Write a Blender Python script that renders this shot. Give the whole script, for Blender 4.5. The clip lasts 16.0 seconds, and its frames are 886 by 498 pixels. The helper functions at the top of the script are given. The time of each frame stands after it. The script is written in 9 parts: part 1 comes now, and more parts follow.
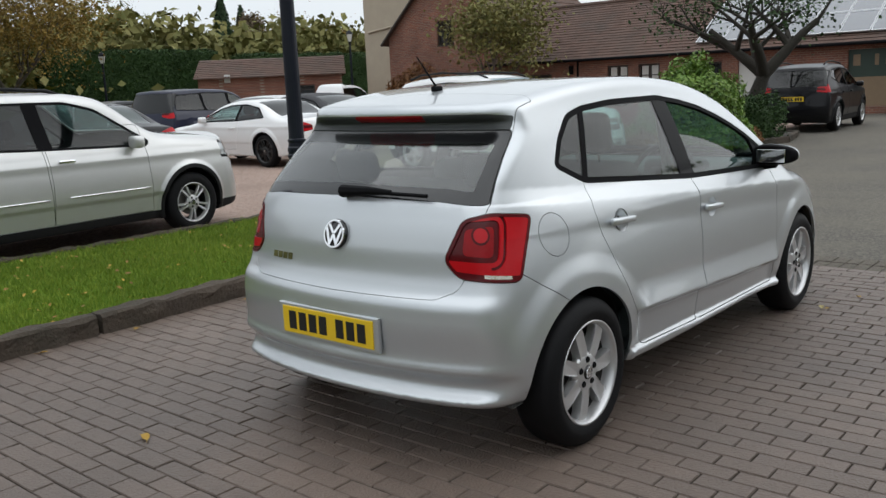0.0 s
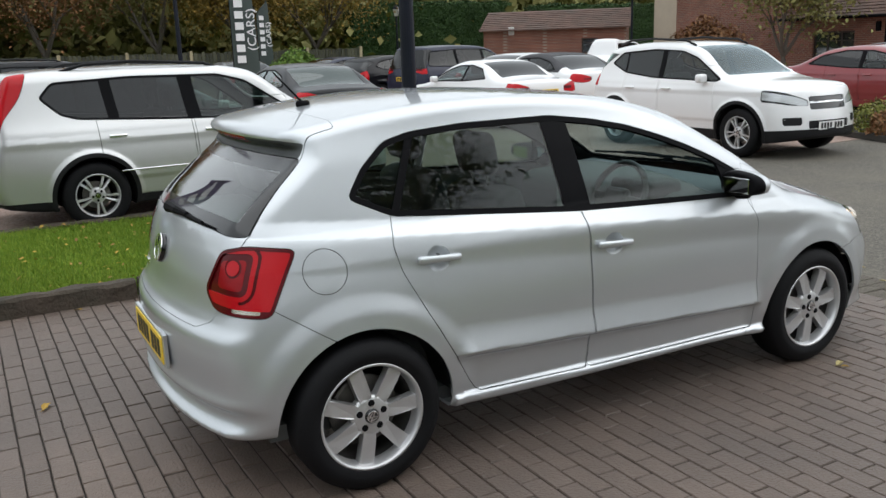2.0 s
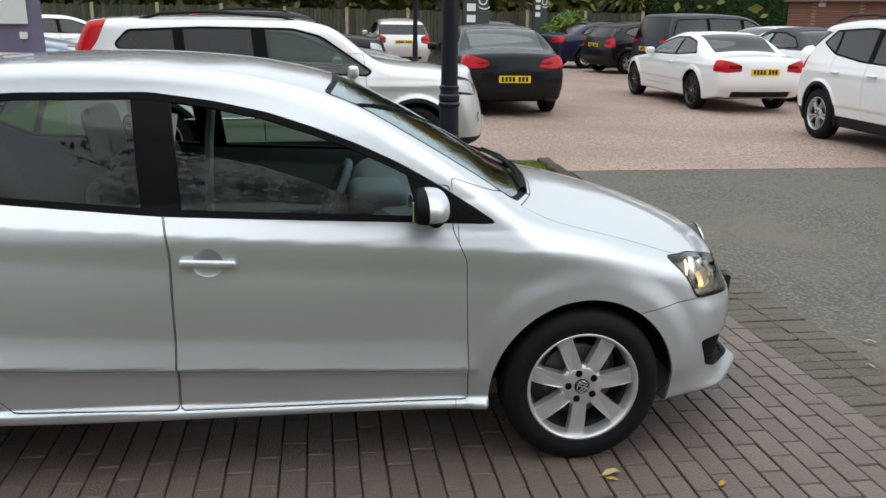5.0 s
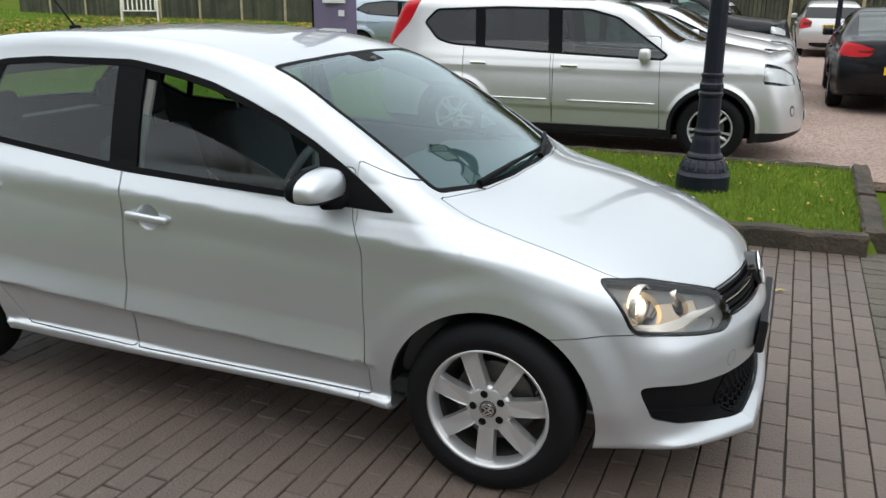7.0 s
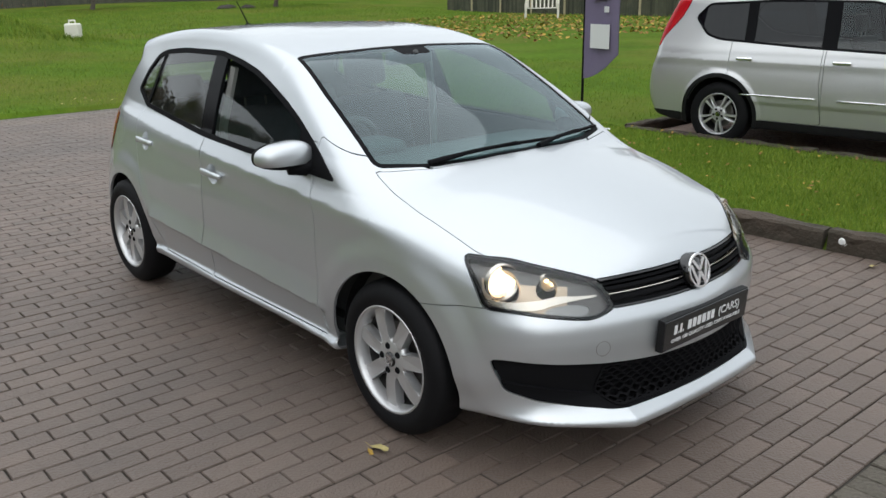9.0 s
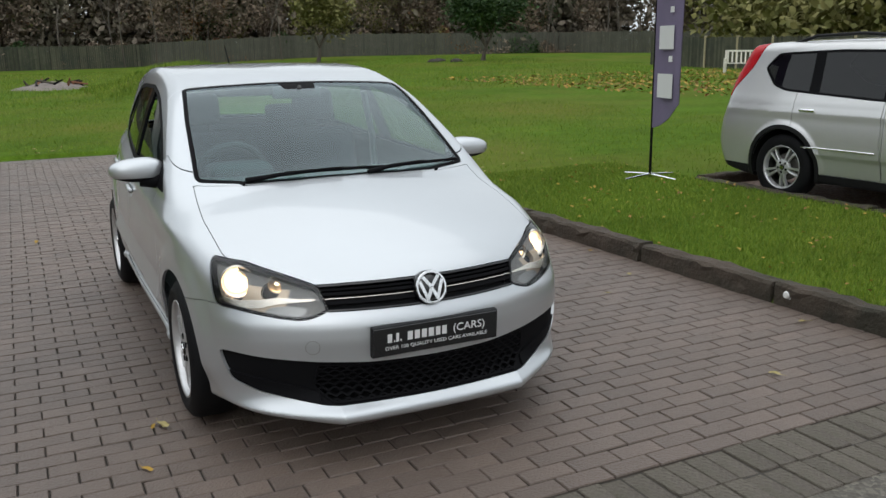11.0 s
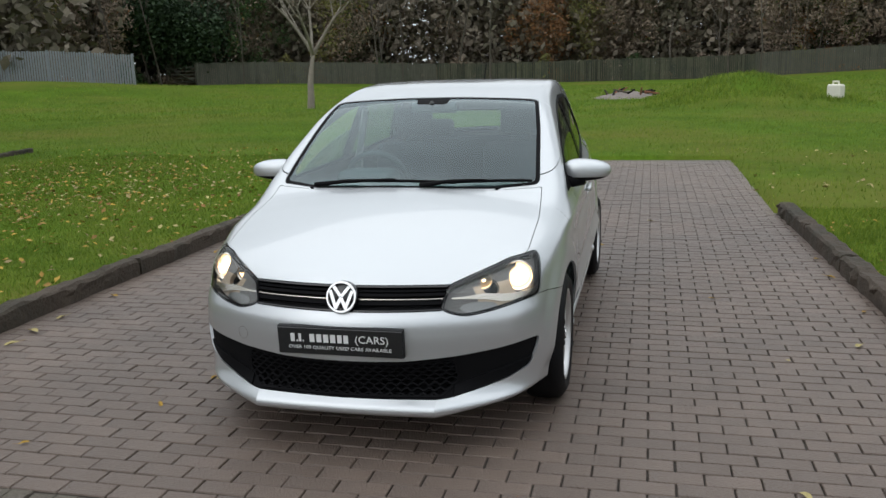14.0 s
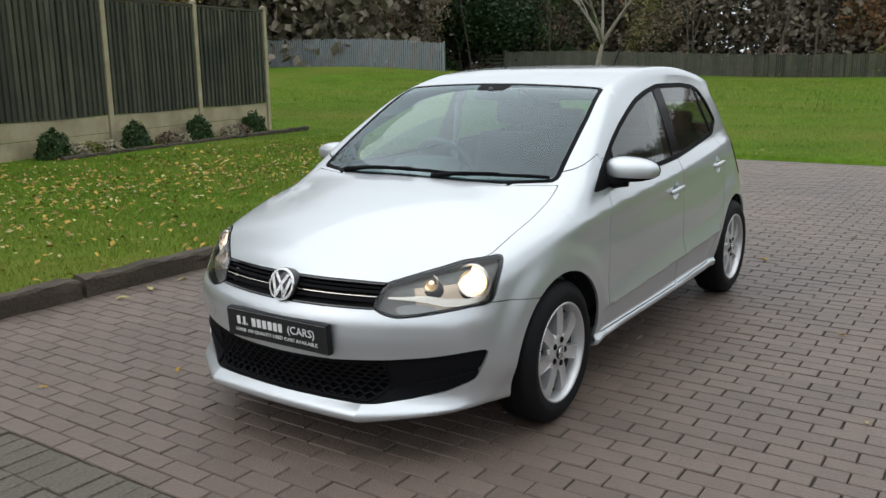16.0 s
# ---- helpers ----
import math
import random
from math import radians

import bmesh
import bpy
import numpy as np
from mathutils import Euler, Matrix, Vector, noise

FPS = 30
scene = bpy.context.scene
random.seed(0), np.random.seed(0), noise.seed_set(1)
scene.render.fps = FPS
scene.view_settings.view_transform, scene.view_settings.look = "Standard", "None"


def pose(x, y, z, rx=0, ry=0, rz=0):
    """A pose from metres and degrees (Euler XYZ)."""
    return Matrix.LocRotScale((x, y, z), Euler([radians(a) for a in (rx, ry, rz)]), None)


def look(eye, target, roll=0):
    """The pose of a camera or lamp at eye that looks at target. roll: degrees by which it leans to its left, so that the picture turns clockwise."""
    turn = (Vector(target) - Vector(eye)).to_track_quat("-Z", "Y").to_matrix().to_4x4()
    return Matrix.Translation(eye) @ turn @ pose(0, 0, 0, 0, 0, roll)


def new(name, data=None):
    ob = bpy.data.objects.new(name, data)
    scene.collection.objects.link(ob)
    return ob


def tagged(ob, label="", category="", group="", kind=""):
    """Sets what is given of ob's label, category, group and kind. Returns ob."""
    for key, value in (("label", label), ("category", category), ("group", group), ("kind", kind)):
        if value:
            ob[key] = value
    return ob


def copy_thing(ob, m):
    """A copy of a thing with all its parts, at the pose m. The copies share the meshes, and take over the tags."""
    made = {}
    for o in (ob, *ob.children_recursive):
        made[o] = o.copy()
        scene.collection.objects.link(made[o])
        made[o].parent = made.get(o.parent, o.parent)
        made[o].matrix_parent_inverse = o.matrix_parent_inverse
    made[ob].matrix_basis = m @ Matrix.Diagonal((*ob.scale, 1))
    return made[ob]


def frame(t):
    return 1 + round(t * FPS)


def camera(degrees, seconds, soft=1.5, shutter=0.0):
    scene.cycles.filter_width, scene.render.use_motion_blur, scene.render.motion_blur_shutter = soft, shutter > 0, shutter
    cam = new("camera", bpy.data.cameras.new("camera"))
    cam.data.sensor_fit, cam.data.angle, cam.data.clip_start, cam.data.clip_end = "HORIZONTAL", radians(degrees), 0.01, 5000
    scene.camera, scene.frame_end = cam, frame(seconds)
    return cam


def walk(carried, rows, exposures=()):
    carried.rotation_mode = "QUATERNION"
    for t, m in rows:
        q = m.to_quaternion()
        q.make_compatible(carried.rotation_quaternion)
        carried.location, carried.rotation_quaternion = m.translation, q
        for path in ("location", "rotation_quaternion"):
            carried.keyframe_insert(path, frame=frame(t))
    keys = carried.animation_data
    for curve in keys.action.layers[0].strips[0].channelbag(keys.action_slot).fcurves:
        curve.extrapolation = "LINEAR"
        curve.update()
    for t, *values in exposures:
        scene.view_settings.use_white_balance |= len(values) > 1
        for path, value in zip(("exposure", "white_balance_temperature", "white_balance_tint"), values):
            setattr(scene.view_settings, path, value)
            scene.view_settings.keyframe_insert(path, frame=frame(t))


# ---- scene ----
cam = camera(54.3, 16.0)
PATH = [
    (0, (-4.083, -2.509, 1.429), (-2.586, -1.234, 1.063), -2.5),
    (0.5, (-3.674, -2.885, 1.482), (-2.29, -1.491, 1.108), -2.3),
    (1, (-3.333, -3.196, 1.637), (-2.071, -1.692, 1.259), -1.1),
    (1.5, (-2.891, -3.399, 1.647), (-1.729, -1.833, 1.205), -0.9),
    (2, (-2.455, -3.6, 1.644), (-1.51, -1.896, 1.19), -1.8),
    (2.5, (-2.025, -3.679, 1.647), (-1.218, -1.912, 1.171), -0.9),
    (3, (-1.585, -3.75, 1.634), (-0.862, -1.948, 1.156), 0.3),
    (3.5, (-1.144, -3.809, 1.649), (-0.644, -1.938, 1.149), 1.0),
    (4, (-0.655, -3.737, 1.636), (-0.2, -1.86, 1.118), 0.8),
    (4.5, (-0.159, -3.743, 1.621), (0.23, -1.853, 1.095), 1.2),
    (4.7, (0.024, -3.715, 1.622), (0.378, -1.818, 1.098), 1.1),
    (6.8, (1.902, -3.291, 1.59), (1.277, -1.476, 1.028), 0.2),
    (7, (2.048, -3.244, 1.612), (1.335, -1.466, 1.039), 0.6),
    (7.5, (2.446, -3.043, 1.607), (1.553, -1.351, 1.025), 0.2),
    (8, (2.869, -2.903, 1.588), (1.711, -1.381, 1.002), -0.9),
    (8.5, (3.267, -2.774, 1.598), (1.969, -1.368, 1.018), 0.2),
    (9, (3.625, -2.594, 1.629), (2.174, -1.347, 1.049), -0.9),
    (9.5, (4.05, -2.434, 1.634), (2.534, -1.26, 1.066), -0.9),
    (10, (4.319, -2.111, 1.534), (2.701, -1.055, 1.019), 0.0),
    (10.2, (4.417, -1.961, 1.53), (2.777, -0.926, 1.039), -0.0),
    (12.3, (5.329, -0.27, 1.565), (3.405, 0.036, 1.112), -1.9),
    (12.5, (5.317, -0.088, 1.553), (3.379, 0.118, 1.105), -2.0),
    (13, (5.353, 0.364, 1.54), (3.404, 0.275, 1.1), -3.2),
    (13.5, (5.299, 0.793, 1.539), (3.369, 0.476, 1.122), -2.1),
    (14, (5.14, 1.179, 1.529), (3.237, 0.719, 1.12), -1.5),
    (14.5, (4.998, 1.577, 1.528), (3.197, 0.813, 1.116), -1.2),
    (15, (4.768, 1.881, 1.5), (3.019, 1.005, 1.08), -1.4),
    (15.5, (4.586, 2.181, 1.497), (2.952, 1.106, 1.077), -1.5),
    (16, (4.33, 2.325, 1.471), (2.71, 1.229, 1.053), -0.7),
]
walk(cam, [(t, look(e, g, r)) for t, e, g, r in PATH],
     exposures=[(0, 0.25), (1.5, 0.47), (3.5, 0.52), (7, 0.61), (9, 0.45), (12.5, 0.13), (16, 0.42)])

# ---------- world and light: a bright, evenly overcast autumn day ----------
world = bpy.data.worlds.new("overcast_sky")
scene.world = world
world.use_nodes = True
wn = world.node_tree.nodes
wl = world.node_tree.links
wn.clear()
sky = wn.new("ShaderNodeTexSky")
sky.sky_type = "NISHITA"
sky.sun_disc = False
sky.sun_elevation = radians(38)
sky.sun_rotation = radians(120)
sky.dust_density = 4.0
sky.air_density = 1.2
hsv = wn.new("ShaderNodeHueSaturation")
hsv.inputs["Saturation"].default_value = 0.12
wl.new(sky.outputs[0], hsv.inputs["Color"])
bg = wn.new("ShaderNodeBackground")
bg.inputs["Strength"].default_value = 0.128
cloud = wn.new("ShaderNodeMix")
cloud.data_type = "RGBA"
cloud.inputs[0].default_value = 0.8
cloud.inputs[7].default_value = (6.0, 6.5, 6.9, 1)
wl.new(hsv.outputs[0], cloud.inputs[6])
wl.new(cloud.outputs[2], bg.inputs["Color"])
wo = wn.new("ShaderNodeOutputWorld")
wl.new(bg.outputs[0], wo.inputs[0])
sun_data = bpy.data.lights.new("sun", "SUN")
sun_data.energy = 1.08
sun_data.angle = radians(94)
sun_data.color = (0.97, 0.985, 1.0)
sun = new("sun", sun_data)
sun.matrix_world = look((0, 0, 30), (2, 2.5, 0))

# ---------- materials ----------
def material(name, color, rough=0.5, metal=0.0, var=0.0, scale=8.0, bump=0.0, bump_scale=60.0, coat=0.0, spec=0.5, fine=0.0, obj_var=0.0, dark=None):
    """A principled material with colour variation at two scales and a fine relief."""
    m = bpy.data.materials.new(name)
    m.use_nodes = True
    n, l = m.node_tree.nodes, m.node_tree.links
    b = n["Principled BSDF"]
    b.inputs["Base Color"].default_value = (*color, 1)
    b.inputs["Roughness"].default_value = rough
    b.inputs["Metallic"].default_value = metal
    b.inputs["Coat Weight"].default_value = coat
    b.inputs["Coat Roughness"].default_value = 0.03
    b.inputs["Specular IOR Level"].default_value = spec
    tc = n.new("ShaderNodeTexCoord")
    if var or fine or obj_var:
        big = n.new("ShaderNodeTexNoise")
        big.inputs["Scale"].default_value = scale
        big.inputs["Detail"].default_value = 6
        l.new(tc.outputs["Object"], big.inputs["Vector"])
        small = n.new("ShaderNodeTexNoise")
        small.inputs["Scale"].default_value = scale * 14
        small.inputs["Detail"].default_value = 4
        l.new(tc.outputs["Object"], small.inputs["Vector"])
        a = n.new("ShaderNodeMath")
        a.operation = "MULTIPLY_ADD"
        l.new(big.outputs["Fac"], a.inputs[0])
        a.inputs[1].default_value = var * 2
        a.inputs[2].default_value = 1 - var - fine - obj_var
        c = n.new("ShaderNodeMath")
        c.operation = "MULTIPLY_ADD"
        l.new(small.outputs["Fac"], c.inputs[0])
        c.inputs[1].default_value = fine * 2
        l.new(a.outputs[0], c.inputs[2])
        last = c
        if obj_var:
            oi = n.new("ShaderNodeObjectInfo")
            geo = n.new("ShaderNodeNewGeometry")
            ad = n.new("ShaderNodeMath")
            l.new(oi.outputs["Random"], ad.inputs[0])
            l.new(geo.outputs["Random Per Island"], ad.inputs[1])
            fr = n.new("ShaderNodeMath")
            fr.operation = "FRACT"
            l.new(ad.outputs[0], fr.inputs[0])
            d = n.new("ShaderNodeMath")
            d.operation = "MULTIPLY_ADD"
            l.new(fr.outputs[0], d.inputs[0])
            d.inputs[1].default_value = obj_var * 2
            l.new(c.outputs[0], d.inputs[2])
            last = d
        mix = n.new("ShaderNodeMix")
        mix.data_type = "RGBA"
        mix.blend_type = "MULTIPLY"
        mix.inputs[0].default_value = 1.0
        mix.inputs[6].default_value = (*color, 1)
        l.new(last.outputs[0], mix.inputs[7])
        out = mix.outputs[2]
        if dark is not None:
            st = n.new("ShaderNodeTexNoise")
            st.inputs["Scale"].default_value = scale * 0.35
            st.inputs["Detail"].default_value = 8
            st.inputs["Roughness"].default_value = 0.65
            l.new(tc.outputs["Object"], st.inputs["Vector"])
            rp = n.new("ShaderNodeValToRGB")
            rp.color_ramp.elements[0].position = 0.45
            rp.color_ramp.elements[1].position = 0.68
            l.new(st.outputs["Fac"], rp.inputs[0])
            mx = n.new("ShaderNodeMix")
            mx.data_type = "RGBA"
            l.new(rp.outputs[0], mx.inputs[0])
            l.new(out, mx.inputs[6])
            mx.inputs[7].default_value = (*dark, 1)
            out = mx.outputs[2]
        l.new(out, b.inputs["Base Color"])
    if bump:
        bn = n.new("ShaderNodeTexNoise")
        bn.inputs["Scale"].default_value = bump_scale
        bn.inputs["Detail"].default_value = 5
        l.new(tc.outputs["Object"], bn.inputs["Vector"])
        bp = n.new("ShaderNodeBump")
        bp.inputs["Strength"].default_value = bump
        bp.inputs["Distance"].default_value = 0.02
        l.new(bn.outputs["Fac"], bp.inputs["Height"])
        l.new(bp.outputs[0], b.inputs["Normal"])
    return m


def glass_material(name, tint, mirror=0.08, rough=0.0, power=3.0, sheen=(1, 1, 1)):
    """Thin tinted pane: what is behind shows through, the sky mirrors in it."""
    m = bpy.data.materials.new(name)
    m.use_nodes = True
    n, l = m.node_tree.nodes, m.node_tree.links
    n.clear()
    tr = n.new("ShaderNodeBsdfTransparent")
    tr.inputs[0].default_value = (*tint, 1)
    gl = n.new("ShaderNodeBsdfGlossy")
    gl.inputs["Color"].default_value = (*sheen, 1)
    gl.inputs["Roughness"].default_value = rough
    lw = n.new("ShaderNodeLayerWeight")
    lw.inputs[0].default_value = 0.5
    pw = n.new("ShaderNodeMath")
    pw.operation = "POWER"
    pw.inputs[1].default_value = power
    l.new(lw.outputs["Facing"], pw.inputs[0])
    fr = n.new("ShaderNodeMath")
    fr.operation = "MULTIPLY_ADD"
    fr.inputs[1].default_value = 1.0 - mirror
    fr.inputs[2].default_value = mirror
    l.new(pw.outputs[0], fr.inputs[0])
    mx = n.new("ShaderNodeMixShader")
    l.new(fr.outputs[0], mx.inputs[0])
    l.new(tr.outputs[0], mx.inputs[1])
    l.new(gl.outputs[0], mx.inputs[2])
    o = n.new("ShaderNodeOutputMaterial")
    l.new(mx.outputs[0], o.inputs[0])
    return m


def paint_material(name, color, metal=0.0, rough=0.35, flake=0.0, coat=1.0, spec=0.5):
    """Car paint: a base coat, with fine metal flakes where it has them, under clear lacquer."""
    m = material(name, color, rough=rough, metal=metal, coat=coat, spec=spec)
    n, l = m.node_tree.nodes, m.node_tree.links
    b = n["Principled BSDF"]
    tc = n.new("ShaderNodeTexCoord")
    if flake:
        v = n.new("ShaderNodeTexNoise")
        v.inputs["Scale"].default_value = 900
        l.new(tc.outputs["Object"], v.inputs["Vector"])
        bp = n.new("ShaderNodeBump")
        bp.inputs["Strength"].default_value = flake
        bp.inputs["Distance"].default_value = 0.001
        l.new(v.outputs["Fac"], bp.inputs["Height"])
        l.new(bp.outputs[0], b.inputs["Normal"])
    d = n.new("ShaderNodeTexNoise")
    d.inputs["Scale"].default_value = 2.5
    d.inputs["Detail"].default_value = 7
    l.new(tc.outputs["Object"], d.inputs["Vector"])
    r = n.new("ShaderNodeMapRange")
    r.inputs["To Min"].default_value = rough - 0.05
    r.inputs["To Max"].default_value = rough + 0.07
    l.new(d.outputs["Fac"], r.inputs[0])
    l.new(r.outputs[0], b.inputs["Roughness"])
    return m


def lamp_material(name, color, strength):
    m = bpy.data.materials.new(name)
    m.use_nodes = True
    b = m.node_tree.nodes["Principled BSDF"]
    b.inputs["Base Color"].default_value = (*color, 1)
    b.inputs["Emission Color"].default_value = (*color, 1)
    b.inputs["Emission Strength"].default_value = strength
    return m


silver = paint_material("silver_paint", (0.565, 0.590, 0.612), metal=0.74, rough=0.38, flake=0.05, coat=1.0)
silver_suv = paint_material("pale_silver_paint", (0.60, 0.60, 0.595), metal=0.65, rough=0.40, flake=0.05, coat=1.0)
white_paint = paint_material("white_paint", (0.80, 0.80, 0.80), rough=0.3)
black_paint = paint_material("black_paint", (0.008, 0.008, 0.010), rough=0.3, coat=0.3, spec=0.15)
navy_paint = paint_material("navy_paint", (0.012, 0.015, 0.036), rough=0.3, coat=0.35, spec=0.2)
grey_paint = paint_material("grey_paint", (0.10, 0.105, 0.115), metal=0.5, rough=0.35)
red_paint = paint_material("dark_red_paint", (0.20, 0.012, 0.016), metal=0.2, rough=0.3)
blue_paint = paint_material("pale_blue_paint", (0.30, 0.36, 0.42), metal=0.5, rough=0.35)
black_trim = material("black_trim", (0.008, 0.008, 0.009), rough=0.5, spec=0.03, bump=0.05, bump_scale=300)
gloss_black = material("gloss_black", (0.006, 0.006, 0.007), rough=0.14, coat=0.4)
bezel_m = material("smoked_lamp_bezel", (0.15, 0.145, 0.14), rough=0.35, spec=0.3)
under_m = material("dark_grey_spoiler_plastic", (0.045, 0.05, 0.05), rough=0.5)
bowl_m = material("indicator_reflector", (0.30, 0.30, 0.295), rough=0.3, metal=0.8)
# chromed facets: the bulbs' warm light is put into this colour
facet_m = material("warm_lit_lamp_facets", (0.50, 0.40, 0.30), rough=0.3, metal=0.6)
pillar_m = material("black_pillar_film", (0.006, 0.006, 0.007), rough=0.22, spec=0.05)
# dusty silver barrel, darkened in colour for the shade deep behind the spokes
barrel_m = material("dusty_shaded_wheel_barrel", (0.045, 0.044, 0.043), rough=0.55, metal=0.3, var=0.2, scale=20)
plastic = material("grained_black_plastic", (0.011, 0.011, 0.012), rough=0.6, bump=0.15, bump_scale=400, var=0.1, spec=0.22)
# black intake plastic; also the painted shade between fence boards
deep_black = material("matt_black_plastic_and_gap_shade", (0.006, 0.006, 0.007), rough=0.8, spec=0.1)
rubber = material("tyre_rubber", (0.006, 0.006, 0.007), rough=0.65, spec=0.18, var=0.15, scale=10, bump=0.1, bump_scale=150)
alloy = material("alloy_silver", (0.59, 0.59, 0.595), rough=0.36, metal=0.68, coat=0.4, var=0.05, scale=12)
alloy_dark = material("black_alloy", (0.015, 0.015, 0.016), rough=0.3, coat=0.6)
steel = material("brake_steel", (0.16, 0.15, 0.14), rough=0.5, metal=0.7, var=0.2, scale=20)
chrome = material("chrome", (0.85, 0.85, 0.86), rough=0.06, metal=1.0)
# bright metal; the warm tint carries bulb light on the headlamp strip
reflector = material("lamp_reflector", (0.78, 0.72, 0.64), rough=0.25, metal=0.9)
interior = material("interior_grey_plastic", (0.085, 0.088, 0.088), rough=0.7, bump=0.1, bump_scale=300, var=0.1)
headlining = material("pale_headlining", (0.30, 0.30, 0.285), rough=0.9)
fabric = material("seat_fabric", (0.06, 0.06, 0.064), rough=0.9, bump=0.3, bump_scale=250, var=0.2, scale=30)
glass = glass_material("window_glass", (0.42, 0.53, 0.49), 0.05, power=4.2)
screen_glass = glass_material("windscreen_glass", (0.54, 0.74, 0.74), 0.08, power=3.8, sheen=(0.84, 0.96, 1.0))
back_glass = glass_material("rear_window_glass", (0.82, 0.91, 0.88), 0.10, power=3.8)
glass_clear = glass_material("lamp_glass", (0.92, 0.93, 0.93), 0.04, power=5.0)
glass_dark = glass_material("privacy_glass", (0.09, 0.10, 0.105), 0.05, power=4.5)
red_glass = material("red_lamp_plastic", (0.46, 0.005, 0.010), rough=0.22, coat=0.12, spec=0.25)
red_dark = material("dark_red_lamp_plastic", (0.085, 0.003, 0.005), rough=0.2, coat=0.08, spec=0.25)
red_mid = material("mid_red_lamp_plastic", (0.26, 0.004, 0.007), rough=0.25, coat=0.1, spec=0.2, var=0.2, scale=30)
amber = material("amber_lamp_plastic", (0.45, 0.30, 0.16), rough=0.15, coat=1.0)
lamp_on = lamp_material("lit_headlamp_bulb", (1.0, 0.74, 0.42), 6.0)
lamp_glow = lamp_material("lit_headlamp_lens", (1.0, 0.76, 0.46), 1.9)
lamp_inner = material("bright_lamp_inside", (0.62, 0.63, 0.64), rough=0.25, metal=0.35)
plate_yellow = material("yellow_plate", (0.78, 0.52, 0.02), rough=0.35)
plate_white = material("white_plate", (0.75, 0.75, 0.73), rough=0.35)
plate_black = material("black_plate", (0.010, 0.011, 0.013), rough=0.22, coat=0.5)
letter_white = material("white_lettering", (0.72, 0.72, 0.72), rough=0.5)
letter_black = material("black_lettering", (0.01, 0.01, 0.01), rough=0.5)


# ---------- mesh helpers ----------
def mesh_ob(name, verts, faces, mat, parent=None, label="", smooth=False, normals=None):
    me = bpy.data.meshes.new(name)
    if isinstance(faces, np.ndarray):
        k = faces.shape[1]
        me.vertices.add(len(verts))
        me.vertices.foreach_set("co", np.ascontiguousarray(verts, np.float32).reshape(-1))
        me.loops.add(faces.size)
        me.loops.foreach_set("vertex_index", np.ascontiguousarray(faces, np.int32).reshape(-1))
        me.polygons.add(len(faces))
        me.polygons.foreach_set("loop_start", np.arange(0, faces.size, k, dtype=np.int32))
        me.update(calc_edges=True)
    else:
        me.from_pydata([tuple(map(float, v)) for v in verts], [], [tuple(map(int, f)) for f in faces])
    me.materials.append(mat)
    if smooth:
        me.shade_smooth()
    if normals is not None:
        me.shade_smooth()
        me.normals_split_custom_set_from_vertices(np.asarray(normals, np.float32).tolist())
    ob = new(name, me)
    if parent is not None:
        ob.parent = parent
    if label:
        ob["label"] = label
    return ob


def part(name, bm, mat, parent=None, label="", smooth=False):
    """Links a bmesh as one mesh object under a thing or part."""
    me = bpy.data.meshes.new(name)
    bmesh.ops.recalc_face_normals(bm, faces=bm.faces)
    bm.to_mesh(me)
    bm.free()
    me.materials.append(mat)
    if smooth:
        me.shade_smooth()
    ob = new(name, me)
    if parent is not None:
        ob.parent = parent
    if label:
        ob["label"] = label
    return ob


def box(bm, lo, hi, bevel=0.0, m=None, seg=1):
    r = bmesh.ops.create_cube(bm, size=1.0)
    c = [(a + b) / 2 for a, b in zip(lo, hi)]
    s = [abs(b - a) for a, b in zip(lo, hi)]
    bmesh.ops.scale(bm, vec=s, verts=r["verts"])
    bmesh.ops.translate(bm, vec=c, verts=r["verts"])
    vs = r["verts"]
    if bevel:
        es = list({e for v in vs for e in v.link_edges})
        q = bmesh.ops.bevel(bm, geom=es, offset=bevel, segments=seg, affect="EDGES", profile=0.5)
        vs = list({v for f in q["faces"] for v in f.verts} | {v for v in vs if v.is_valid})
    if m is not None:
        bmesh.ops.transform(bm, matrix=m, verts=vs)
    return vs


def lathe(bm, rings, seg=32, m=None, close=False):
    """Turns (radius, height) rings round z."""
    rows = []
    for r, h in rings:
        if r < 1e-6:
            rows.append([bm.verts.new((0, 0, h))] * seg)
        else:
            rows.append([bm.verts.new((r * math.cos(2 * math.pi * i / seg), r * math.sin(2 * math.pi * i / seg), h)) for i in range(seg)])
    pairs = list(zip(rows, rows[1:])) + ([(rows[-1], rows[0])] if close else [])
    for a, b in pairs:
        for i in range(seg):
            j = (i + 1) % seg
            q = []
            for v in (a[i], a[j], b[j], b[i]):
                if v not in q:
                    q.append(v)
            if len(q) > 2:
                bm.faces.new(q)
    vs = list({v for row in rows for v in row})
    if m is not None:
        bmesh.ops.transform(bm, matrix=m, verts=vs)
    return vs


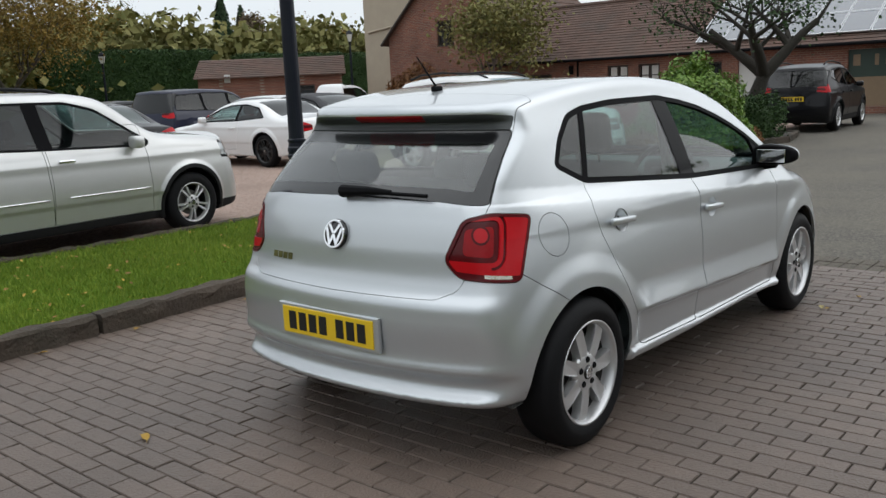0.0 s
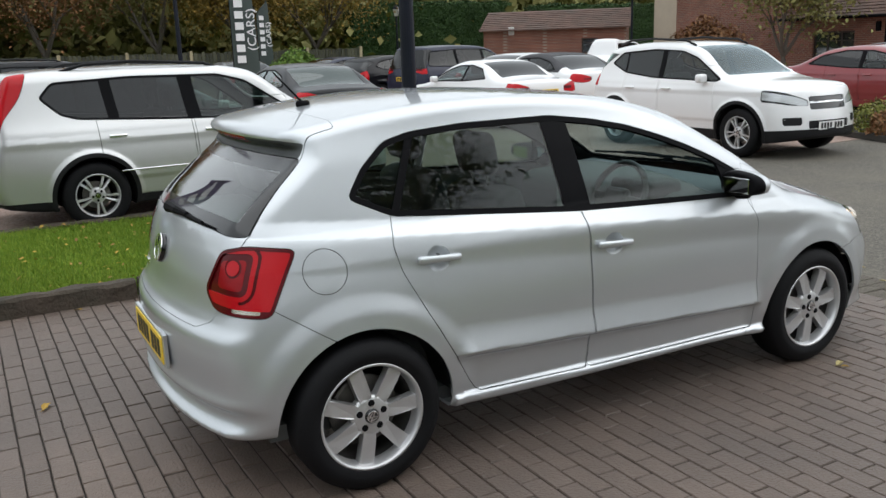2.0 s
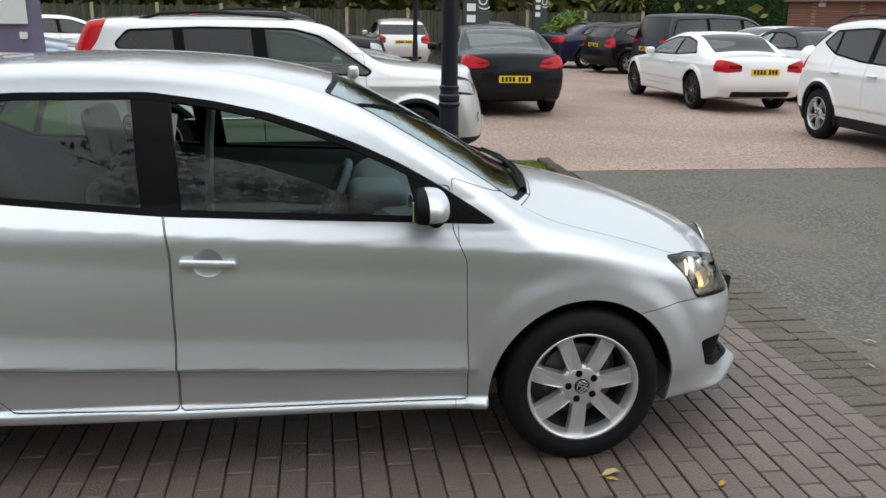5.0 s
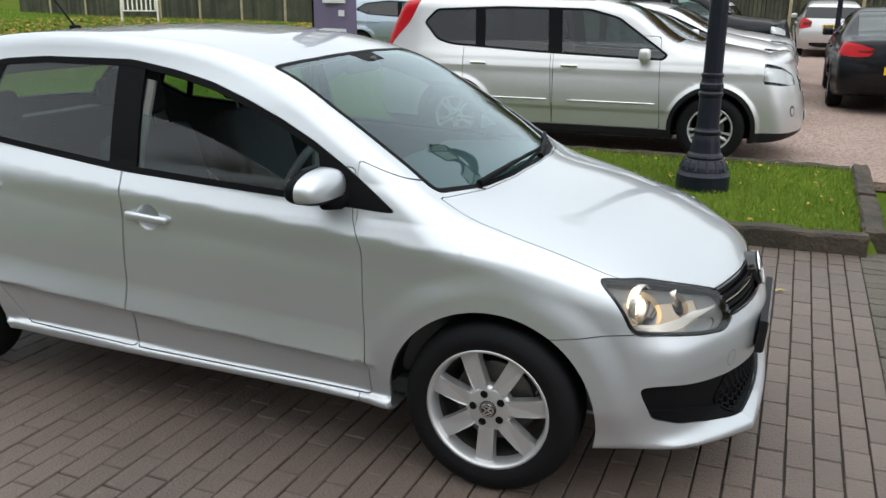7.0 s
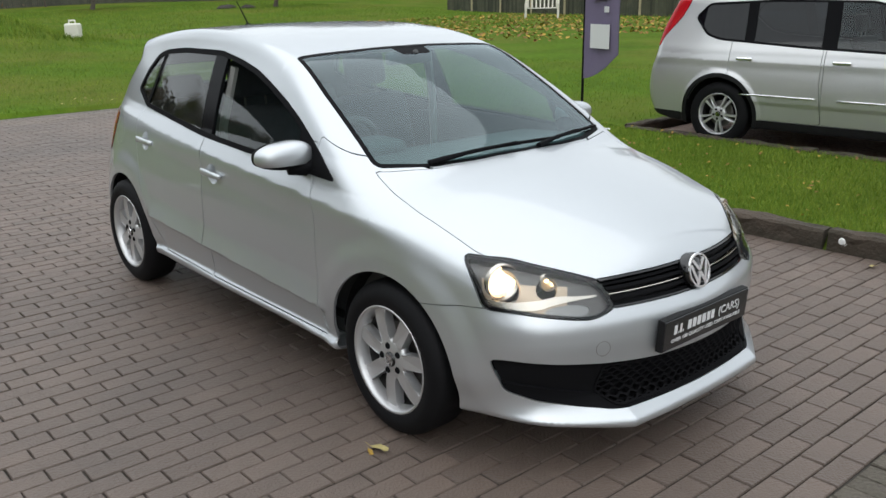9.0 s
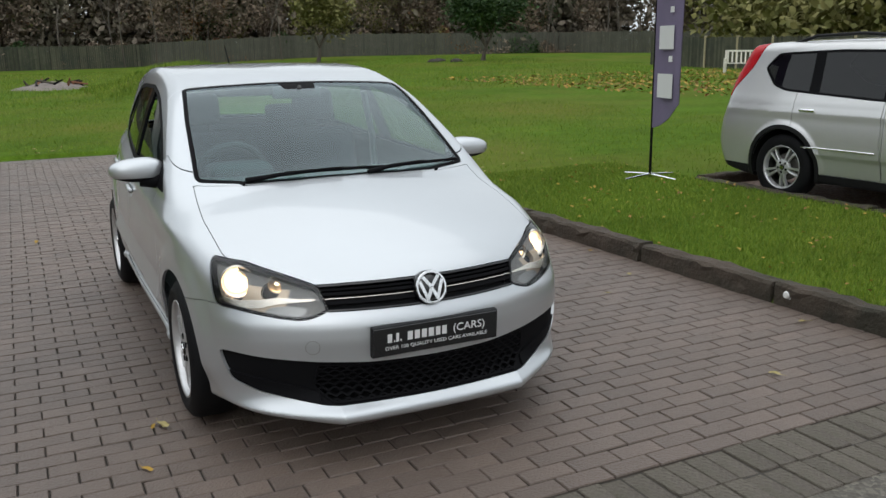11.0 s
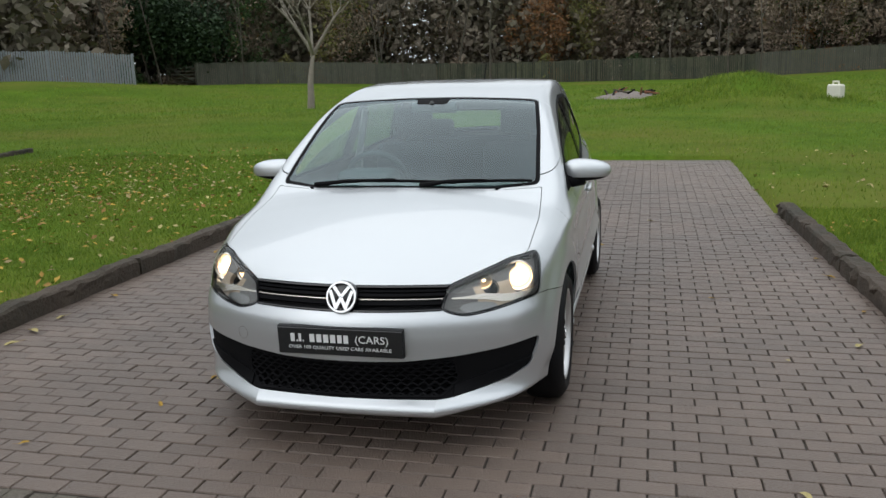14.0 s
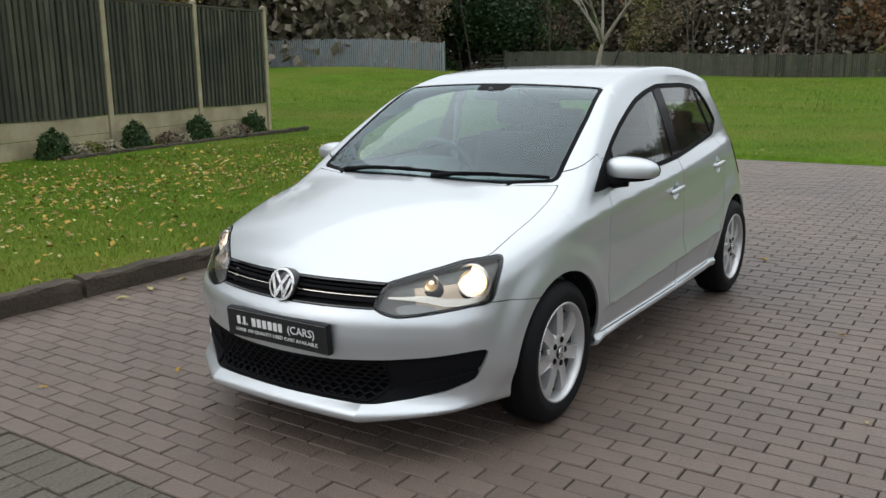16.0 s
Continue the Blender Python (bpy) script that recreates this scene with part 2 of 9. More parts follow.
def tube(bm, pts, radii, seg=8, cap=True):
    """A tapered tube along points."""
    pts = [Vector(p) for p in pts]
    if not hasattr(radii, "__len__"):
        radii = [radii] * len(pts)
    rows = []
    side = None
    for i, p in enumerate(pts):
        d = (pts[min(i + 1, len(pts) - 1)] - pts[max(i - 1, 0)]).normalized()
        if side is None:
            side = d.orthogonal().normalized()
        side = (side - d * side.dot(d)).normalized()
        up = d.cross(side)
        rows.append([bm.verts.new(p + (side * math.cos(2 * math.pi * k / seg) + up * math.sin(2 * math.pi * k / seg)) * radii[i]) for k in range(seg)])
    for a, b in zip(rows, rows[1:]):
        for k in range(seg):
            bm.faces.new((a[k], a[(k + 1) % seg], b[(k + 1) % seg], b[k]))
    if cap:
        bm.faces.new(rows[0][::-1])
        bm.faces.new(rows[-1])
    return [v for r in rows for v in r]


def prism(bm, outline, z0, z1, m=None, bevel=0.0):
    """Extrudes a flat outline of (x, y)."""
    a = [bm.verts.new((x, y, z0)) for x, y in outline]
    b = [bm.verts.new((x, y, z1)) for x, y in outline]
    n = len(a)
    fs = [bm.faces.new(a[::-1]), bm.faces.new(b)]
    for i in range(n):
        fs.append(bm.faces.new((a[i], a[(i + 1) % n], b[(i + 1) % n], b[i])))
    vs = a + b
    if bevel:
        q = bmesh.ops.bevel(bm, geom=list({e for e in fs[1].edges}), offset=bevel, segments=2, affect="EDGES", profile=0.5)
        vs = list({v for f in q["faces"] for v in f.verts} | {v for v in vs if v.is_valid})
    if m is not None:
        bmesh.ops.transform(bm, matrix=m, verts=vs)
    return vs


def text_mesh(name, body, size, mat, m, parent=None, align="CENTER", depth=0.001, spacing=1.0, width=None, label=""):
    cu = bpy.data.curves.new(name, "FONT")
    cu.body = body
    cu.size = size
    cu.align_x = align
    cu.align_y = "CENTER"
    cu.extrude = depth
    cu.space_character = spacing
    cu.resolution_u = 3
    tmp = bpy.data.objects.new(name, cu)
    scene.collection.objects.link(tmp)
    me = bpy.data.meshes.new_from_object(tmp.evaluated_get(bpy.context.evaluated_depsgraph_get()))
    scene.collection.objects.unlink(tmp)
    bpy.data.objects.remove(tmp)
    if width:
        xs = [v.co.x for v in me.vertices]
        k = width / (max(xs) - min(xs))
        mid = (max(xs) + min(xs)) / 2
        for v in me.vertices:
            v.co.x = (v.co.x - mid) * k
    me.materials.clear()
    me.materials.append(mat)
    me.transform(m)
    ob = new(name, me)
    if parent is not None:
        ob.parent = parent
    if label:
        ob["label"] = label
    return ob


def curve(xs, ys):
    """A smooth curve through a few knots, flat beyond its ends."""
    xs, ys = np.asarray(xs, float), np.asarray(ys, float)
    if xs[0] > xs[-1]:
        xs, ys = xs[::-1], ys[::-1]
    d = np.diff(ys) / np.diff(xs)
    m = np.zeros(len(xs))
    m[1:-1] = (d[1:] * np.diff(xs)[:-1] + d[:-1] * np.diff(xs)[1:]) / (xs[2:] - xs[:-2])
    m[0], m[-1] = d[0], d[-1]

    def f(x):
        x = np.clip(x, xs[0], xs[-1])
        i = np.clip(np.searchsorted(xs, x) - 1, 0, len(xs) - 2)
        h = xs[i + 1] - xs[i]
        t = (x - xs[i]) / h
        return ((2 * t**3 - 3 * t**2 + 1) * ys[i] + (t**3 - 2 * t**2 + t) * h * m[i] + (-2 * t**3 + 3 * t**2) * ys[i + 1] + (t**3 - t**2) * h * m[i + 1])
    return f


def step(a, b, x):
    t = np.clip((x - a) / (b - a), 0, 1)
    return t * t * (3 - 2 * t)


def smax(a, b, r):
    h = np.clip(r - np.abs(a - b), 0, None) / r
    return np.maximum(a, b) + h * h * r * 0.25


def outline(pts, rnd=0.0):
    """Signed distance to a closed outline with rounded corners: negative inside."""
    p = np.asarray(pts, float)
    if rnd:
        q = []
        n = len(p)
        for i in range(n):
            a, b, c = p[i - 1], p[i], p[(i + 1) % n]
            r = min(rnd, np.linalg.norm(a - b) * 0.45, np.linalg.norm(c - b) * 0.45)
            s, e = b + (a - b) / np.linalg.norm(a - b) * r, b + (c - b) / np.linalg.norm(c - b) * r
            for t in (0, 0.25, 0.5, 0.75, 1):
                q.append((1 - t) ** 2 * s + 2 * t * (1 - t) * b + t * t * e)
        p = np.asarray(q)

    def f(u, v):
        best = np.full(np.shape(u), 1e9)
        inside = np.zeros(np.shape(u), bool)
        for i in range(len(p)):
            a, b = p[i], p[(i + 1) % len(p)]
            e = b - a
            t = np.clip(((u - a[0]) * e[0] + (v - a[1]) * e[1]) / max(e @ e, 1e-12), 0, 1)
            best = np.minimum(best, (u - a[0] - t * e[0]) ** 2 + (v - a[1] - t * e[1]) ** 2)
            c = (a[1] > v) != (b[1] > v)
            with np.errstate(divide="ignore", invalid="ignore"):
                inside ^= c & (u < e[0] * (v - a[1]) / np.where(e[1] == 0, 1e-12, e[1]) + a[0])
        d = np.sqrt(best)
        return np.where(inside, -d, d)
    return f


class Shell:
    """A closed smooth surface where field(x, y, z) is 0, as triangles that can be cut along lines into panels."""

    def __init__(self, field, lo, hi, h):
        self.field = field
        ax = [np.arange(a, b + h, h) for a, b in zip(lo, hi)]
        X, Y, Z = np.meshgrid(*ax, indexing="ij")
        ins = field(X, Y, Z) < 0
        cells = np.zeros([n - 1 for n in ins.shape], int)
        for i in (0, 1):
            for j in (0, 1):
                for k in (0, 1):
                    cells += ins[i:ins.shape[0] - 1 + i, j:ins.shape[1] - 1 + j, k:ins.shape[2] - 1 + k]
        act = (cells > 0) & (cells < 8)
        idx = -np.ones(act.shape, int)
        idx[act] = np.arange(act.sum())
        c = np.argwhere(act)
        V = np.stack([ax[d][c[:, d]] + h / 2 for d in range(3)], 1)
        quads = []
        for d in range(3):
            e, f = (d + 1) % 3, (d + 2) % 3
            a = np.moveaxis(ins, (d, e, f), (0, 1, 2))
            ix = np.moveaxis(idx, (d, e, f), (0, 1, 2))
            s = a[:-1, 1:-1, 1:-1].astype(int) - a[1:, 1:-1, 1:-1].astype(int)
            w = np.argwhere(s != 0)
            sg = s[s != 0]
            i, j, k = w[:, 0], w[:, 1] + 1, w[:, 2] + 1
            q = np.stack([ix[i, j - 1, k - 1], ix[i, j, k - 1], ix[i, j, k], ix[i, j - 1, k]], 1)
            q[sg < 0] = q[sg < 0][:, ::-1]
            quads.append(q)
        Q = np.concatenate(quads)
        Q = Q[(Q >= 0).all(1)]
        V = self.project(V, 4, h)
        for _ in range(3):
            s, n = np.zeros_like(V), np.zeros(len(V))
            for a, b in ((0, 1), (1, 2), (2, 3), (3, 0)):
                np.add.at(s, Q[:, a], V[Q[:, b]])
                np.add.at(s, Q[:, b], V[Q[:, a]])
                np.add.at(n, Q[:, a], 1)
                np.add.at(n, Q[:, b], 1)
            V = V * 0.4 + 0.6 * s / n[:, None]
            V = self.project(V, 3, h)
        self.V = V
        self.T = np.concatenate([Q[:, [0, 1, 2]], Q[:, [0, 2, 3]]])

    def grad(self, V, e=0.003):
        g = np.zeros_like(V)
        for d in range(3):
            o = np.zeros(3)
            o[d] = e
            A, B = V + o, V - o
            g[:, d] = (self.field(*A.T) - self.field(*B.T)) / (2 * e)
        return g

    def project(self, V, n, h):
        for _ in range(n):
            g = self.grad(V)
            d = self.field(*V.T) / np.maximum((g * g).sum(1), 0.05)
            V = V - np.clip(d, -h, h)[:, None] * g
        return V

    def cut(self, T, f):
        """Cuts the triangles T where f(V) is 0: those inside (f below 0) and those outside."""
        s = f(self.V)
        s = np.where(np.abs(s) < 1e-6, 1e-6, s)
        c = (s[T] < 0).sum(1)
        t_in, t_out = [T[c == 3]], [T[c == 0]]
        M = T[(c == 1) | (c == 2)]
        if len(M):
            k = (s[M] < 0).sum(1)
            lone = np.where((k == 1)[:, None], s[M] < 0, s[M] >= 0)
            r = lone.argmax(1)
            i = np.arange(len(M))
            A, B, C = M[i, r], M[i, (r + 1) % 3], M[i, (r + 2) % 3]
            E = np.concatenate([np.stack([A, B], 1), np.stack([A, C], 1)])
            E.sort(1)
            U, inv = np.unique(E, axis=0, return_inverse=True)
            inv = inv.reshape(-1)
            w = (s[U[:, 0]] / (s[U[:, 0]] - s[U[:, 1]]))[:, None]
            P = self.V[U[:, 0]] * (1 - w) + self.V[U[:, 1]] * w
            base = len(self.V)
            self.V = np.concatenate([self.V, P])
            p, q = base + inv[:len(M)], base + inv[len(M):]
            tip = np.stack([A, p, q], 1)
            rest = np.concatenate([np.stack([p, B, C], 1), np.stack([p, C, q], 1)])
            one = k == 1
            t_in += [tip[one], rest[np.concatenate([~one, ~one])]]
            t_out += [tip[~one], rest[np.concatenate([one, one])]]
        return np.concatenate(t_in), np.concatenate(t_out)

    def refine(self, T, n=1):
        """Splits each triangle in four, n times."""
        for _ in range(n):
            E = np.concatenate([T[:, [0, 1]], T[:, [1, 2]], T[:, [2, 0]]])
            E.sort(1)
            U, inv = np.unique(E, axis=0, return_inverse=True)
            inv = inv.reshape(-1) + len(self.V)
            self.V = np.concatenate([self.V, (self.V[U[:, 0]] + self.V[U[:, 1]]) / 2])
            k = len(T)
            a, b, c = inv[:k], inv[k:2 * k], inv[2 * k:]
            T = np.concatenate([np.stack([T[:, 0], a, c], 1), np.stack([a, T[:, 1], b], 1), np.stack([c, b, T[:, 2]], 1), np.stack([a, b, c], 1)])
        return T

    def at_side(self, x, z):
        """Half the width at (x, z)."""
        y = np.linspace(0.3, 1.2, 361)
        return float(y[np.argmax(self.field(np.full(361, x), y, np.full(361, z)) > 0)])

    def panel(self, name, T, mat, parent, out=0.0, edge=0.012, label="", flip=False):
        """The triangles T as a part, moved outwards by out, its rim turned inwards by edge."""
        if len(T) == 0:
            return None
        ids, inv = np.unique(T, return_inverse=True)
        T = inv.reshape(-1, 3)
        V = self.V[ids]
        N = self.grad(V)
        N /= np.maximum(np.linalg.norm(N, axis=1), 1e-9)[:, None]
        V = V + N * out
        faces = T
        if edge:
            E = np.concatenate([T[:, [0, 1]], T[:, [1, 2]], T[:, [2, 0]]])
            S = np.sort(E, 1)
            _, ui, cnt = np.unique(S, axis=0, return_index=True, return_counts=True)
            B = E[ui[cnt == 1]]
            n0 = len(V)
            D = np.cross(V[B[:, 1]] - V[B[:, 0]], N[B[:, 0]])
            D /= np.maximum(np.linalg.norm(D, axis=1), 1e-9)[:, None]
            bi, binv = np.unique(B, return_inverse=True)
            binv = binv.reshape(-1, 2)
            rimn = np.zeros((len(bi), 3))
            for c in (0, 1):
                np.add.at(rimn, binv[:, c], D)
            rimn /= np.maximum(np.linalg.norm(rimn, axis=1), 1e-9)[:, None]
            V = np.concatenate([V, V[bi], V[bi] - N[bi] * edge])
            N = np.concatenate([N, rimn, rimn])
            k = len(bi)
            a, b = n0 + binv[:, 0], n0 + binv[:, 1]
            faces = np.concatenate([T, np.stack([b, a, a + k], 1), np.stack([b, a + k, b + k], 1)])
        if flip:
            faces, N = faces[:, ::-1], -N
        return mesh_ob(name, V, faces, mat, parent, label, normals=N)

# ---------- materials of the grounds ----------
def leaf_material(name, a, b, rough=0.7):
    """Leaves: each one's colour lies between two tones."""
    m = bpy.data.materials.new(name)
    m.use_nodes = True
    n, l = m.node_tree.nodes, m.node_tree.links
    p = n["Principled BSDF"]
    p.inputs["Roughness"].default_value = rough
    p.inputs["Specular IOR Level"].default_value = 0.25
    g = n.new("ShaderNodeNewGeometry")
    r = n.new("ShaderNodeValToRGB")
    r.color_ramp.elements[0].color = (*a, 1)
    r.color_ramp.elements[1].color = (*b, 1)
    l.new(g.outputs["Random Per Island"], r.inputs[0])
    tc = n.new("ShaderNodeTexCoord")
    v = n.new("ShaderNodeTexNoise")
    v.inputs["Scale"].default_value = 0.7
    l.new(tc.outputs["Object"], v.inputs["Vector"])
    mp = n.new("ShaderNodeMapRange")
    mp.inputs["To Min"].default_value = 0.55
    mp.inputs["To Max"].default_value = 1.45
    l.new(v.outputs["Fac"], mp.inputs[0])
    mx = n.new("ShaderNodeMix")
    mx.data_type = "RGBA"
    mx.blend_type = "MULTIPLY"
    mx.inputs[0].default_value = 1.0
    l.new(r.outputs[0], mx.inputs[6])
    l.new(mp.outputs[0], mx.inputs[7])
    l.new(mx.outputs[2], p.inputs["Base Color"])
    return m


def speckle_material(name, tones, scale, rough, bump, patch=None, patch_scale=0.5):
    """Stony ground: small stones of several tones, larger worn patches."""
    m = bpy.data.materials.new(name)
    m.use_nodes = True
    n, l = m.node_tree.nodes, m.node_tree.links
    p = n["Principled BSDF"]
    p.inputs["Roughness"].default_value = rough
    p.inputs["Specular IOR Level"].default_value = 0.3
    tc = n.new("ShaderNodeTexCoord")
    v = n.new("ShaderNodeTexVoronoi")
    v.inputs["Scale"].default_value = scale
    l.new(tc.outputs["Object"], v.inputs["Vector"])
    sep = n.new("ShaderNodeSeparateColor")
    l.new(v.outputs["Color"], sep.inputs[0])
    r = n.new("ShaderNodeValToRGB")
    r.color_ramp.interpolation = "CONSTANT"
    for i, t in enumerate(tones):
        e = r.color_ramp.elements[i] if i < 2 else r.color_ramp.elements.new(i / len(tones))
        e.position = i / len(tones)
        e.color = (*t, 1)
    l.new(sep.outputs[0], r.inputs[0])
    big = n.new("ShaderNodeTexNoise")
    big.inputs["Scale"].default_value = patch_scale
    big.inputs["Detail"].default_value = 8
    big.inputs["Roughness"].default_value = 0.6
    l.new(tc.outputs["Object"], big.inputs["Vector"])
    out = r.outputs[0]
    if patch:
        rp = n.new("ShaderNodeValToRGB")
        rp.color_ramp.elements[0].position = 0.42
        rp.color_ramp.elements[1].position = 0.66
        rp.color_ramp.elements[1].color = (0.75, 0.75, 0.75, 1)
        l.new(big.outputs["Fac"], rp.inputs[0])
        mx = n.new("ShaderNodeMix")
        mx.data_type = "RGBA"
        l.new(rp.outputs[0], mx.inputs[0])
        l.new(out, mx.inputs[6])
        mx.inputs[7].default_value = (*patch, 1)
        out = mx.outputs[2]
    l.new(out, p.inputs["Base Color"])
    bp = n.new("ShaderNodeBump")
    bp.inputs["Strength"].default_value = bump
    bp.inputs["Distance"].default_value = 0.01
    l.new(v.outputs["Distance"], bp.inputs["Height"])
    l.new(bp.outputs[0], p.inputs["Normal"])
    return m


soil_grass = material("grass_ground", (0.070, 0.125, 0.011), rough=0.95, spec=0.05, var=0.45, scale=0.5, fine=0.5, bump=0.9, bump_scale=25, dark=(0.125, 0.128, 0.026))
blade_m = leaf_material("grass_blades", (0.082, 0.165, 0.011), (0.215, 0.278, 0.032))
gravel_m = speckle_material("pink_gravel", [(0.34, 0.235, 0.19), (0.23, 0.16, 0.13), (0.42, 0.32, 0.27), (0.28, 0.19, 0.15), (0.36, 0.29, 0.25)], 45, 0.9, 0.6, (0.235, 0.17, 0.14), 0.35)
tarmac_m = speckle_material("worn_tarmac", [(0.108, 0.099, 0.083), (0.078, 0.071, 0.061), (0.150, 0.136, 0.114), (0.093, 0.085, 0.072)], 60, 0.85, 0.5, (0.140, 0.125, 0.100), 0.6)
bedding_m = material("jointing_sand", (0.044, 0.038, 0.032), rough=0.95, var=0.3, scale=3, bump=0.3)
brick_m = material("paving_block", (0.145, 0.108, 0.087), rough=0.46, var=0.22, scale=1.1, fine=0.16, obj_var=0.13, bump=0.5, bump_scale=90, dark=(0.102, 0.080, 0.068))
dirt_m = material("dirt_in_the_joints", (0.074, 0.060, 0.048), rough=0.95, var=0.4, scale=6)
worn_m = material("mossy_worn_block", (0.118, 0.100, 0.082), rough=0.9, var=0.4, scale=4, fine=0.45, obj_var=0.12, bump=0.9, bump_scale=60, dark=(0.072, 0.070, 0.045))
sleeper_m = material("weathered_timber", (0.062, 0.046, 0.033), rough=0.9, var=0.4, scale=5, fine=0.3, bump=0.8, bump_scale=40, dark=(0.022, 0.022, 0.013))


def kerb_y(x):
    """The line of the timber edging beside the lamp post."""
    return 2.46 + 0.036 * (x + 4.0)


KERB_S = -2.70
PAVE_X0, PAVE_X1 = -9.2, 2.557


def field_z(x, y):
    """Height of the grassland."""
    z = 0.075 + 0.02 * np.sin(x * 0.31) * np.cos(y * 0.27)
    z = z - 0.03 * step(-5, -12, x)
    d = np.hypot((x + 27.5) / 5.0, (y - 4.4) / 3.6)
    z = z + 1.05 * np.exp(-(d**2) * 2.2) * (1 + 0.12 * np.sin(x * 2.1) * np.sin(y * 1.7))
    z = z + 0.75 * step(25, 75, -x) * step(2, 30, y) + 0.55 * step(25, 55, -x) * step(-14, -34, y)
    z = z + 1.0 * np.exp(-(((x + 43) / 10.0) ** 2)) * step(-24, -40, y)
    return z


def paved(x, y):
    a = (x > PAVE_X0) & (x < 3.0) & (y > np.where(x < -4.3, -2.80, KERB_S - 0.06)) & (y < np.where(x < -4.05, 2.36, kerb_y(x) + 0.06))
    b = (x > 2.62)
    c = (y > 5.42) & (x > -2.45)
    return a | b | c


gx = np.unique(np.concatenate([np.linspace(-400, -60, 18), np.linspace(-60, -12, 65), np.linspace(-12, 3.2, 130), np.linspace(3.2, 60, 16), np.linspace(60, 400, 12)]))
gy = np.unique(np.concatenate([np.linspace(-400, -60, 14), np.linspace(-60, -10, 60), np.linspace(-10, 7, 140), np.linspace(7, 60, 40), np.linspace(60, 400, 14)]))
GX, GY = np.meshgrid(gx, gy, indexing="ij")
GZ = np.where(paved(GX, GY), -0.10, field_z(GX, GY))
nx, ny = GX.shape
I = np.arange(nx * ny).reshape(nx, ny)
quads = np.stack([I[:-1, :-1], I[1:, :-1], I[1:, 1:], I[:-1, 1:]], -1).reshape(-1, 4)
tagged(mesh_ob("ground", np.stack([GX, GY, GZ], -1).reshape(-1, 3), quads, soil_grass, smooth=True), "mown green grass with a low mound", "ground", kind="structure")


def slab(name, pts, z, mat, label, cat, depth=0.08):
    bm = bmesh.new()
    prism(bm, pts, z - depth, z)
    return tagged(part(name, bm, mat), label, cat, kind="structure")


slab("gravel", [(-2.40, 5.44), (2.64, 5.44), (2.70, 5.32), (90, 5.32), (90, 34.0), (-40, 34.0), (-40, 8.2), (-2.40, 8.2)], -0.004, gravel_m, "pinkish gravel of the car park", "gravel")
slab("road", [(2.97, -60), (90, -60), (90, 5.34), (2.97, 5.34)], -0.010, tarmac_m, "worn grey-brown tarmac drive", "road")
slab("bedding", [(PAVE_X0 - 0.05, -2.86), (2.98, -2.86), (2.98, 2.95), (-9.25, 2.5)], -0.012, bedding_m, "dark sand between the paving blocks", "sand", 0.06)


# ---------- timber edging ----------
def sleeper(p0, p1, w=0.13, h=0.13, z=0.0, seed=0):
    rng = random.Random(seed)
    a, b = Vector((*p0, z)), Vector((*p1, z))
    d = (b - a)
    ln = d.length
    d.normalize()
    s = Vector((-d.y, d.x, 0))
    sec = [(-w / 2, -0.05), (-w / 2, h * 0.5), (-w / 2, h * 0.86), (-w * 0.38, h), (0, h), (w * 0.38, h), (w / 2, h * 0.86), (w / 2, h * 0.5), (w / 2, -0.05)]
    bm = bmesh.new()
    rows = []
    n = max(6, int(ln / 0.09))
    sag = [rng.uniform(-0.008, 0.008) for _ in range(n + 1)]
    for i in range(n + 1):
        t = i / n
        row = []
        for u, v in sec:
            chip = rng.uniform(-1, 1) * 0.010 + (rng.random() < 0.10) * -0.020
            p = a + d * (ln * min(max(t, 0.004), 0.996)) + s * (u + math.copysign(chip, u) if u else u) + Vector((0, 0, v + (sag[i] + chip * 0.6 if v > 0.05 else 0)))
            row.append(bm.verts.new(p))
        rows.append(row)
    for r, q in zip(rows, rows[1:]):
        for k in range(len(sec) - 1):
            bm.faces.new((r[k], r[k + 1], q[k + 1], q[k]))
    bm.faces.new(rows[0])
    bm.faces.new(rows[-1][::-1])
    return tagged(part("timber_sleeper", bm, sleeper_m), "weathered brown timber sleeper edging the grass", "sleeper", "timber edging")


for i, (x0, x1) in enumerate(((-4.02, -2.75), (-2.73, -1.50), (-1.48, 0.03), (0.05, 1.22), (1.24, 2.60))):
    sleeper((x0, kerb_y(x0) + 0.065), (x1, kerb_y(x1) + 0.065), seed=i + 1)
for i, (x0, x1) in enumerate(((-4.35, -2.62), (-2.60, -0.76), (-0.74, 1.10), (1.12, 2.56))):
    sleeper((x0, KERB_S - 0.065), (x1, KERB_S - 0.065), seed=i + 11)
sleeper((2.64, 2.86), (2.66, 4.05), seed=21)
sleeper((2.66, 4.07), (2.68, 5.40), seed=22)
for i, (x0, x1) in enumerate(((-2.4, -0.2), (-0.18, 1.3), (1.32, 2.6))):
    sleeper((x0, 5.38), (x1, 5.38), h=0.10, seed=30 + i)
sleeper((-2.42, 5.42), (-2.44, 8.1), h=0.11, seed=40)
# the round plug let into one timber
bm = bmesh.new()
lathe(bm, [(0, 0.012), (0.016, 0.012), (0.021, 0.008), (0.024, 0.0), (0.034, 0.0), (0.034, -0.01)], 20, Matrix.Translation((1.34, kerb_y(1.34) - 0.004, 0.075)) @ Matrix.Rotation(math.pi / 2, 4, "X"))
tagged(part("kerb_marker", bm, plate_white), "small round white marker on a timber sleeper", "marker")
# low bollard lamp at the end of the far timber
bm = bmesh.new()
box(bm, (-4.62, -2.86, 0.0), (-4.38, -2.72, 0.13), 0.012)
tagged(part("ground_lamp_box", bm, plate_white), "small white weathered box beside the timber edge", "box")


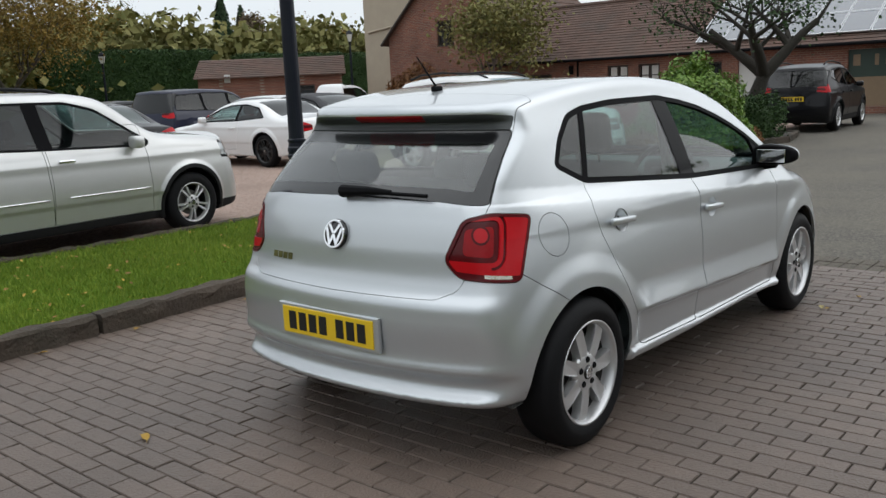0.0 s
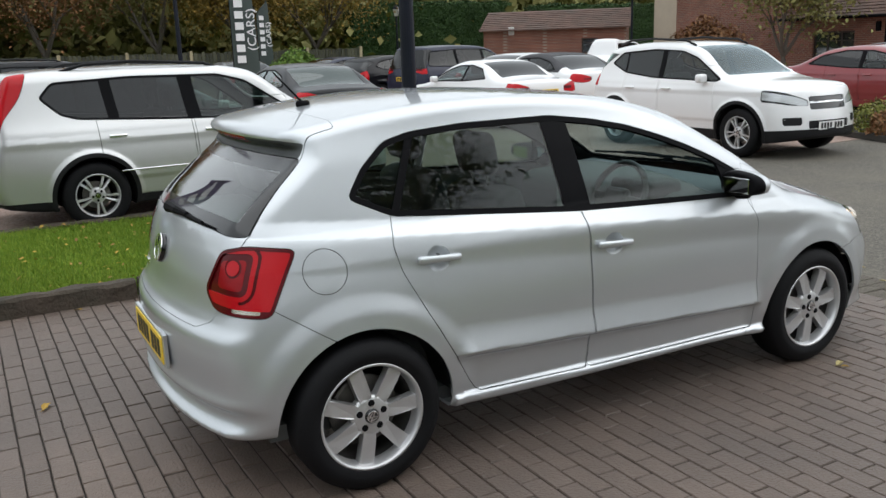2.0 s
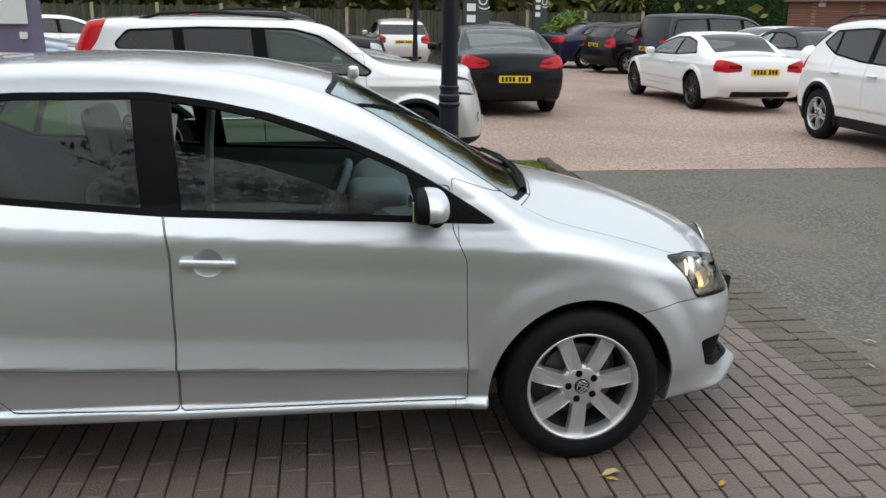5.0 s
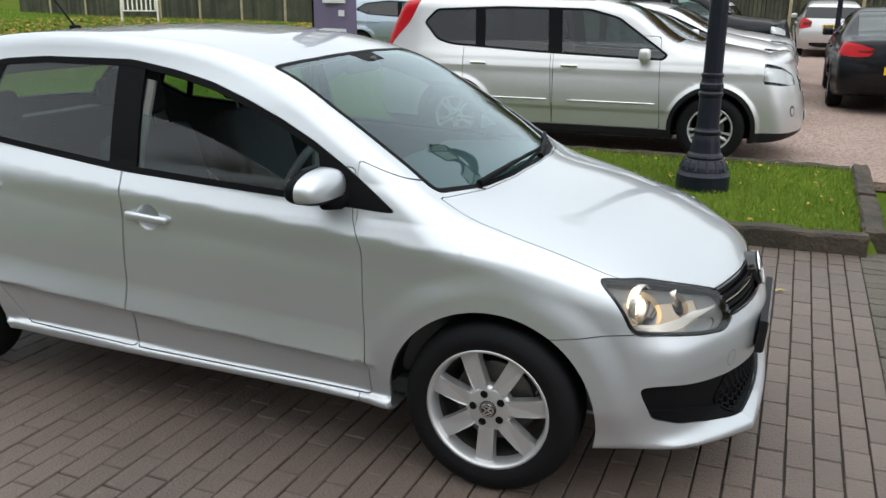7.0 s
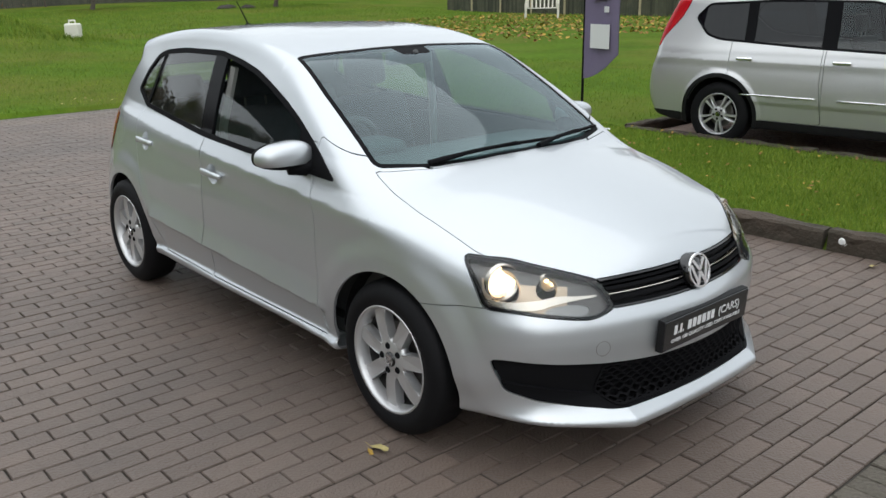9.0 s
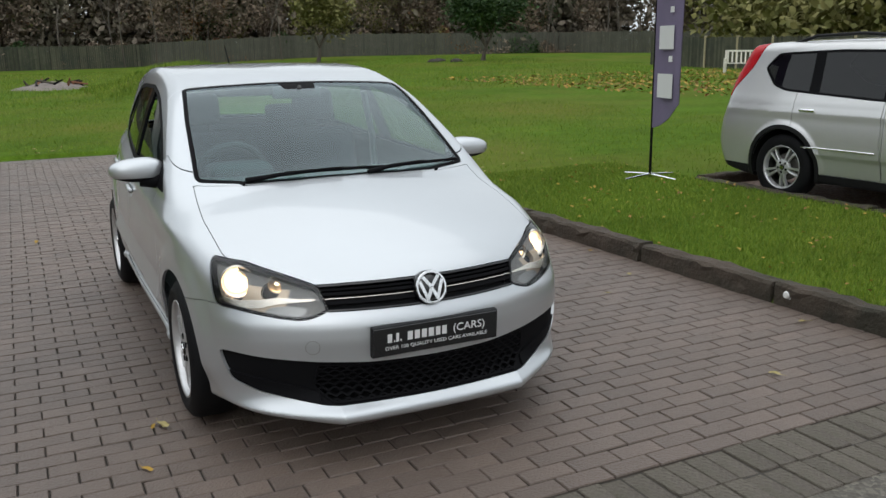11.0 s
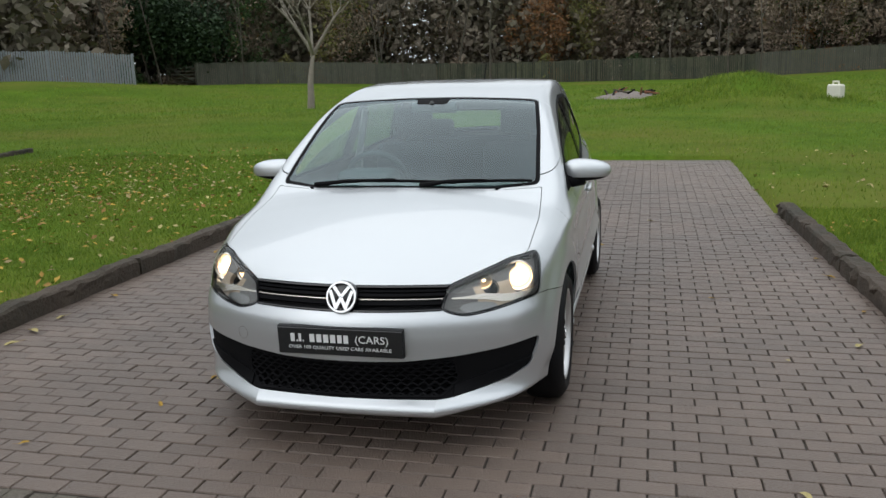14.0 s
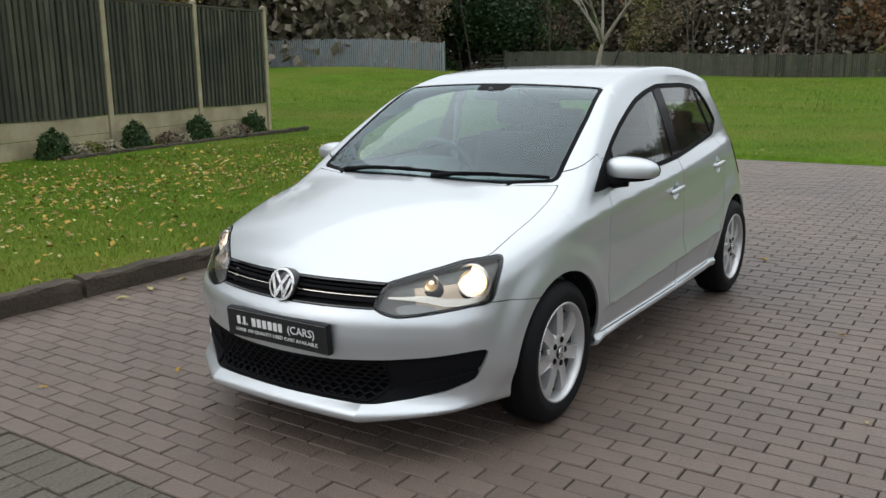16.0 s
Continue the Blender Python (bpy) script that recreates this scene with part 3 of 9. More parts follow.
# ---------- grass blades and fallen leaves ----------
def blades(name, n, sample, size, mat, label, seed):
    rng = np.random.default_rng(seed)
    P = sample(rng, n)
    n = len(P)
    h = rng.uniform(0.6, 1.2, n) * size
    w = rng.uniform(0.05, 0.11, n) * size
    a = rng.uniform(0, 2 * math.pi, n)
    lean = rng.uniform(0.1, 0.8, n) * size
    la = rng.uniform(0, 2 * math.pi, n)
    s = np.stack([np.cos(a) * w, np.sin(a) * w, np.zeros(n)], 1)
    tip = P + np.stack([np.cos(la) * lean, np.sin(la) * lean, h], 1)
    V = np.stack([P - s, P + s, tip], 1).reshape(-1, 3)
    F = np.arange(3 * n).reshape(-1, 3)
    return tagged(mesh_ob(name, V, F, mat), label, "grass", kind="stuff")


def in_rect(x0, x1, y0, y1):
    def f(rng, n):
        x, y = rng.uniform(x0, x1, n), rng.uniform(y0, y1, n)
        k = ~paved(x, y)
        x, y = x[k], y[k]
        return np.stack([x, y, field_z(x, y) - 0.008], 1)
    return f


blades("grass", 90000, in_rect(-4.0, 2.62, 2.5, 5.36), 0.045, blade_m, "short green lawn grass", 3)
blades("grass", 125000, in_rect(-9.5, 2.6, -9.5, -2.74), 0.045, blade_m, "short green lawn grass", 4)
blades("grass", 150000, in_rect(-24, 2.6, -22, 12), 0.06, blade_m, "short green lawn grass", 5)
blades("grass", 90000, in_rect(-62, -22, -34, 36), 0.13, blade_m, "rough green field grass", 6)
blades("grass", 9000, in_rect(-31, -24, 1, 8), 0.16, blade_m, "long grass on the mound", 7)


def leaf_quads(P, N, size, rng, aspect=0.6):
    """Small curled leaves: two triangles each, folded along the middle."""
    n = len(P)
    t = rng.normal(size=(n, 3))
    t -= (t * N).sum(1)[:, None] * N
    t /= np.linalg.norm(t, axis=1)[:, None]
    b = np.cross(N, t)
    s = (size * rng.uniform(0.6, 1.3, n))[:, None]
    fold = N * s * 0.18
    A, B, C, D = P - t * s, P - b * s * aspect + fold, P + t * s, P + b * s * aspect + fold
    V = np.stack([A, B, C, D], 1).reshape(-1, 3)
    k = np.arange(n)[:, None] * 4
    return V, np.concatenate([k + [0, 1, 2], k + [0, 2, 3]])


yellow_leaf = leaf_material("fallen_leaf_yellow", (0.46, 0.30, 0.05), (0.20, 0.10, 0.04))
pale_leaf = leaf_material("fallen_leaf_pale", (0.46, 0.40, 0.17), (0.24, 0.17, 0.09))


def litter(name, n, x0, x1, y0, y1, mat, size, seed, fade=None):
    rng = np.random.default_rng(seed)
    x, y = rng.uniform(x0, x1, n), rng.uniform(y0, y1, n)
    if fade:
        k = rng.random(n) < fade(x, y)
        x, y = x[k], y[k]
    k = ~paved(x, y)
    x, y = x[k], y[k]
    P = np.stack([x, y, field_z(x, y) + rng.uniform(0.030, 0.05, len(x))], 1)
    N = np.stack([rng.normal(0, 0.35, len(x)), rng.normal(0, 0.35, len(x)), np.ones(len(x))], 1)
    N /= np.linalg.norm(N, axis=1)[:, None]
    V, F = leaf_quads(P, N, size, rng)
    return tagged(mesh_ob(name, V, F, mat), "fallen autumn leaves on the grass", "leaves", kind="stuff")


near_fence = lambda x, y: np.clip(np.exp(-((y + 6.3) / 2.6) ** 2) * (0.25 + 0.75 * step(-9.0, -4.0, x)), 0, 1)
litter("leaf_litter", 5600, -11, 2.6, -11, -2.8, yellow_leaf, 0.032, 8, near_fence)
litter("leaf_litter", 2600, -10, 2.6, -10, -2.8, pale_leaf, 0.029, 9, near_fence)
litter("leaf_litter", 260, -4, 2.6, 2.6, 5.3, yellow_leaf, 0.020, 10)
litter("leaf_litter", 2500, -32, -14, 16, 34, yellow_leaf, 0.09, 12)
litter("leaf_litter", 240, -10, -4, -5, 5, pale_leaf, 0.035, 13)


def fallen_leaf(x, y, size, mat, turn, z=0.004):
    bm = bmesh.new()
    n = 10
    top = []
    for i in range(n):
        a = 2 * math.pi * i / n
        r = size * (0.75 + 0.25 * math.cos(2 * a)) * (1.0 if i % 2 else 0.8)
        top.append(bm.verts.new((r * math.cos(a), r * 0.7 * math.sin(a), 0.006 + 0.35 * size * abs(math.sin(a)) ** 2 * 0.6)))
    c = bm.verts.new((0, 0, 0.004))
    for i in range(n):
        bm.faces.new((c, top[i], top[(i + 1) % n]))
    tube(bm, [(-size * 0.9, 0, 0.006), (-size * 1.6, size * 0.2, 0.01)], [0.0015, 0.001], 4)
    ob = part("fallen_leaf", bm, mat)
    ob.matrix_basis = pose(x, y, z, 0, 0, turn)
    return tagged(ob, "dry curled autumn leaf lying on the paving", "leaf", "leaves on the paving")


one_leaf = fallen_leaf(1.322, -0.936, 0.045, pale_leaf, 20)
two_leaf = fallen_leaf(-2.258, 0.775, 0.05, yellow_leaf, 70)
rl = random.Random(5)
for (x, y, k) in ((1.315, -0.974, 0.5), (-2.9, -1.3, 0.8), (1.70, -1.05, 0.6), (2.1, 1.75, 0.8), (0.3, 2.3, 0.9), (-1.3, 2.45, 0.9), (-1.9, 2.46, 0.7), (1.0, -2.45, 1.1), (0.75, -2.5, 1.3), (0.45, -2.52, 1.0), (-0.1, -2.5, 0.9), (-3.2, -2.55, 0.9), (-2.6, -2.6, 1.0), (-2.2, -2.58, 1.2), (-1.6, -2.5, 0.7), (-0.6, 1.6, 0.6), (0.6, 1.9, 0.5), (-3.5, 1.2, 0.8), (2.2, -1.4, 0.5), (1.6, 2.5, 0.8), (-0.4, 2.48, 0.7), (3.1, 0.2, 0.8), (2.9, -0.1, 0.7)):
    c = copy_thing(one_leaf if rl.random() < 0.6 else two_leaf, pose(x, y, 0.004, rl.uniform(-8, 8), rl.uniform(-8, 8), rl.uniform(0, 360)) @ Matrix.Scale(k, 4))


# ---------- the paving blocks ----------
def block_mesh(name, lx, ly):
    g, c = 0.003, 0.0028
    x, y = lx / 2 - g, ly / 2 - g
    V, F = [], []
    for (a, b, z) in ((x, y, -0.03), (x, y, -0.006), (x - c, y - c, 0.0)):
        V += [(-a, -b, z), (a, -b, z), (a, b, z), (-a, b, z)]
    F.append((8, 9, 10, 11))
    for r in (0, 4):
        for k in range(4):
            F.append((r + k, r + (k + 1) % 4, r + 4 + (k + 1) % 4, r + 4 + k))
    me = bpy.data.meshes.new(name)
    me.from_pydata(V, [], F)
    me.materials.append(brick_m)
    me.materials.append(dirt_m)
    for p in me.polygons[1:5]:
        p.material_index = 1
    return me


def lay_paving():
    near = block_mesh("paving_block", BX, BY)
    base = [v.co.copy() for v in near.vertices]
    faces = [tuple(p.vertices) for p in near.polygons]
    pav = tagged(new("pavement"), "grey-brown block paving in stretcher bond", "pavement", kind="structure")
    V, F = [], []
    rng = random.Random(12)
    count = 0
    nrow = int((PAVE_X1 - PAVE_X0) / BX)
    for i in range(nrow):
        x = PAVE_X1 - BX * (i + 0.5)
        y_lo = -2.80 if x < -4.3 else KERB_S
        y_hi = 2.36 if x < -4.05 else kerb_y(x)
        off = -0.043 + (0.0 if i % 2 else 0.5) * BY
        j0 = math.floor((y_lo - off) / BY)
        j1 = math.ceil((y_hi - off) / BY)
        for j in range(j0, j1 + 1):
            y = off + (j + 0.5) * BY
            if y < y_lo - BY * 0.4 or y > y_hi + BY * 0.4:
                continue
            m = pose(x + rng.uniform(-0.0012, 0.0012), y + rng.uniform(-0.0015, 0.0015), rng.uniform(-0.0025, 0.0015), rng.uniform(-0.5, 0.5), rng.uniform(-0.7, 0.7), rng.uniform(-0.5, 0.5))
            if x > 1.45 and -1.3 < y < 1.9 and count < 300:
                ob = new("paving_block", near)
                ob.parent = pav
                ob.matrix_basis = m
                count += 1
            else:
                k = len(V)
                V += [tuple(m @ c) for c in base]
                F += [tuple(k + q for q in f) for f in faces]
    ob = mesh_ob("paving_blocks", V, F, brick_m, pav)
    ob.data.materials.append(dirt_m)
    ob.data.polygons.foreach_set("material_index", np.tile(np.array([0] + [1] * 4 + [0] * 4, np.int32), len(F) // 9))
    ob["kind"] = "stuff"
    # the worn, mossy double course across the mouth of the drive
    side = block_mesh("worn_block", BY, BX)
    side.materials[0] = worn_m
    for c in range(2):
        for j in range(int(5.6 / BX)):
            ob = new("worn_block", side)
            ob.parent = pav
            ob.matrix_basis = pose(PAVE_X1 + BY * (c + 0.5), -2.72 + BX * (j + 0.5), rng.uniform(-0.010, -0.002), rng.uniform(-1.5, 1.5), rng.uniform(-1.2, 1.2), rng.uniform(-1, 1))


BX, BY = 0.0973, 0.207

# ---------- wheels ----------
def lift(bm, m):
    bmesh.ops.transform(bm, matrix=m, verts=bm.verts)


def wheel(parent, m, R=0.292, rim=0.206, width=0.185, spokes=7, style="bar", mat=None, dark=False, seg=56):
    """A road wheel whose axle is its local z, pointing out of the car."""
    mat = mat or alloy
    w = new("wheel")
    w.parent = parent
    w.matrix_basis = m
    h = width / 2
    bm = bmesh.new()
    lathe(bm, [(rim - 0.012, -h), (rim + 0.012, -h - 0.002), (R - 0.04, -h - 0.008), (R - 0.008, -h + 0.016), (R, -h + 0.04), (R, h - 0.04), (R - 0.004, h - 0.026), (R - 0.012, h - 0.014), (R - 0.045, h + 0.006), (rim + 0.03, h + 0.005), (rim + 0.012, h), (rim + 0.002, h - 0.004), (rim - 0.004, h - 0.02), (rim - 0.012, -h)], seg)
    part("tyre", bm, rubber, w, "black rubber tyre", smooth=True)
    bm = bmesh.new()
    lathe(bm, [(rim + 0.004, h - 0.008), (rim + 0.004, h - 0.001), (rim - 0.003, h - 0.001), (rim - 0.008, h - 0.008), (rim - 0.013, h - 0.022), (rim - 0.018, h - 0.055)], seg)
    part("rim", bm, mat, w, smooth=True)
    bm = bmesh.new()
    lathe(bm, [(rim - 0.0175, h - 0.054), (rim - 0.022, h - 0.07), (rim - 0.03, -h), (rim - 0.024, -h)], seg)
    part("wheel_barrel", bm, barrel_m, w, smooth=True)
    bm = bmesh.new()
    lathe(bm, [(0, 0.0), (0.13, 0.0), (0.14, -0.006), (0.14, -0.02), (0, -0.02)], 40, Matrix.Translation((0, 0, h - 0.085)))
    part("brake_disc", bm, steel, w)
    zf = h - 0.010
    bm = bmesh.new()
    lathe(bm, [(0.03, zf - 0.006), (0.066, zf - 0.008), (0.080, zf - 0.014), (0.085, zf - 0.04), (0.05, zf - 0.06), (0.0, zf - 0.06), (0.0, zf - 0.012), (0.03, zf - 0.012)], 40)
    part("hub", bm, mat, w, smooth=True)
    for k in range(spokes):
        a = 2 * math.pi * (k + 0.25) / spokes
        bm = bmesh.new()
        if style == "bar":
            o = [(0.040, -0.026), (0.09, -0.027), (0.16, -0.029), (rim - 0.004, -0.033), (rim - 0.004, 0.033), (0.16, 0.029), (0.09, 0.027), (0.040, 0.026)]
            prism(bm, o, zf - 0.045, zf - 0.006, bevel=0.008)
        else:
            for s in (-1, 1):
                o = [(0.045, s * 0.004), (0.12, s * 0.010), (rim - 0.008, s * 0.024), (rim - 0.008, s * 0.052), (0.12, s * 0.028), (0.045, s * 0.022)]
                prism(bm, o if s > 0 else o[::-1], zf - 0.04, zf - 0.006, bevel=0.003)
        for v in bm.verts:
            v.co.z -= 0.022 * max(0.0, (0.11 - v.co.x) / 0.11) * 0.4 + 0.010 * max(0.0, (v.co.x - 0.12) / 0.09)
        lift(bm, Matrix.Rotation(a, 4, "Z"))
        part("spoke", bm, mat, w)
    for k in range(5):
        a = 2 * math.pi * (k + 1.085) / 5
        bm = bmesh.new()
        lathe(bm, [(0, 0.0015), (0.011, 0.0015), (0.0135, -0.002), (0.0135, -0.02)], 12, Matrix.Translation((0.052 * math.cos(a), 0.052 * math.sin(a), zf - 0.004)))
        part("wheel_bolt", bm, black_trim, w)
    bm = bmesh.new()
    lathe(bm, [(0, 0.004), (0.022, 0.0035), (0.028, 0.0), (0.029, -0.008)], 28, Matrix.Translation((0, 0, zf - 0.002)))
    cap = part("centre_cap", bm, gloss_black if not dark else mat, w, smooth=True)
    emblem(cap, Matrix.Translation((0, 0, zf + 0.003)), 0.023, chrome)
    return w


def emblem(parent, m, r, mat):
    """A round badge: a ring with two nested chevrons, in the plane of its local x and y."""
    bm = bmesh.new()
    lathe(bm, [(r * 0.84, -0.001), (r * 0.86, r * 0.05), (r * 0.97, r * 0.05), (r, -0.001)], 40)
    lift(bm, m)
    ring = part("emblem", bm, mat, parent, "round chrome badge")
    upper = [(-0.60, 0.60), (-0.41, 0.70), (0.0, 0.15), (0.41, 0.70), (0.60, 0.60), (0.08, -0.05), (-0.08, -0.05)]
    lower = [(-0.81, 0.34), (-0.63, 0.44), (-0.31, -0.42), (-0.07, 0.04), (0.07, 0.04), (0.31, -0.42), (0.63, 0.44), (0.81, 0.34), (0.40, -0.77), (0.24, -0.77), (0.0, -0.28), (-0.24, -0.77), (-0.40, -0.77)]
    for name, o in (("upper_chevron", upper), ("lower_chevron", lower)):
        bm = bmesh.new()
        prism(bm, [(x * r, y * r) for x, y in o], -0.001, r * 0.05)
        lift(bm, m)
        part(name, bm, mat, ring if parent.parent is None else parent)
    return ring


def number_plate(parent, m, mat, ink, groups=(4, 3), w=0.52, h=0.111, name="number_plate", label=""):
    """A plate in the plane of its local x and y, with bars for its characters."""
    bm = bmesh.new()
    o = [(-w / 2, -h / 2), (w / 2, -h / 2), (w / 2, h / 2), (-w / 2, h / 2)]
    prism(bm, o, -0.006, 0.0, bevel=0.002)
    lift(bm, m)
    p = part(name, bm, mat, parent, label)
    n = sum(groups)
    pitch = w * 0.88 / (n + 0.6)
    x = -w * 0.44 + pitch / 2
    k = 0
    for g in groups:
        for i in range(g):
            bm = bmesh.new()
            hh = h * 0.34
            prism(bm, [(x - pitch * 0.36, -hh), (x + pitch * 0.36, -hh), (x + pitch * 0.36, hh), (x - pitch * 0.36, hh)], 0.0, 0.0015)
            lift(bm, m)
            part("character_bar", bm, ink, p)
            x += pitch
        x += pitch * 0.6
    return p


def seat(parent, m, mat, width=0.5, head=True):
    s = new("seat")
    s.parent = parent
    s.matrix_basis = m
    bm = bmesh.new()
    box(bm, (-0.26, -width / 2, 0), (0.26, width / 2, 0.16), 0.05, seg=3)
    part("cushion", bm, mat, s, smooth=True)
    bm = bmesh.new()
    box(bm, (-0.08, -width / 2 + 0.01, 0.0), (0.08, width / 2 - 0.01, 0.62), 0.06, pose(-0.22, 0, 0.10, 0, -18, 0), 3)
    part("backrest", bm, mat, s, smooth=True)
    if head:
        bm = bmesh.new()
        box(bm, (-0.045, -0.13, 0.0), (0.045, 0.13, 0.19), 0.04, pose(-0.41, 0, 0.74, 0, -12, 0), 3)
        part("headrest", bm, mat, s, smooth=True)
        bm = bmesh.new()
        for y in (-0.06, 0.06):
            tube(bm, [(-0.40, y, 0.66), (-0.42, y, 0.78)], 0.006, 6)
        part("headrest_posts", bm, steel, s)
    return s


# ---------- the silver hatchback ----------
def hatch_field():
    top = curve([2.10, 1.99, 1.93, 1.82, 1.60, 1.35, 1.20, 1.15, 1.10, 1.06, 0.85, 0.60, 0.40, 0.30, 0.10, -0.20, -0.50, -0.90, -1.20, -1.46, -1.7], [0.55, 0.67, 0.72, 0.775, 0.858, 0.925, 0.955, 0.966, 0.982, 1.000, 1.125, 1.262, 1.356, 1.385, 1.424, 1.449, 1.457, 1.442, 1.408, 1.362, 1.32])
    crown = curve([2.0, 1.88, 1.70, 1.5, 1.1, 0.95, 0.35, 0.0, -1.5], [0.34, 0.31, 0.21, 0.19, 0.15, 0.15, 0.10, 0.06, 0.06])
    zs = [0.20, 0.35, 0.50, 0.70, 0.88, 1.00, 1.20, 1.42]
    xs = [-1.80, -1.45, -1.0, -0.2, 0.6, 1.1, 1.5, 1.9]
    table = [
        [0.665, 0.770, 0.785, 0.795, 0.795, 0.795, 0.785, 0.68],
        [0.700, 0.795, 0.805, 0.812, 0.812, 0.812, 0.805, 0.70],
        [0.710, 0.798, 0.820, 0.830, 0.830, 0.828, 0.805, 0.70],
        [0.680, 0.772, 0.808, 0.828, 0.830, 0.825, 0.785, 0.67],
        [0.620, 0.728, 0.773, 0.803, 0.805, 0.798, 0.748, 0.62],
        [0.560, 0.668, 0.716, 0.758, 0.768, 0.750, 0.690, 0.56],
        [0.490, 0.602, 0.646, 0.686, 0.690, 0.665, 0.60, 0.50],
        [0.420, 0.525, 0.570, 0.598, 0.590, 0.560, 0.50, 0.40]]
    rows = [curve(xs, r) for r in table]
    front = curve([0.15, 0.185, 0.212, 0.242, 0.40, 0.50, 0.55, 0.60, 0.66, 0.70, 0.80], [2.02, 2.064, 2.066, 2.036, 2.035, 2.042, 2.035, 2.005, 1.985, 1.97, 1.90])
    rear = curve([0.20, 0.25, 0.295, 0.322, 0.372, 0.398, 0.45, 0.60, 0.655, 0.69, 0.72, 0.85, 0.95, 1.03, 1.15, 1.265, 1.292, 1.31, 1.35, 1.42], [-1.78, -1.822, -1.858, -1.832, -1.830, -1.860, -1.858, -1.862, -1.852, -1.825, -1.812, -1.787, -1.755, -1.715, -1.58, -1.435, -1.425, -1.455, -1.46, -1.40])
    rear_side = curve([1.10, 1.15, 1.265, 1.31, 1.36, 1.42], [-1.64, -1.58, -1.445, -1.42, -1.41, -1.39])
    low = curve([2.1, 1.5, 0.9, -0.9, -1.45, -1.85], [0.168, 0.190, 0.222, 0.246, 0.272, 0.262])

    def width(x, z):
        i = np.clip(np.searchsorted(zs, z) - 1, 0, len(zs) - 2)
        vals = np.stack([r(x) for r in rows])
        z0 = np.take(zs, i)
        dz = np.take(zs, i + 1) - z0
        t = np.clip((z - z0) / dz, -0.6, 1.6)
        g = lambda k: np.take_along_axis(vals, np.clip(k, 0, len(zs) - 1)[None], 0)[0]
        p0, p1, p2, p3 = g(i - 1), g(i), g(i + 1), g(i + 2)
        d01, d12, d23 = dz, dz, dz
        m1, m2 = (p2 - p0) / 2, (p3 - p1) / 2
        t = np.clip(t, 0, 1)
        w = (2 * t**3 - 3 * t**2 + 1) * p1 + (t**3 - 2 * t**2 + t) * m1 + (-2 * t**3 + 3 * t**2) * p2 + (t**3 - t**2) * m2
        # shoulder line
        s = 0.905 - 0.064 * (x + 0.2)
        w = w + 0.016 * np.where(z > s, np.clip(1 - (z - s) / 0.062, 0, 1) ** 1.15, 1 - step(0.0, 0.13, s - z)) * step(-1.75, -1.4, x) * (1 - step(1.3, 1.55, x))
        # swage low on the doors
        c = 0.448 - 0.0455 * (x + 0.2)
        d = z - c
        ends = step(-0.90, -0.80, x) * (1 - step(0.76, 0.86, x))
        w = w + 0.030 * ends * np.where(d > 0, np.clip(1 - d / 0.11, 0, 1) ** 1.4, 1 - step(0.0, 0.030, -d)) - 0.012 * ends * step(0.0, 0.045, -d)
        # sill ledge
        t2 = 0.280 - 0.0165 * x
        w = w + 0.026 * step(-0.012, 0.016, t2 - z) * step(-0.885, -0.865, x) * (1 - step(0.875, 0.895, x))
        # flared arches
        for a in (-1.235, 1.235):
            r = np.hypot(x - a, (z - 0.29) * 1.0)
            w = w + 0.012 * step(0.490, 0.400, r) * step(0.26, 0.36, z)
        return w

    def field(x, y, z):
        a = np.abs(y)
        side = (a - width(x, z)) * 0.95
        roof = (z - top(x) + crown(x) * a**2 + 0.06 * np.clip(a - 0.45, 0, None) ** 2 * step(0.9, 0.4, x)) / np.where((x < 1.13) & (x > 0.32), 1.15, 1.02)
        chin = step(0.30, 0.21, z)
        nose = (x - front(z) + (1 - chin) * (0.42 * a**2 + 0.25 * a**6) + chin * (0.12 * a**2 + 0.56 * np.clip(a - 0.38, 0, None))) * 0.9
        ends = step(0.45, 0.59, a) * step(1.08, 1.22, z)
        tail = (rear(z) * (1 - ends) + rear_side(z) * ends - x + (0.20 * a**2 + 0.25 * a**6)) * np.where(z > 1.0, 0.68, 0.9)
        floor = low(x) - z + 0.10 * np.clip(a - 0.38, 0, None) * step(1.4, 1.8, x)
        r = 0.05 + 0.03 * step(0.7, 1.1, x)
        f = smax(side, roof, r)
        f = smax(f, smax(nose, -1 + 0 * x, 0.01), 0.07)
        f = smax(f, tail, 0.06 - 0.035 * step(1.24, 1.34, z))
        return smax(f, floor, 0.025)
    return field


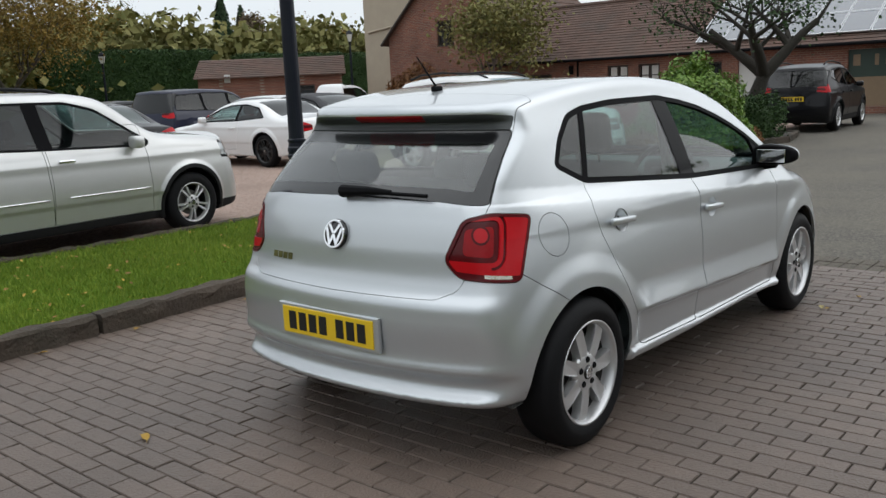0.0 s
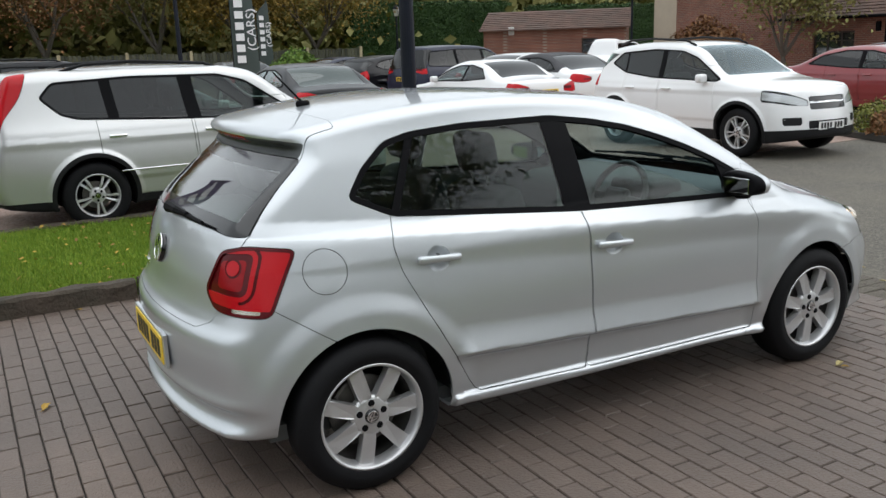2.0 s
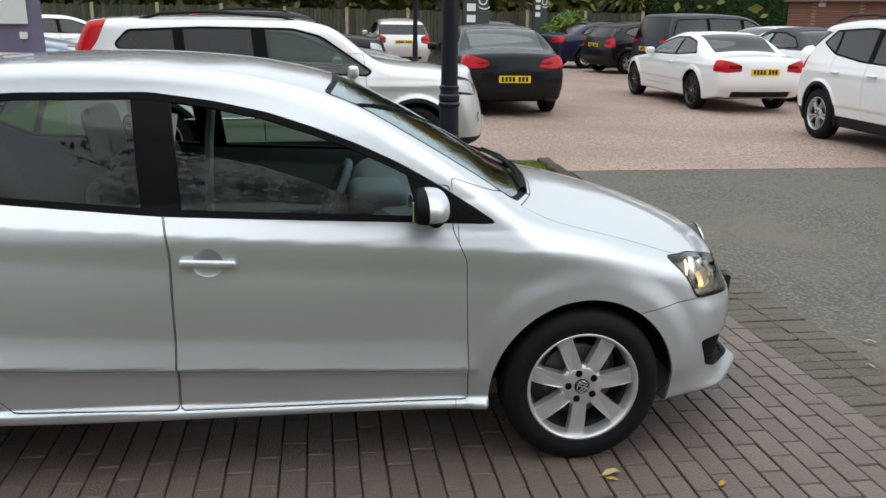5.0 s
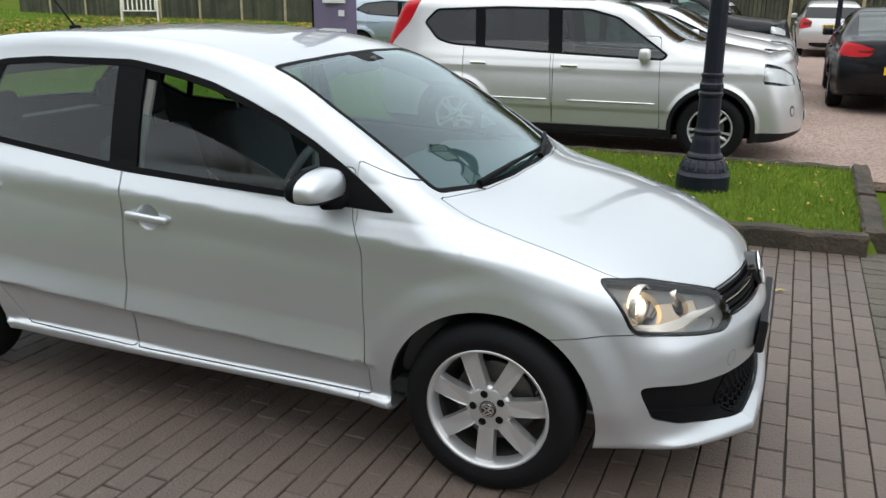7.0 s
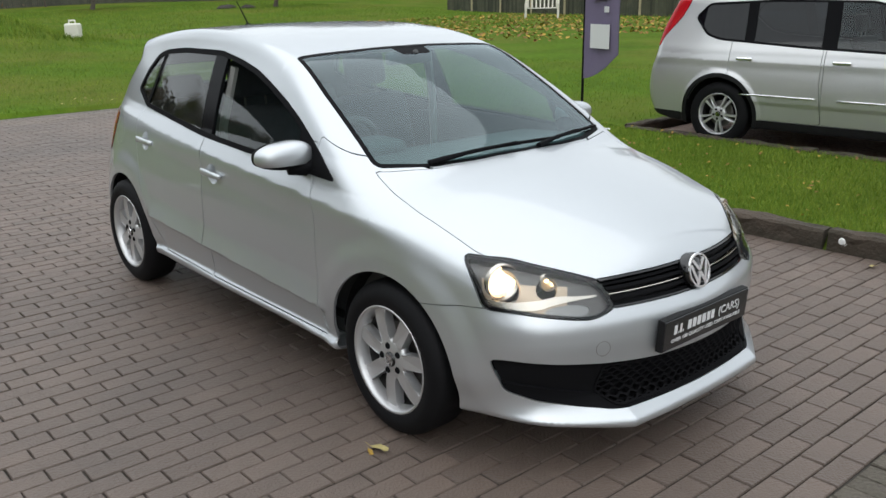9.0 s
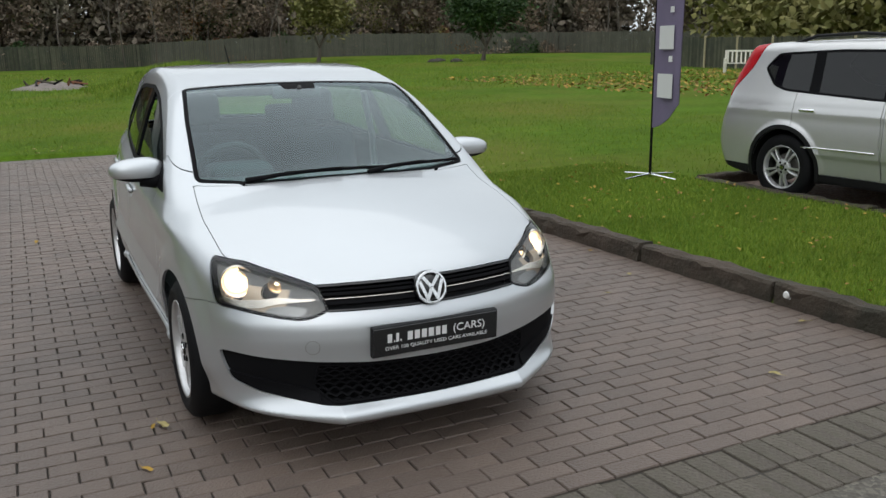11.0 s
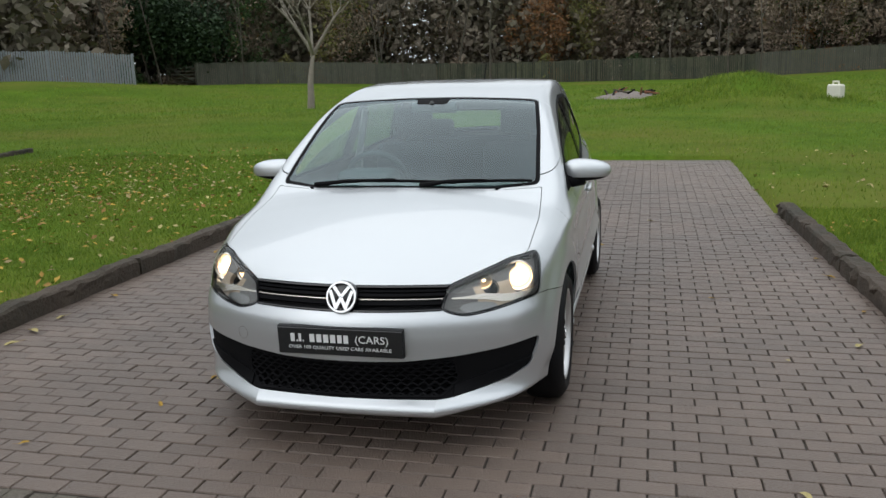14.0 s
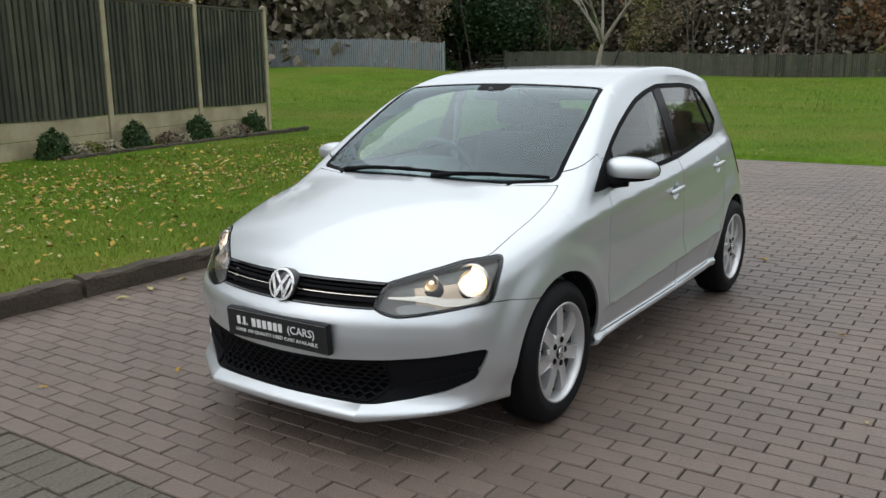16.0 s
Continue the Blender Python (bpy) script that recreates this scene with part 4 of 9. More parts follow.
def hatchback():
    car = new("hatchback_car")
    sh = Shell(hatch_field(), (-1.99, -0.96, 0.12), (2.16, 0.96, 1.56), 0.0160)
    X = lambda V: V[:, 0]
    A = lambda V: np.abs(V[:, 1])
    Z = lambda V: V[:, 2]
    g = 0.0016

    def gap(T, f, w=g):
        i, o = sh.cut(T, lambda V: f(V) + w)
        _, o = sh.cut(o, lambda V: f(V) - w)
        return i, o

    def halves(T):
        c = sh.V[T].mean(1)[:, 1]
        return ((T[c < 0], -1), (T[c > 0], 1))

    T = sh.T
    for a in (-1.235, 1.235):
        _, T = sh.cut(T, lambda V: np.maximum(np.hypot(X(V) - a, Z(V) - 0.29) - 0.352, 0.50 - A(V)))

    # side windows
    dlo = outline([(-1.228, 1.107), (-1.150, 1.215), (-1.045, 1.303), (-0.93, 1.332), (-0.70, 1.350), (-0.27, 1.354), (-0.06, 1.326), (0.12, 1.290), (0.28, 1.240), (0.43, 1.184), (0.565, 1.124), (0.70, 1.050), (0.84, 0.962), (0.90, 0.922), (0.86, 0.920), (0.40, 0.938), (-0.23, 0.962), (-1.06, 1.028)], 0.03)
    side, T = gap(T, lambda V: np.maximum(dlo(X(V), Z(V)), 0.3 - A(V)), 0.0012)
    trim, side = sh.cut(side, lambda V: -(dlo(X(V), Z(V)) + 0.022))
    bar = lambda V, x0, x1, z0, z1, w: np.abs((X(V) - x0) - (Z(V) - z0) * (x1 - x0) / (z1 - z0)) - w
    bpil, side = sh.cut(side, lambda V: bar(V, -0.228, -0.264, 0.965, 1.345, 0.064))
    cpil, side = sh.cut(side, lambda V: bar(V, -1.048, -0.925, 1.04, 1.33, 0.016))
    tri, side = sh.cut(side, lambda V: 0.63 + (0.95 - Z(V)) * 0.3 - X(V))
    for t, s in halves(trim):
        sh.panel("window_surround", t, black_trim, car, 0.001, 0.015)
    for t, s in halves(bpil):
        sh.panel("door_pillar", t, pillar_m, car, -0.001, 0.015)
    for t, s in halves(cpil):
        sh.panel("quarter_pillar", t, black_trim, car, -0.001, 0.015)
    for t, s in halves(tri):
        sh.panel("mirror_triangle", t, black_trim, car, -0.001, 0.015)
    for t, s in halves(side):
        c = sh.V[t].mean(1)[:, 0] + (sh.V[t].mean(1)[:, 2] - 1.04) * -0.42
        c2 = sh.V[t].mean(1)[:, 0]
        q, r, f = t[c < -1.05], t[(c >= -1.05) & (c2 < -0.24)], t[c2 >= -0.24]
        sh.panel("quarter_window", q, glass, car, -0.004, 0)
        sh.panel("rear_door_window", r, glass, car, -0.004, 0)
        if s < 0:
            # wound down by a hand's breadth or two
            f, _ = sh.cut(f, lambda V: np.maximum(dlo(X(V) + 0.02, Z(V) + 0.17), -1.0) + 0.0)
            sh.panel("front_door_window", f, glass, car, -0.010, 0.004, "driver's window wound half down")
        else:
            sh.panel("front_door_window", f, glass, car, -0.004, 0)

    # windscreen and rear window
    ws = outline([(1.145, -0.1), (1.125, 0.25), (1.085, 0.45), (1.00, 0.650), (0.97, 0.664), (0.60, 0.622), (0.33, 0.578), (0.318, 0.55), (0.345, 0.3), (0.36, -0.1)], 0.03)
    scr, T = gap(T, lambda V: np.maximum(ws(X(V), A(V)), 0.88 - Z(V)))
    band, scr = sh.cut(scr, lambda V: -(ws(X(V), A(V)) + 0.020))
    sh.panel("windscreen_seal", band, black_trim, car, -0.001, 0.012)
    tint, scr = sh.cut(scr, lambda V: np.maximum(A(V) - 0.10 + 0.2 * (X(V) - 0.36), X(V) - 0.445))
    sh.panel("sensor_patch", tint, black_trim, car, -0.002, 0.004)
    sh.panel("windscreen", scr, screen_glass, car, -0.002, 0)
    rw = outline([(-0.1, 1.030), (0.45, 1.018), (0.60, 1.004), (0.624, 1.004), (0.600, 1.125), (0.567, 1.262), (0.54, 1.262), (-0.1, 1.262)], 0.012)
    rear_m = lambda V: X(V) + 1.25
    rwin, T = gap(T, lambda V: np.maximum(rw(A(V), Z(V)), rear_m(V)))
    band, rwin = sh.cut(rwin, lambda V: -(rw(A(V), Z(V)) + 0.045))
    sh.panel("rear_window_border", band, gloss_black, car, -0.003, 0.010)
    sh.panel("rear_window", rwin, back_glass, car, -0.003, 0)

    # lamps
    hlo = outline([(0.762, 0.768), (0.60, 0.755), (0.43, 0.715), (0.297, 0.680), (0.239, 0.594), (0.315, 0.566), (0.40, 0.574), (0.51, 0.590), (0.60, 0.602), (0.690, 0.606), (0.722, 0.69)], 0.032)
    U = lambda V: (X(V) - 1.9) * -0.7071 + A(V) * 0.7071
    hlf = lambda V: hlo(U(V), Z(V))
    box_l, T = sh.cut(T, lambda V: np.maximum(np.maximum(1.45 - X(V), 0.36 - A(V)), np.maximum(0.50 - Z(V), Z(V) - 0.85)))
    T = np.concatenate([T, sh.refine(box_l, 1)])
    lamps, T = gap(T, lambda V: np.maximum(hlf(V), 1.3 - X(V)))
    strip_z = curve([0.28, 0.36, 0.44, 0.50, 0.56, 0.74], [0.638, 0.638, 0.636, 0.625, 0.622, 0.634])
    strip_h = curve([0.28, 0.36, 0.44, 0.50, 0.60, 0.74], [0.003, 0.006, 0.013, 0.015, 0.011, 0.006])
    for t, s in halves(lamps):
        hd = new("headlamp")
        hd.parent = car
        hd["label"] = "lit headlamp behind clear plastic"
        sh.panel("lens", t, glass_clear, hd, 0.0, 0)
        rim, inner = sh.cut(t, lambda V: -(hlf(V) + 0.011))
        sh.panel("lamp_seal", rim, black_trim, hd, -0.004, 0.03)
        strip = lambda V: np.maximum(np.abs(Z(V) - strip_z(U(V))) - strip_h(U(V)), 0.30 - U(V))
        st_i, inner = sh.cut(inner, strip)
        sh.panel("bright_strip", st_i, reflector, hd, -0.022, 0.012)
        low_i, inner = sh.cut(inner, lambda V: np.hypot((U(V) - 0.400) / 0.078, (Z(V) - 0.600) / 0.019) - 1)
        sh.panel("indicator_bowl", low_i, bowl_m, hd, -0.032, 0)
        holes = lambda V: np.minimum(np.hypot(U(V) - 0.624, Z(V) - 0.680) - 0.062, np.hypot(U(V) - 0.470, Z(V) - 0.676) - 0.036)
        _, inner = sh.cut(inner, holes)
        warm, inner = sh.cut(inner, lambda V: np.maximum(np.maximum(Z(V) - 0.690 - 0.10 * (U(V) - 0.5), 0.40 - U(V)), U(V) - 0.70))
        sh.panel("lamp_facets", warm, facet_m, hd, -0.030, 0.02)
        sh.panel("bezel", inner, bezel_m, hd, -0.028, 0.02)
        for (x, y, z, r, nm) in ((1.675, 0.660, 0.680, 0.060, "main_bowl"), (1.765, 0.530, 0.676, 0.034, "side_bowl")):
            m = Matrix.Translation((x, s * y, z)) @ Matrix.Rotation(s * 0.22, 4, "Z") @ Matrix.Rotation(math.pi / 2, 4, "Y")
            bm = bmesh.new()
            lathe(bm, [(0.012, -0.05), (r * 0.6, -0.035), (r * 0.9, -0.008), (r, 0.012), (r * 1.07, 0.012), (r * 1.07, -0.01)], 32)
            lift(bm, m)
            bowl = part(nm, bm, reflector, hd, smooth=True)
            if r > 0.04:
                bm = bmesh.new()
                lathe(bm, [(0, -0.012), (r * 0.5, -0.014), (r * 0.90, -0.016), (r * 0.90, -0.020), (0, -0.024)], 28)
                lift(bm, m)
                part("bowl_glow", bm, lamp_glow, bowl, "warm-lit reflector", smooth=True)
            bm = bmesh.new()
            bmesh.ops.create_uvsphere(bm, u_segments=16, v_segments=10, radius=r * 0.28)
            bmesh.ops.translate(bm, vec=(0, 0, 0.0 if r > 0.04 else -0.012), verts=bm.verts)
            lift(bm, m)
            part("bulb", bm, lamp_on, bowl, "glowing warm bulb", smooth=True)
        bm = bmesh.new()
        bmesh.ops.create_uvsphere(bm, u_segments=16, v_segments=8, radius=0.028)
        bmesh.ops.scale(bm, vec=(0.6, 1.5, 0.6), verts=bm.verts)
        bmesh.ops.translate(bm, vec=(1.805, s * 0.50, 0.602), verts=bm.verts)
        part("indicator_bulb", bm, amber, hd, smooth=True)
    tl = outline([(0.41, 0.958), (0.51, 0.977), (0.676, 0.956), (0.614, 0.725), (0.385, 0.747), (0.334, 0.812)], 0.03)
    tli = outline([(0.28, 0.948), (0.545, 0.952), (0.528, 0.803), (0.28, 0.818)], 0.03)
    core_o = outline([(0.415, 0.925), (0.522, 0.932), (0.510, 0.822), (0.400, 0.832)], 0.02)
    Ur = lambda V: 0.7071 * A(V) + 0.7071 * (X(V) + 1.7)
    box_l, T = sh.cut(T, lambda V: np.maximum(np.maximum(X(V) + 1.35, 0.34 - A(V)), np.maximum(0.69 - Z(V), Z(V) - 1.01)))
    T = np.concatenate([T, sh.refine(box_l, 1)])
    tails, T = gap(T, lambda V: np.maximum(tl(Ur(V), Z(V)), X(V) + 1.3))
    for t, s in halves(tails):
        tlm = new("tail_lamp")
        tlm.parent = car
        tlm["label"] = "red tail lamp with a clear strip below"
        edge, t = sh.cut(t, lambda V: -(tl(Ur(V), Z(V)) + 0.012))
        sh.panel("lamp_edge", edge, red_dark, tlm, 0.004, 0.02)
        base = lambda V: Z(V) - 0.774 + 0.110 * (Ur(V) - 0.385)
        foot, t = sh.cut(t, base)
        edge_l, foot = sh.cut(foot, lambda V: Ur(V) - 0.474)
        sh.panel("lamp_foot", edge_l, red_dark, tlm, 0.002, 0.01)
        clear, foot = sh.cut(foot, lambda V: np.maximum(np.abs(Ur(V) - 0.525) - 0.052, 0.742 - 0.11 * (Ur(V) - 0.385) - Z(V)))
        sh.panel("reversing_lamp", clear, reflector, tlm, 0.001, 0.01)
        sh.panel("lamp_foot", foot, red_dark, tlm, 0.002, 0.01)
        inside, band = sh.cut(t, lambda V: tli(Ur(V), Z(V)))
        line, band = sh.cut(band, lambda V: np.maximum(np.abs(tli(Ur(V), Z(V)) - 0.022) - 0.0055, 0.50 - Ur(V)))
        sh.panel("lamp_groove", line, red_dark, tlm, -0.003, 0.008)
        sh.panel("lamp_band", band, red_glass, tlm, 0.002, 0.012)
        lit, inside = sh.cut(inside, lambda V: np.hypot(Ur(V) - 0.470, Z(V) - 0.902) - 0.026)
        ring, inside = sh.cut(inside, lambda V: np.hypot(Ur(V) - 0.470, Z(V) - 0.902) - 0.034)
        core, inside = sh.cut(inside, lambda V: core_o(Ur(V), Z(V)))
        sh.panel("brake_bulb", lit, red_glass, tlm, 0.0, 0.01)
        sh.panel("brake_ring", ring, red_dark, tlm, -0.004, 0.008)
        sh.panel("lamp_core", core, red_mid, tlm, -0.002, 0.01)
        sh.panel("lamp_smoke", inside, red_dark, tlm, -0.003, 0.01)

    # grille, lower intake
    gr = outline([(-0.5, 0.690), (0.30, 0.686), (0.440, 0.682), (0.425, 0.635), (0.398, 0.592), (-0.5, 0.588)], 0.01)
    box_l, T = sh.cut(T, lambda V: np.maximum(np.maximum(1.5 - X(V), A(V) - 0.80), np.maximum(0.20 - Z(V), Z(V) - 0.72)))
    T = np.concatenate([T, sh.refine(box_l, 1)])
    grille, T = gap(T, lambda V: np.maximum(gr(A(V), Z(V)), 1.6 - X(V)))
    sh.panel("grille_backing", grille, plastic, car, -0.05, 0.0)
    gp = new("grille")
    gp.parent = car
    gp["label"] = "black slatted grille with chrome line"
    rimg, rest = sh.cut(grille, lambda V: -(gr(A(V), Z(V)) + 0.007))
    sh.panel("grille_frame", rimg, gloss_black, gp, 0.001, 0.045)
    for z0, z1, mt, o, nm in ((0.668, 0.676, black_trim, -0.012, "slat"), (0.650, 0.660, black_trim, -0.004, "slat"), (0.6370, 0.6395, reflector, -0.003, "chrome_strip"), (0.618, 0.630, black_trim, -0.004, "slat"), (0.600, 0.608, black_trim, -0.012, "slat")):
        s1, _ = sh.cut(rest, lambda V: z0 - Z(V) - 0.010 * A(V) ** 2)
        s1, _ = sh.cut(s1, lambda V: Z(V) + 0.010 * A(V) ** 2 - z1)
        sh.panel(nm, s1, mt, gp, o, 0.03)
    lo = outline([(-0.9, 0.392), (0.25, 0.394), (0.45, 0.408), (0.60, 0.424), (0.715, 0.441), (0.754, 0.440), (0.744, 0.39), (0.720, 0.325), (0.64, 0.287), (0.53, 0.260), (0.43, 0.243), (-0.9, 0.236)], 0.018)
    intake, T = gap(T, lambda V: np.maximum(lo(A(V), Z(V)), 1.5 - X(V)), 0.001)
    mesh_r = outline([(-0.9, 0.384), (0.25, 0.385), (0.445, 0.395), (0.46, 0.30), (0.40, 0.252), (-0.9, 0.245)], 0.015)
    mid, sides = sh.cut(intake, lambda V: mesh_r(A(V), Z(V)))
    li = new("lower_grille")
    li.parent = car
    li["label"] = "black honeycomb lower air intake"
    sh.panel("intake_backing", mid, deep_black, li, -0.05, 0)
    for t, s in halves(sides):
        blade, t2 = sh.cut(t, lambda V: np.maximum(0.44 - A(V), Z(V) - (0.300 + 0.25 * (A(V) - 0.5))))
        sh.panel("fog_blank", t2, deep_black, li, -0.014, 0.03)
        sh.panel("fog_blade", blade, black_trim, li, -0.004, 0.03)
    rim_m, core = sh.cut(mid, lambda V: -(mesh_r(A(V), Z(V)) + 0.006))
    sh.panel("intake_frame", rim_m, deep_black, li, -0.008, 0.04)
    core = sh.refine(core, 1)
    for k in range(8):
        zc = 0.260 + k * 0.0165
        wv = lambda V: zc + 0.0042 * np.sin(V[:, 1] * 2 * math.pi / 0.044 + k * math.pi)
        s1, _ = sh.cut(core, lambda V: wv(V) - 0.0032 - Z(V))
        s1, _ = sh.cut(s1, lambda V: Z(V) - wv(V) - 0.0032)
        sh.panel("mesh_bar", s1, deep_black, li, -0.010, 0.018)

    # panels
    hood = outline([(2.02, -0.2), (1.985, 0.0), (1.972, 0.2), (1.905, 0.436), (1.81, 0.56), (1.70, 0.655), (1.58, 0.69), (1.30, 0.700), (1.00, 0.678), (1.02, 0.655), (1.095, 0.46), (1.135, 0.25), (1.155, -0.2)], 0.02)
    bon, T = gap(T, lambda V: np.maximum(hood(X(V), A(V)), 0.64 - Z(V)))
    sh.panel("bonnet", bon, silver, car)
    tg = outline([(-0.2, 0.668), (0.50, 0.672), (0.575, 0.705), (0.610, 0.78), (0.627, 1.00), (0.602, 1.125), (0.568, 1.27), (0.555, 1.50), (-0.2, 1.50)], 0.02)
    gate, T = gap(T, lambda V: np.maximum(tg(A(V), Z(V)), X(V) + 1.225), 0.0010)
    under, gate = sh.cut(gate, lambda V: np.maximum(np.abs(Z(V) - 1.288) - 0.036 * (1 - 0.25 * step(0.46, 0.57, A(V))), np.maximum(A(V) - 0.562, X(V) + 1.30)))
    sh.panel("tailgate", gate, silver, car)
    brk, under = sh.cut(under, lambda V: np.maximum(np.abs(Z(V) - 1.310) - 0.013, A(V) - 0.19))
    sh.panel("spoiler_underside", under, under_m, car, 0, 0.004)
    sh.panel("high_brake_lamp", brk, red_mid, car, 0.001, 0.004, "dark red high brake lamp")
    fd = outline([(-0.202, 0.278), (-0.197, 0.5), (-0.201, 0.846), (-0.215, 0.93), (-0.232, 1.05), (0.735, 1.05), (0.745, 0.9), (0.79, 0.80), (0.795, 0.6), (0.808, 0.268)], 0.015)
    rd = outline([(-0.76, 0.292), (-0.80, 0.345), (-0.87, 0.462), (-0.977, 0.655), (-1.066, 0.828), (-1.092, 0.93), (-1.070, 1.02), (-1.06, 1.1), (-0.2465, 1.1), (-0.2195, 0.93), (-0.2055, 0.846), (-0.2015, 0.5), (-0.2065, 0.278)], 0.02)
    sidem = lambda V: 0.45 - A(V)
    for nm, o, hx, hz in (("front_door", fd, -0.080, 0.812), ("rear_door", rd, -0.915, 0.862)):
        d, T = gap(T, lambda V: np.maximum(o(X(V), Z(V)), sidem(V)))
        cup, d = gap(d, lambda V: np.hypot(X(V) - hx, (Z(V) - hz) * 1.05) - 0.050, 0.0005)
        for t, s in halves(d):
            door = sh.panel(nm, t, silver, car)
            yb = sh.at_side(hx, hz)
            tilt = math.atan2(sh.at_side(hx, hz - 0.05) - sh.at_side(hx, hz + 0.05), 0.10)
            bm = bmesh.new()
            lathe(bm, [(0, -0.020), (0.018, -0.019), (0.032, -0.0145), (0.042, -0.008), (0.048, -0.0025), (0.0515, -0.0008)], 36, Matrix.Translation((hx, s * yb, hz)) @ Matrix.Rotation(-s * (math.pi / 2 - tilt), 4, "X"))
            part("handle_cup", bm, silver, door, smooth=True)
            bm = bmesh.new()
            box(bm, (-0.094, -0.012, -0.014), (0.094, 0.012, 0.014), 0.0105, seg=3)
            for v in bm.verts:
                v.co.y += 0.010 * (1 - (v.co.x / 0.094) ** 2)
                v.co.z *= 1.0 - 0.12 * (v.co.x / 0.094)
            bm.transform(Matrix.Translation((hx, s * (yb + 0.010), hz)) @ Matrix.Diagonal((1, s, 1, 1)) @ Matrix.Rotation(0.035, 4, "Y"))
            part("door_handle", bm, silver, door, smooth=True)
            if nm == "front_door":
                bm = bmesh.new()
                lathe(bm, [(0, 0.001), (0.006, 0.001), (0.0075, -0.004)], 14, Matrix.Translation((hx - 0.078, s * (yb + 0.022), hz + 0.002)) @ Matrix.Rotation(-s * math.pi / 2, 4, "X"))
                part("door_lock", bm, black_trim, door)
    fb = outline([(1.30, 0.0), (1.30, 0.568), (1.43, 0.579), (1.60, 0.604), (1.72, 0.612), (2.3, 0.612), (2.3, 0.0)])
    b, T = gap(T, lambda V: fb(X(V), Z(V)))
    sh.panel("front_bumper", b, silver, car)
    rb = outline([(-1.28, 0.0), (-1.28, 0.575), (-1.372, 0.627), (-1.566, 0.755), (-2.3, 0.755), (-2.3, 0.0)])
    b, T = gap(T, lambda V: rb(X(V), Z(V)))
    sh.panel("rear_bumper", b, silver, car)
    ff, T = gap(T, lambda V: np.maximum(np.hypot(X(V) + 1.362, Z(V) - 0.868) - 0.081, V[:, 1]), 0.0014)
    sh.panel("fuel_flap", ff, silver, car)
    wing, T = gap(T, lambda V: np.maximum(0.745 - X(V) + 0.6 * np.clip(0.95 - Z(V), 0, 0.03), Z(V) - 1.02 + 0.35 * (X(V) - 0.9)), 0.0012)
    for t, s in halves(wing):
        sh.panel("front_wing", t, silver, car)
    body = sh.panel("body_shell", T, silver, car)

    # dark lining seen through the joints
    lin = sh.T
    for a in (-1.235, 1.235):
        _, lin = sh.cut(lin, lambda V: np.maximum(np.hypot(X(V) - a, Z(V) - 0.29) - 0.37, 0.50 - A(V)))
    for f in (lambda V: dlo(X(V), Z(V)) + 0.012, lambda V: np.maximum(ws(X(V), A(V)), 0.88 - Z(V)) + 0.015, lambda V: np.maximum(rw(A(V), Z(V)), rear_m(V)) + 0.03, lambda V: np.maximum(hlf(V), 1.3 - X(V)), lambda V: np.maximum(gr(A(V), Z(V)), 1.6 - X(V)), lambda V: np.maximum(lo(A(V), Z(V)), 1.5 - X(V))):
        _, lin = sh.cut(lin, f)
    roof_l, lin = sh.cut(lin, lambda V: 1.20 - Z(V))
    _, lin = sh.cut(lin, lambda V: Z(V) - 0.45)
    sh.panel("headlining", roof_l, headlining, car, -0.022, 0)
    sh.panel("inner_lining", lin, interior, car, -0.020, 0)

    # wheel arch liners
    for a in (-1.235, 1.235):
        for s in (-1, 1):
            bm = bmesh.new()
            n = 24
            ring = []
            for i in range(n + 1):
                t = radians(4 + 172 * i / n)
                p = (a + 0.362 * math.cos(t), 0.29 + 0.362 * math.sin(t))
                ring.append((bm.verts.new((p[0], s * 0.50, p[1])), bm.verts.new((p[0], s * 0.765, p[1]))))
            for p, q in zip(ring, ring[1:]):
                bm.faces.new((p[0], q[0], q[1], p[1]))
            bm.faces.new([r[0] for r in ring])
            part("arch_liner", bm, plastic, car)
    # number plates
    back = Matrix.Translation((-1.872, 0, 0.522)) @ Matrix.Rotation(-math.pi / 2, 4, "Z") @ Matrix.Rotation(math.pi / 2, 4, "X")
    bm = bmesh.new()
    prism(bm, [(-0.285, -0.068), (0.285, -0.068), (0.285, 0.068), (-0.285, 0.068)], -0.02, -0.004, bevel=0.004)
    lift(bm, back)
    part("plate_mount", bm, silver, car)
    number_plate(car, back, plate_yellow, letter_black, label="yellow rear number plate")
    fm = Matrix.Translation((2.054, 0, 0.477)) @ Matrix.Rotation(math.pi / 2, 4, "Z") @ Matrix.Rotation(math.pi / 2, 4, "X") @ Matrix.Rotation(radians(4), 4, "X")
    bm = bmesh.new()
    prism(bm, [(-0.262, -0.059), (0.262, -0.059), (0.262, 0.059), (-0.262, 0.059)], -0.03, -0.0045, bevel=0.004)
    lift(bm, fm)
    part("plate_holder", bm, plastic, car)
    bm = bmesh.new()
    prism(bm, [(-0.26, -0.0555), (0.26, -0.0555), (0.26, 0.0555), (-0.26, 0.0555)], -0.005, 0.0, bevel=0.002)
    lift(bm, fm)
    fp = part("dealer_plate", bm, plate_black, car, "black dealer plate with pale lettering")
    x = -0.205
    for wd in (0.022, 0.006, 0.014, 0.006, -0.018, 0.026, 0.026, 0.026, 0.027, 0.023, 0.024):
        if wd > 0:
            bm = bmesh.new()
            tall = 0.017 if wd > 0.01 else 0.004
            zc = 0.014 if wd > 0.01 else 0.001
            prism(bm, [(x, zc - tall), (x + wd * 0.8, zc - tall), (x + wd * 0.8, zc + tall), (x, zc + tall)], 0.0, 0.001)
            lift(bm, fm)
            part("name_bar", bm, letter_white, fp)
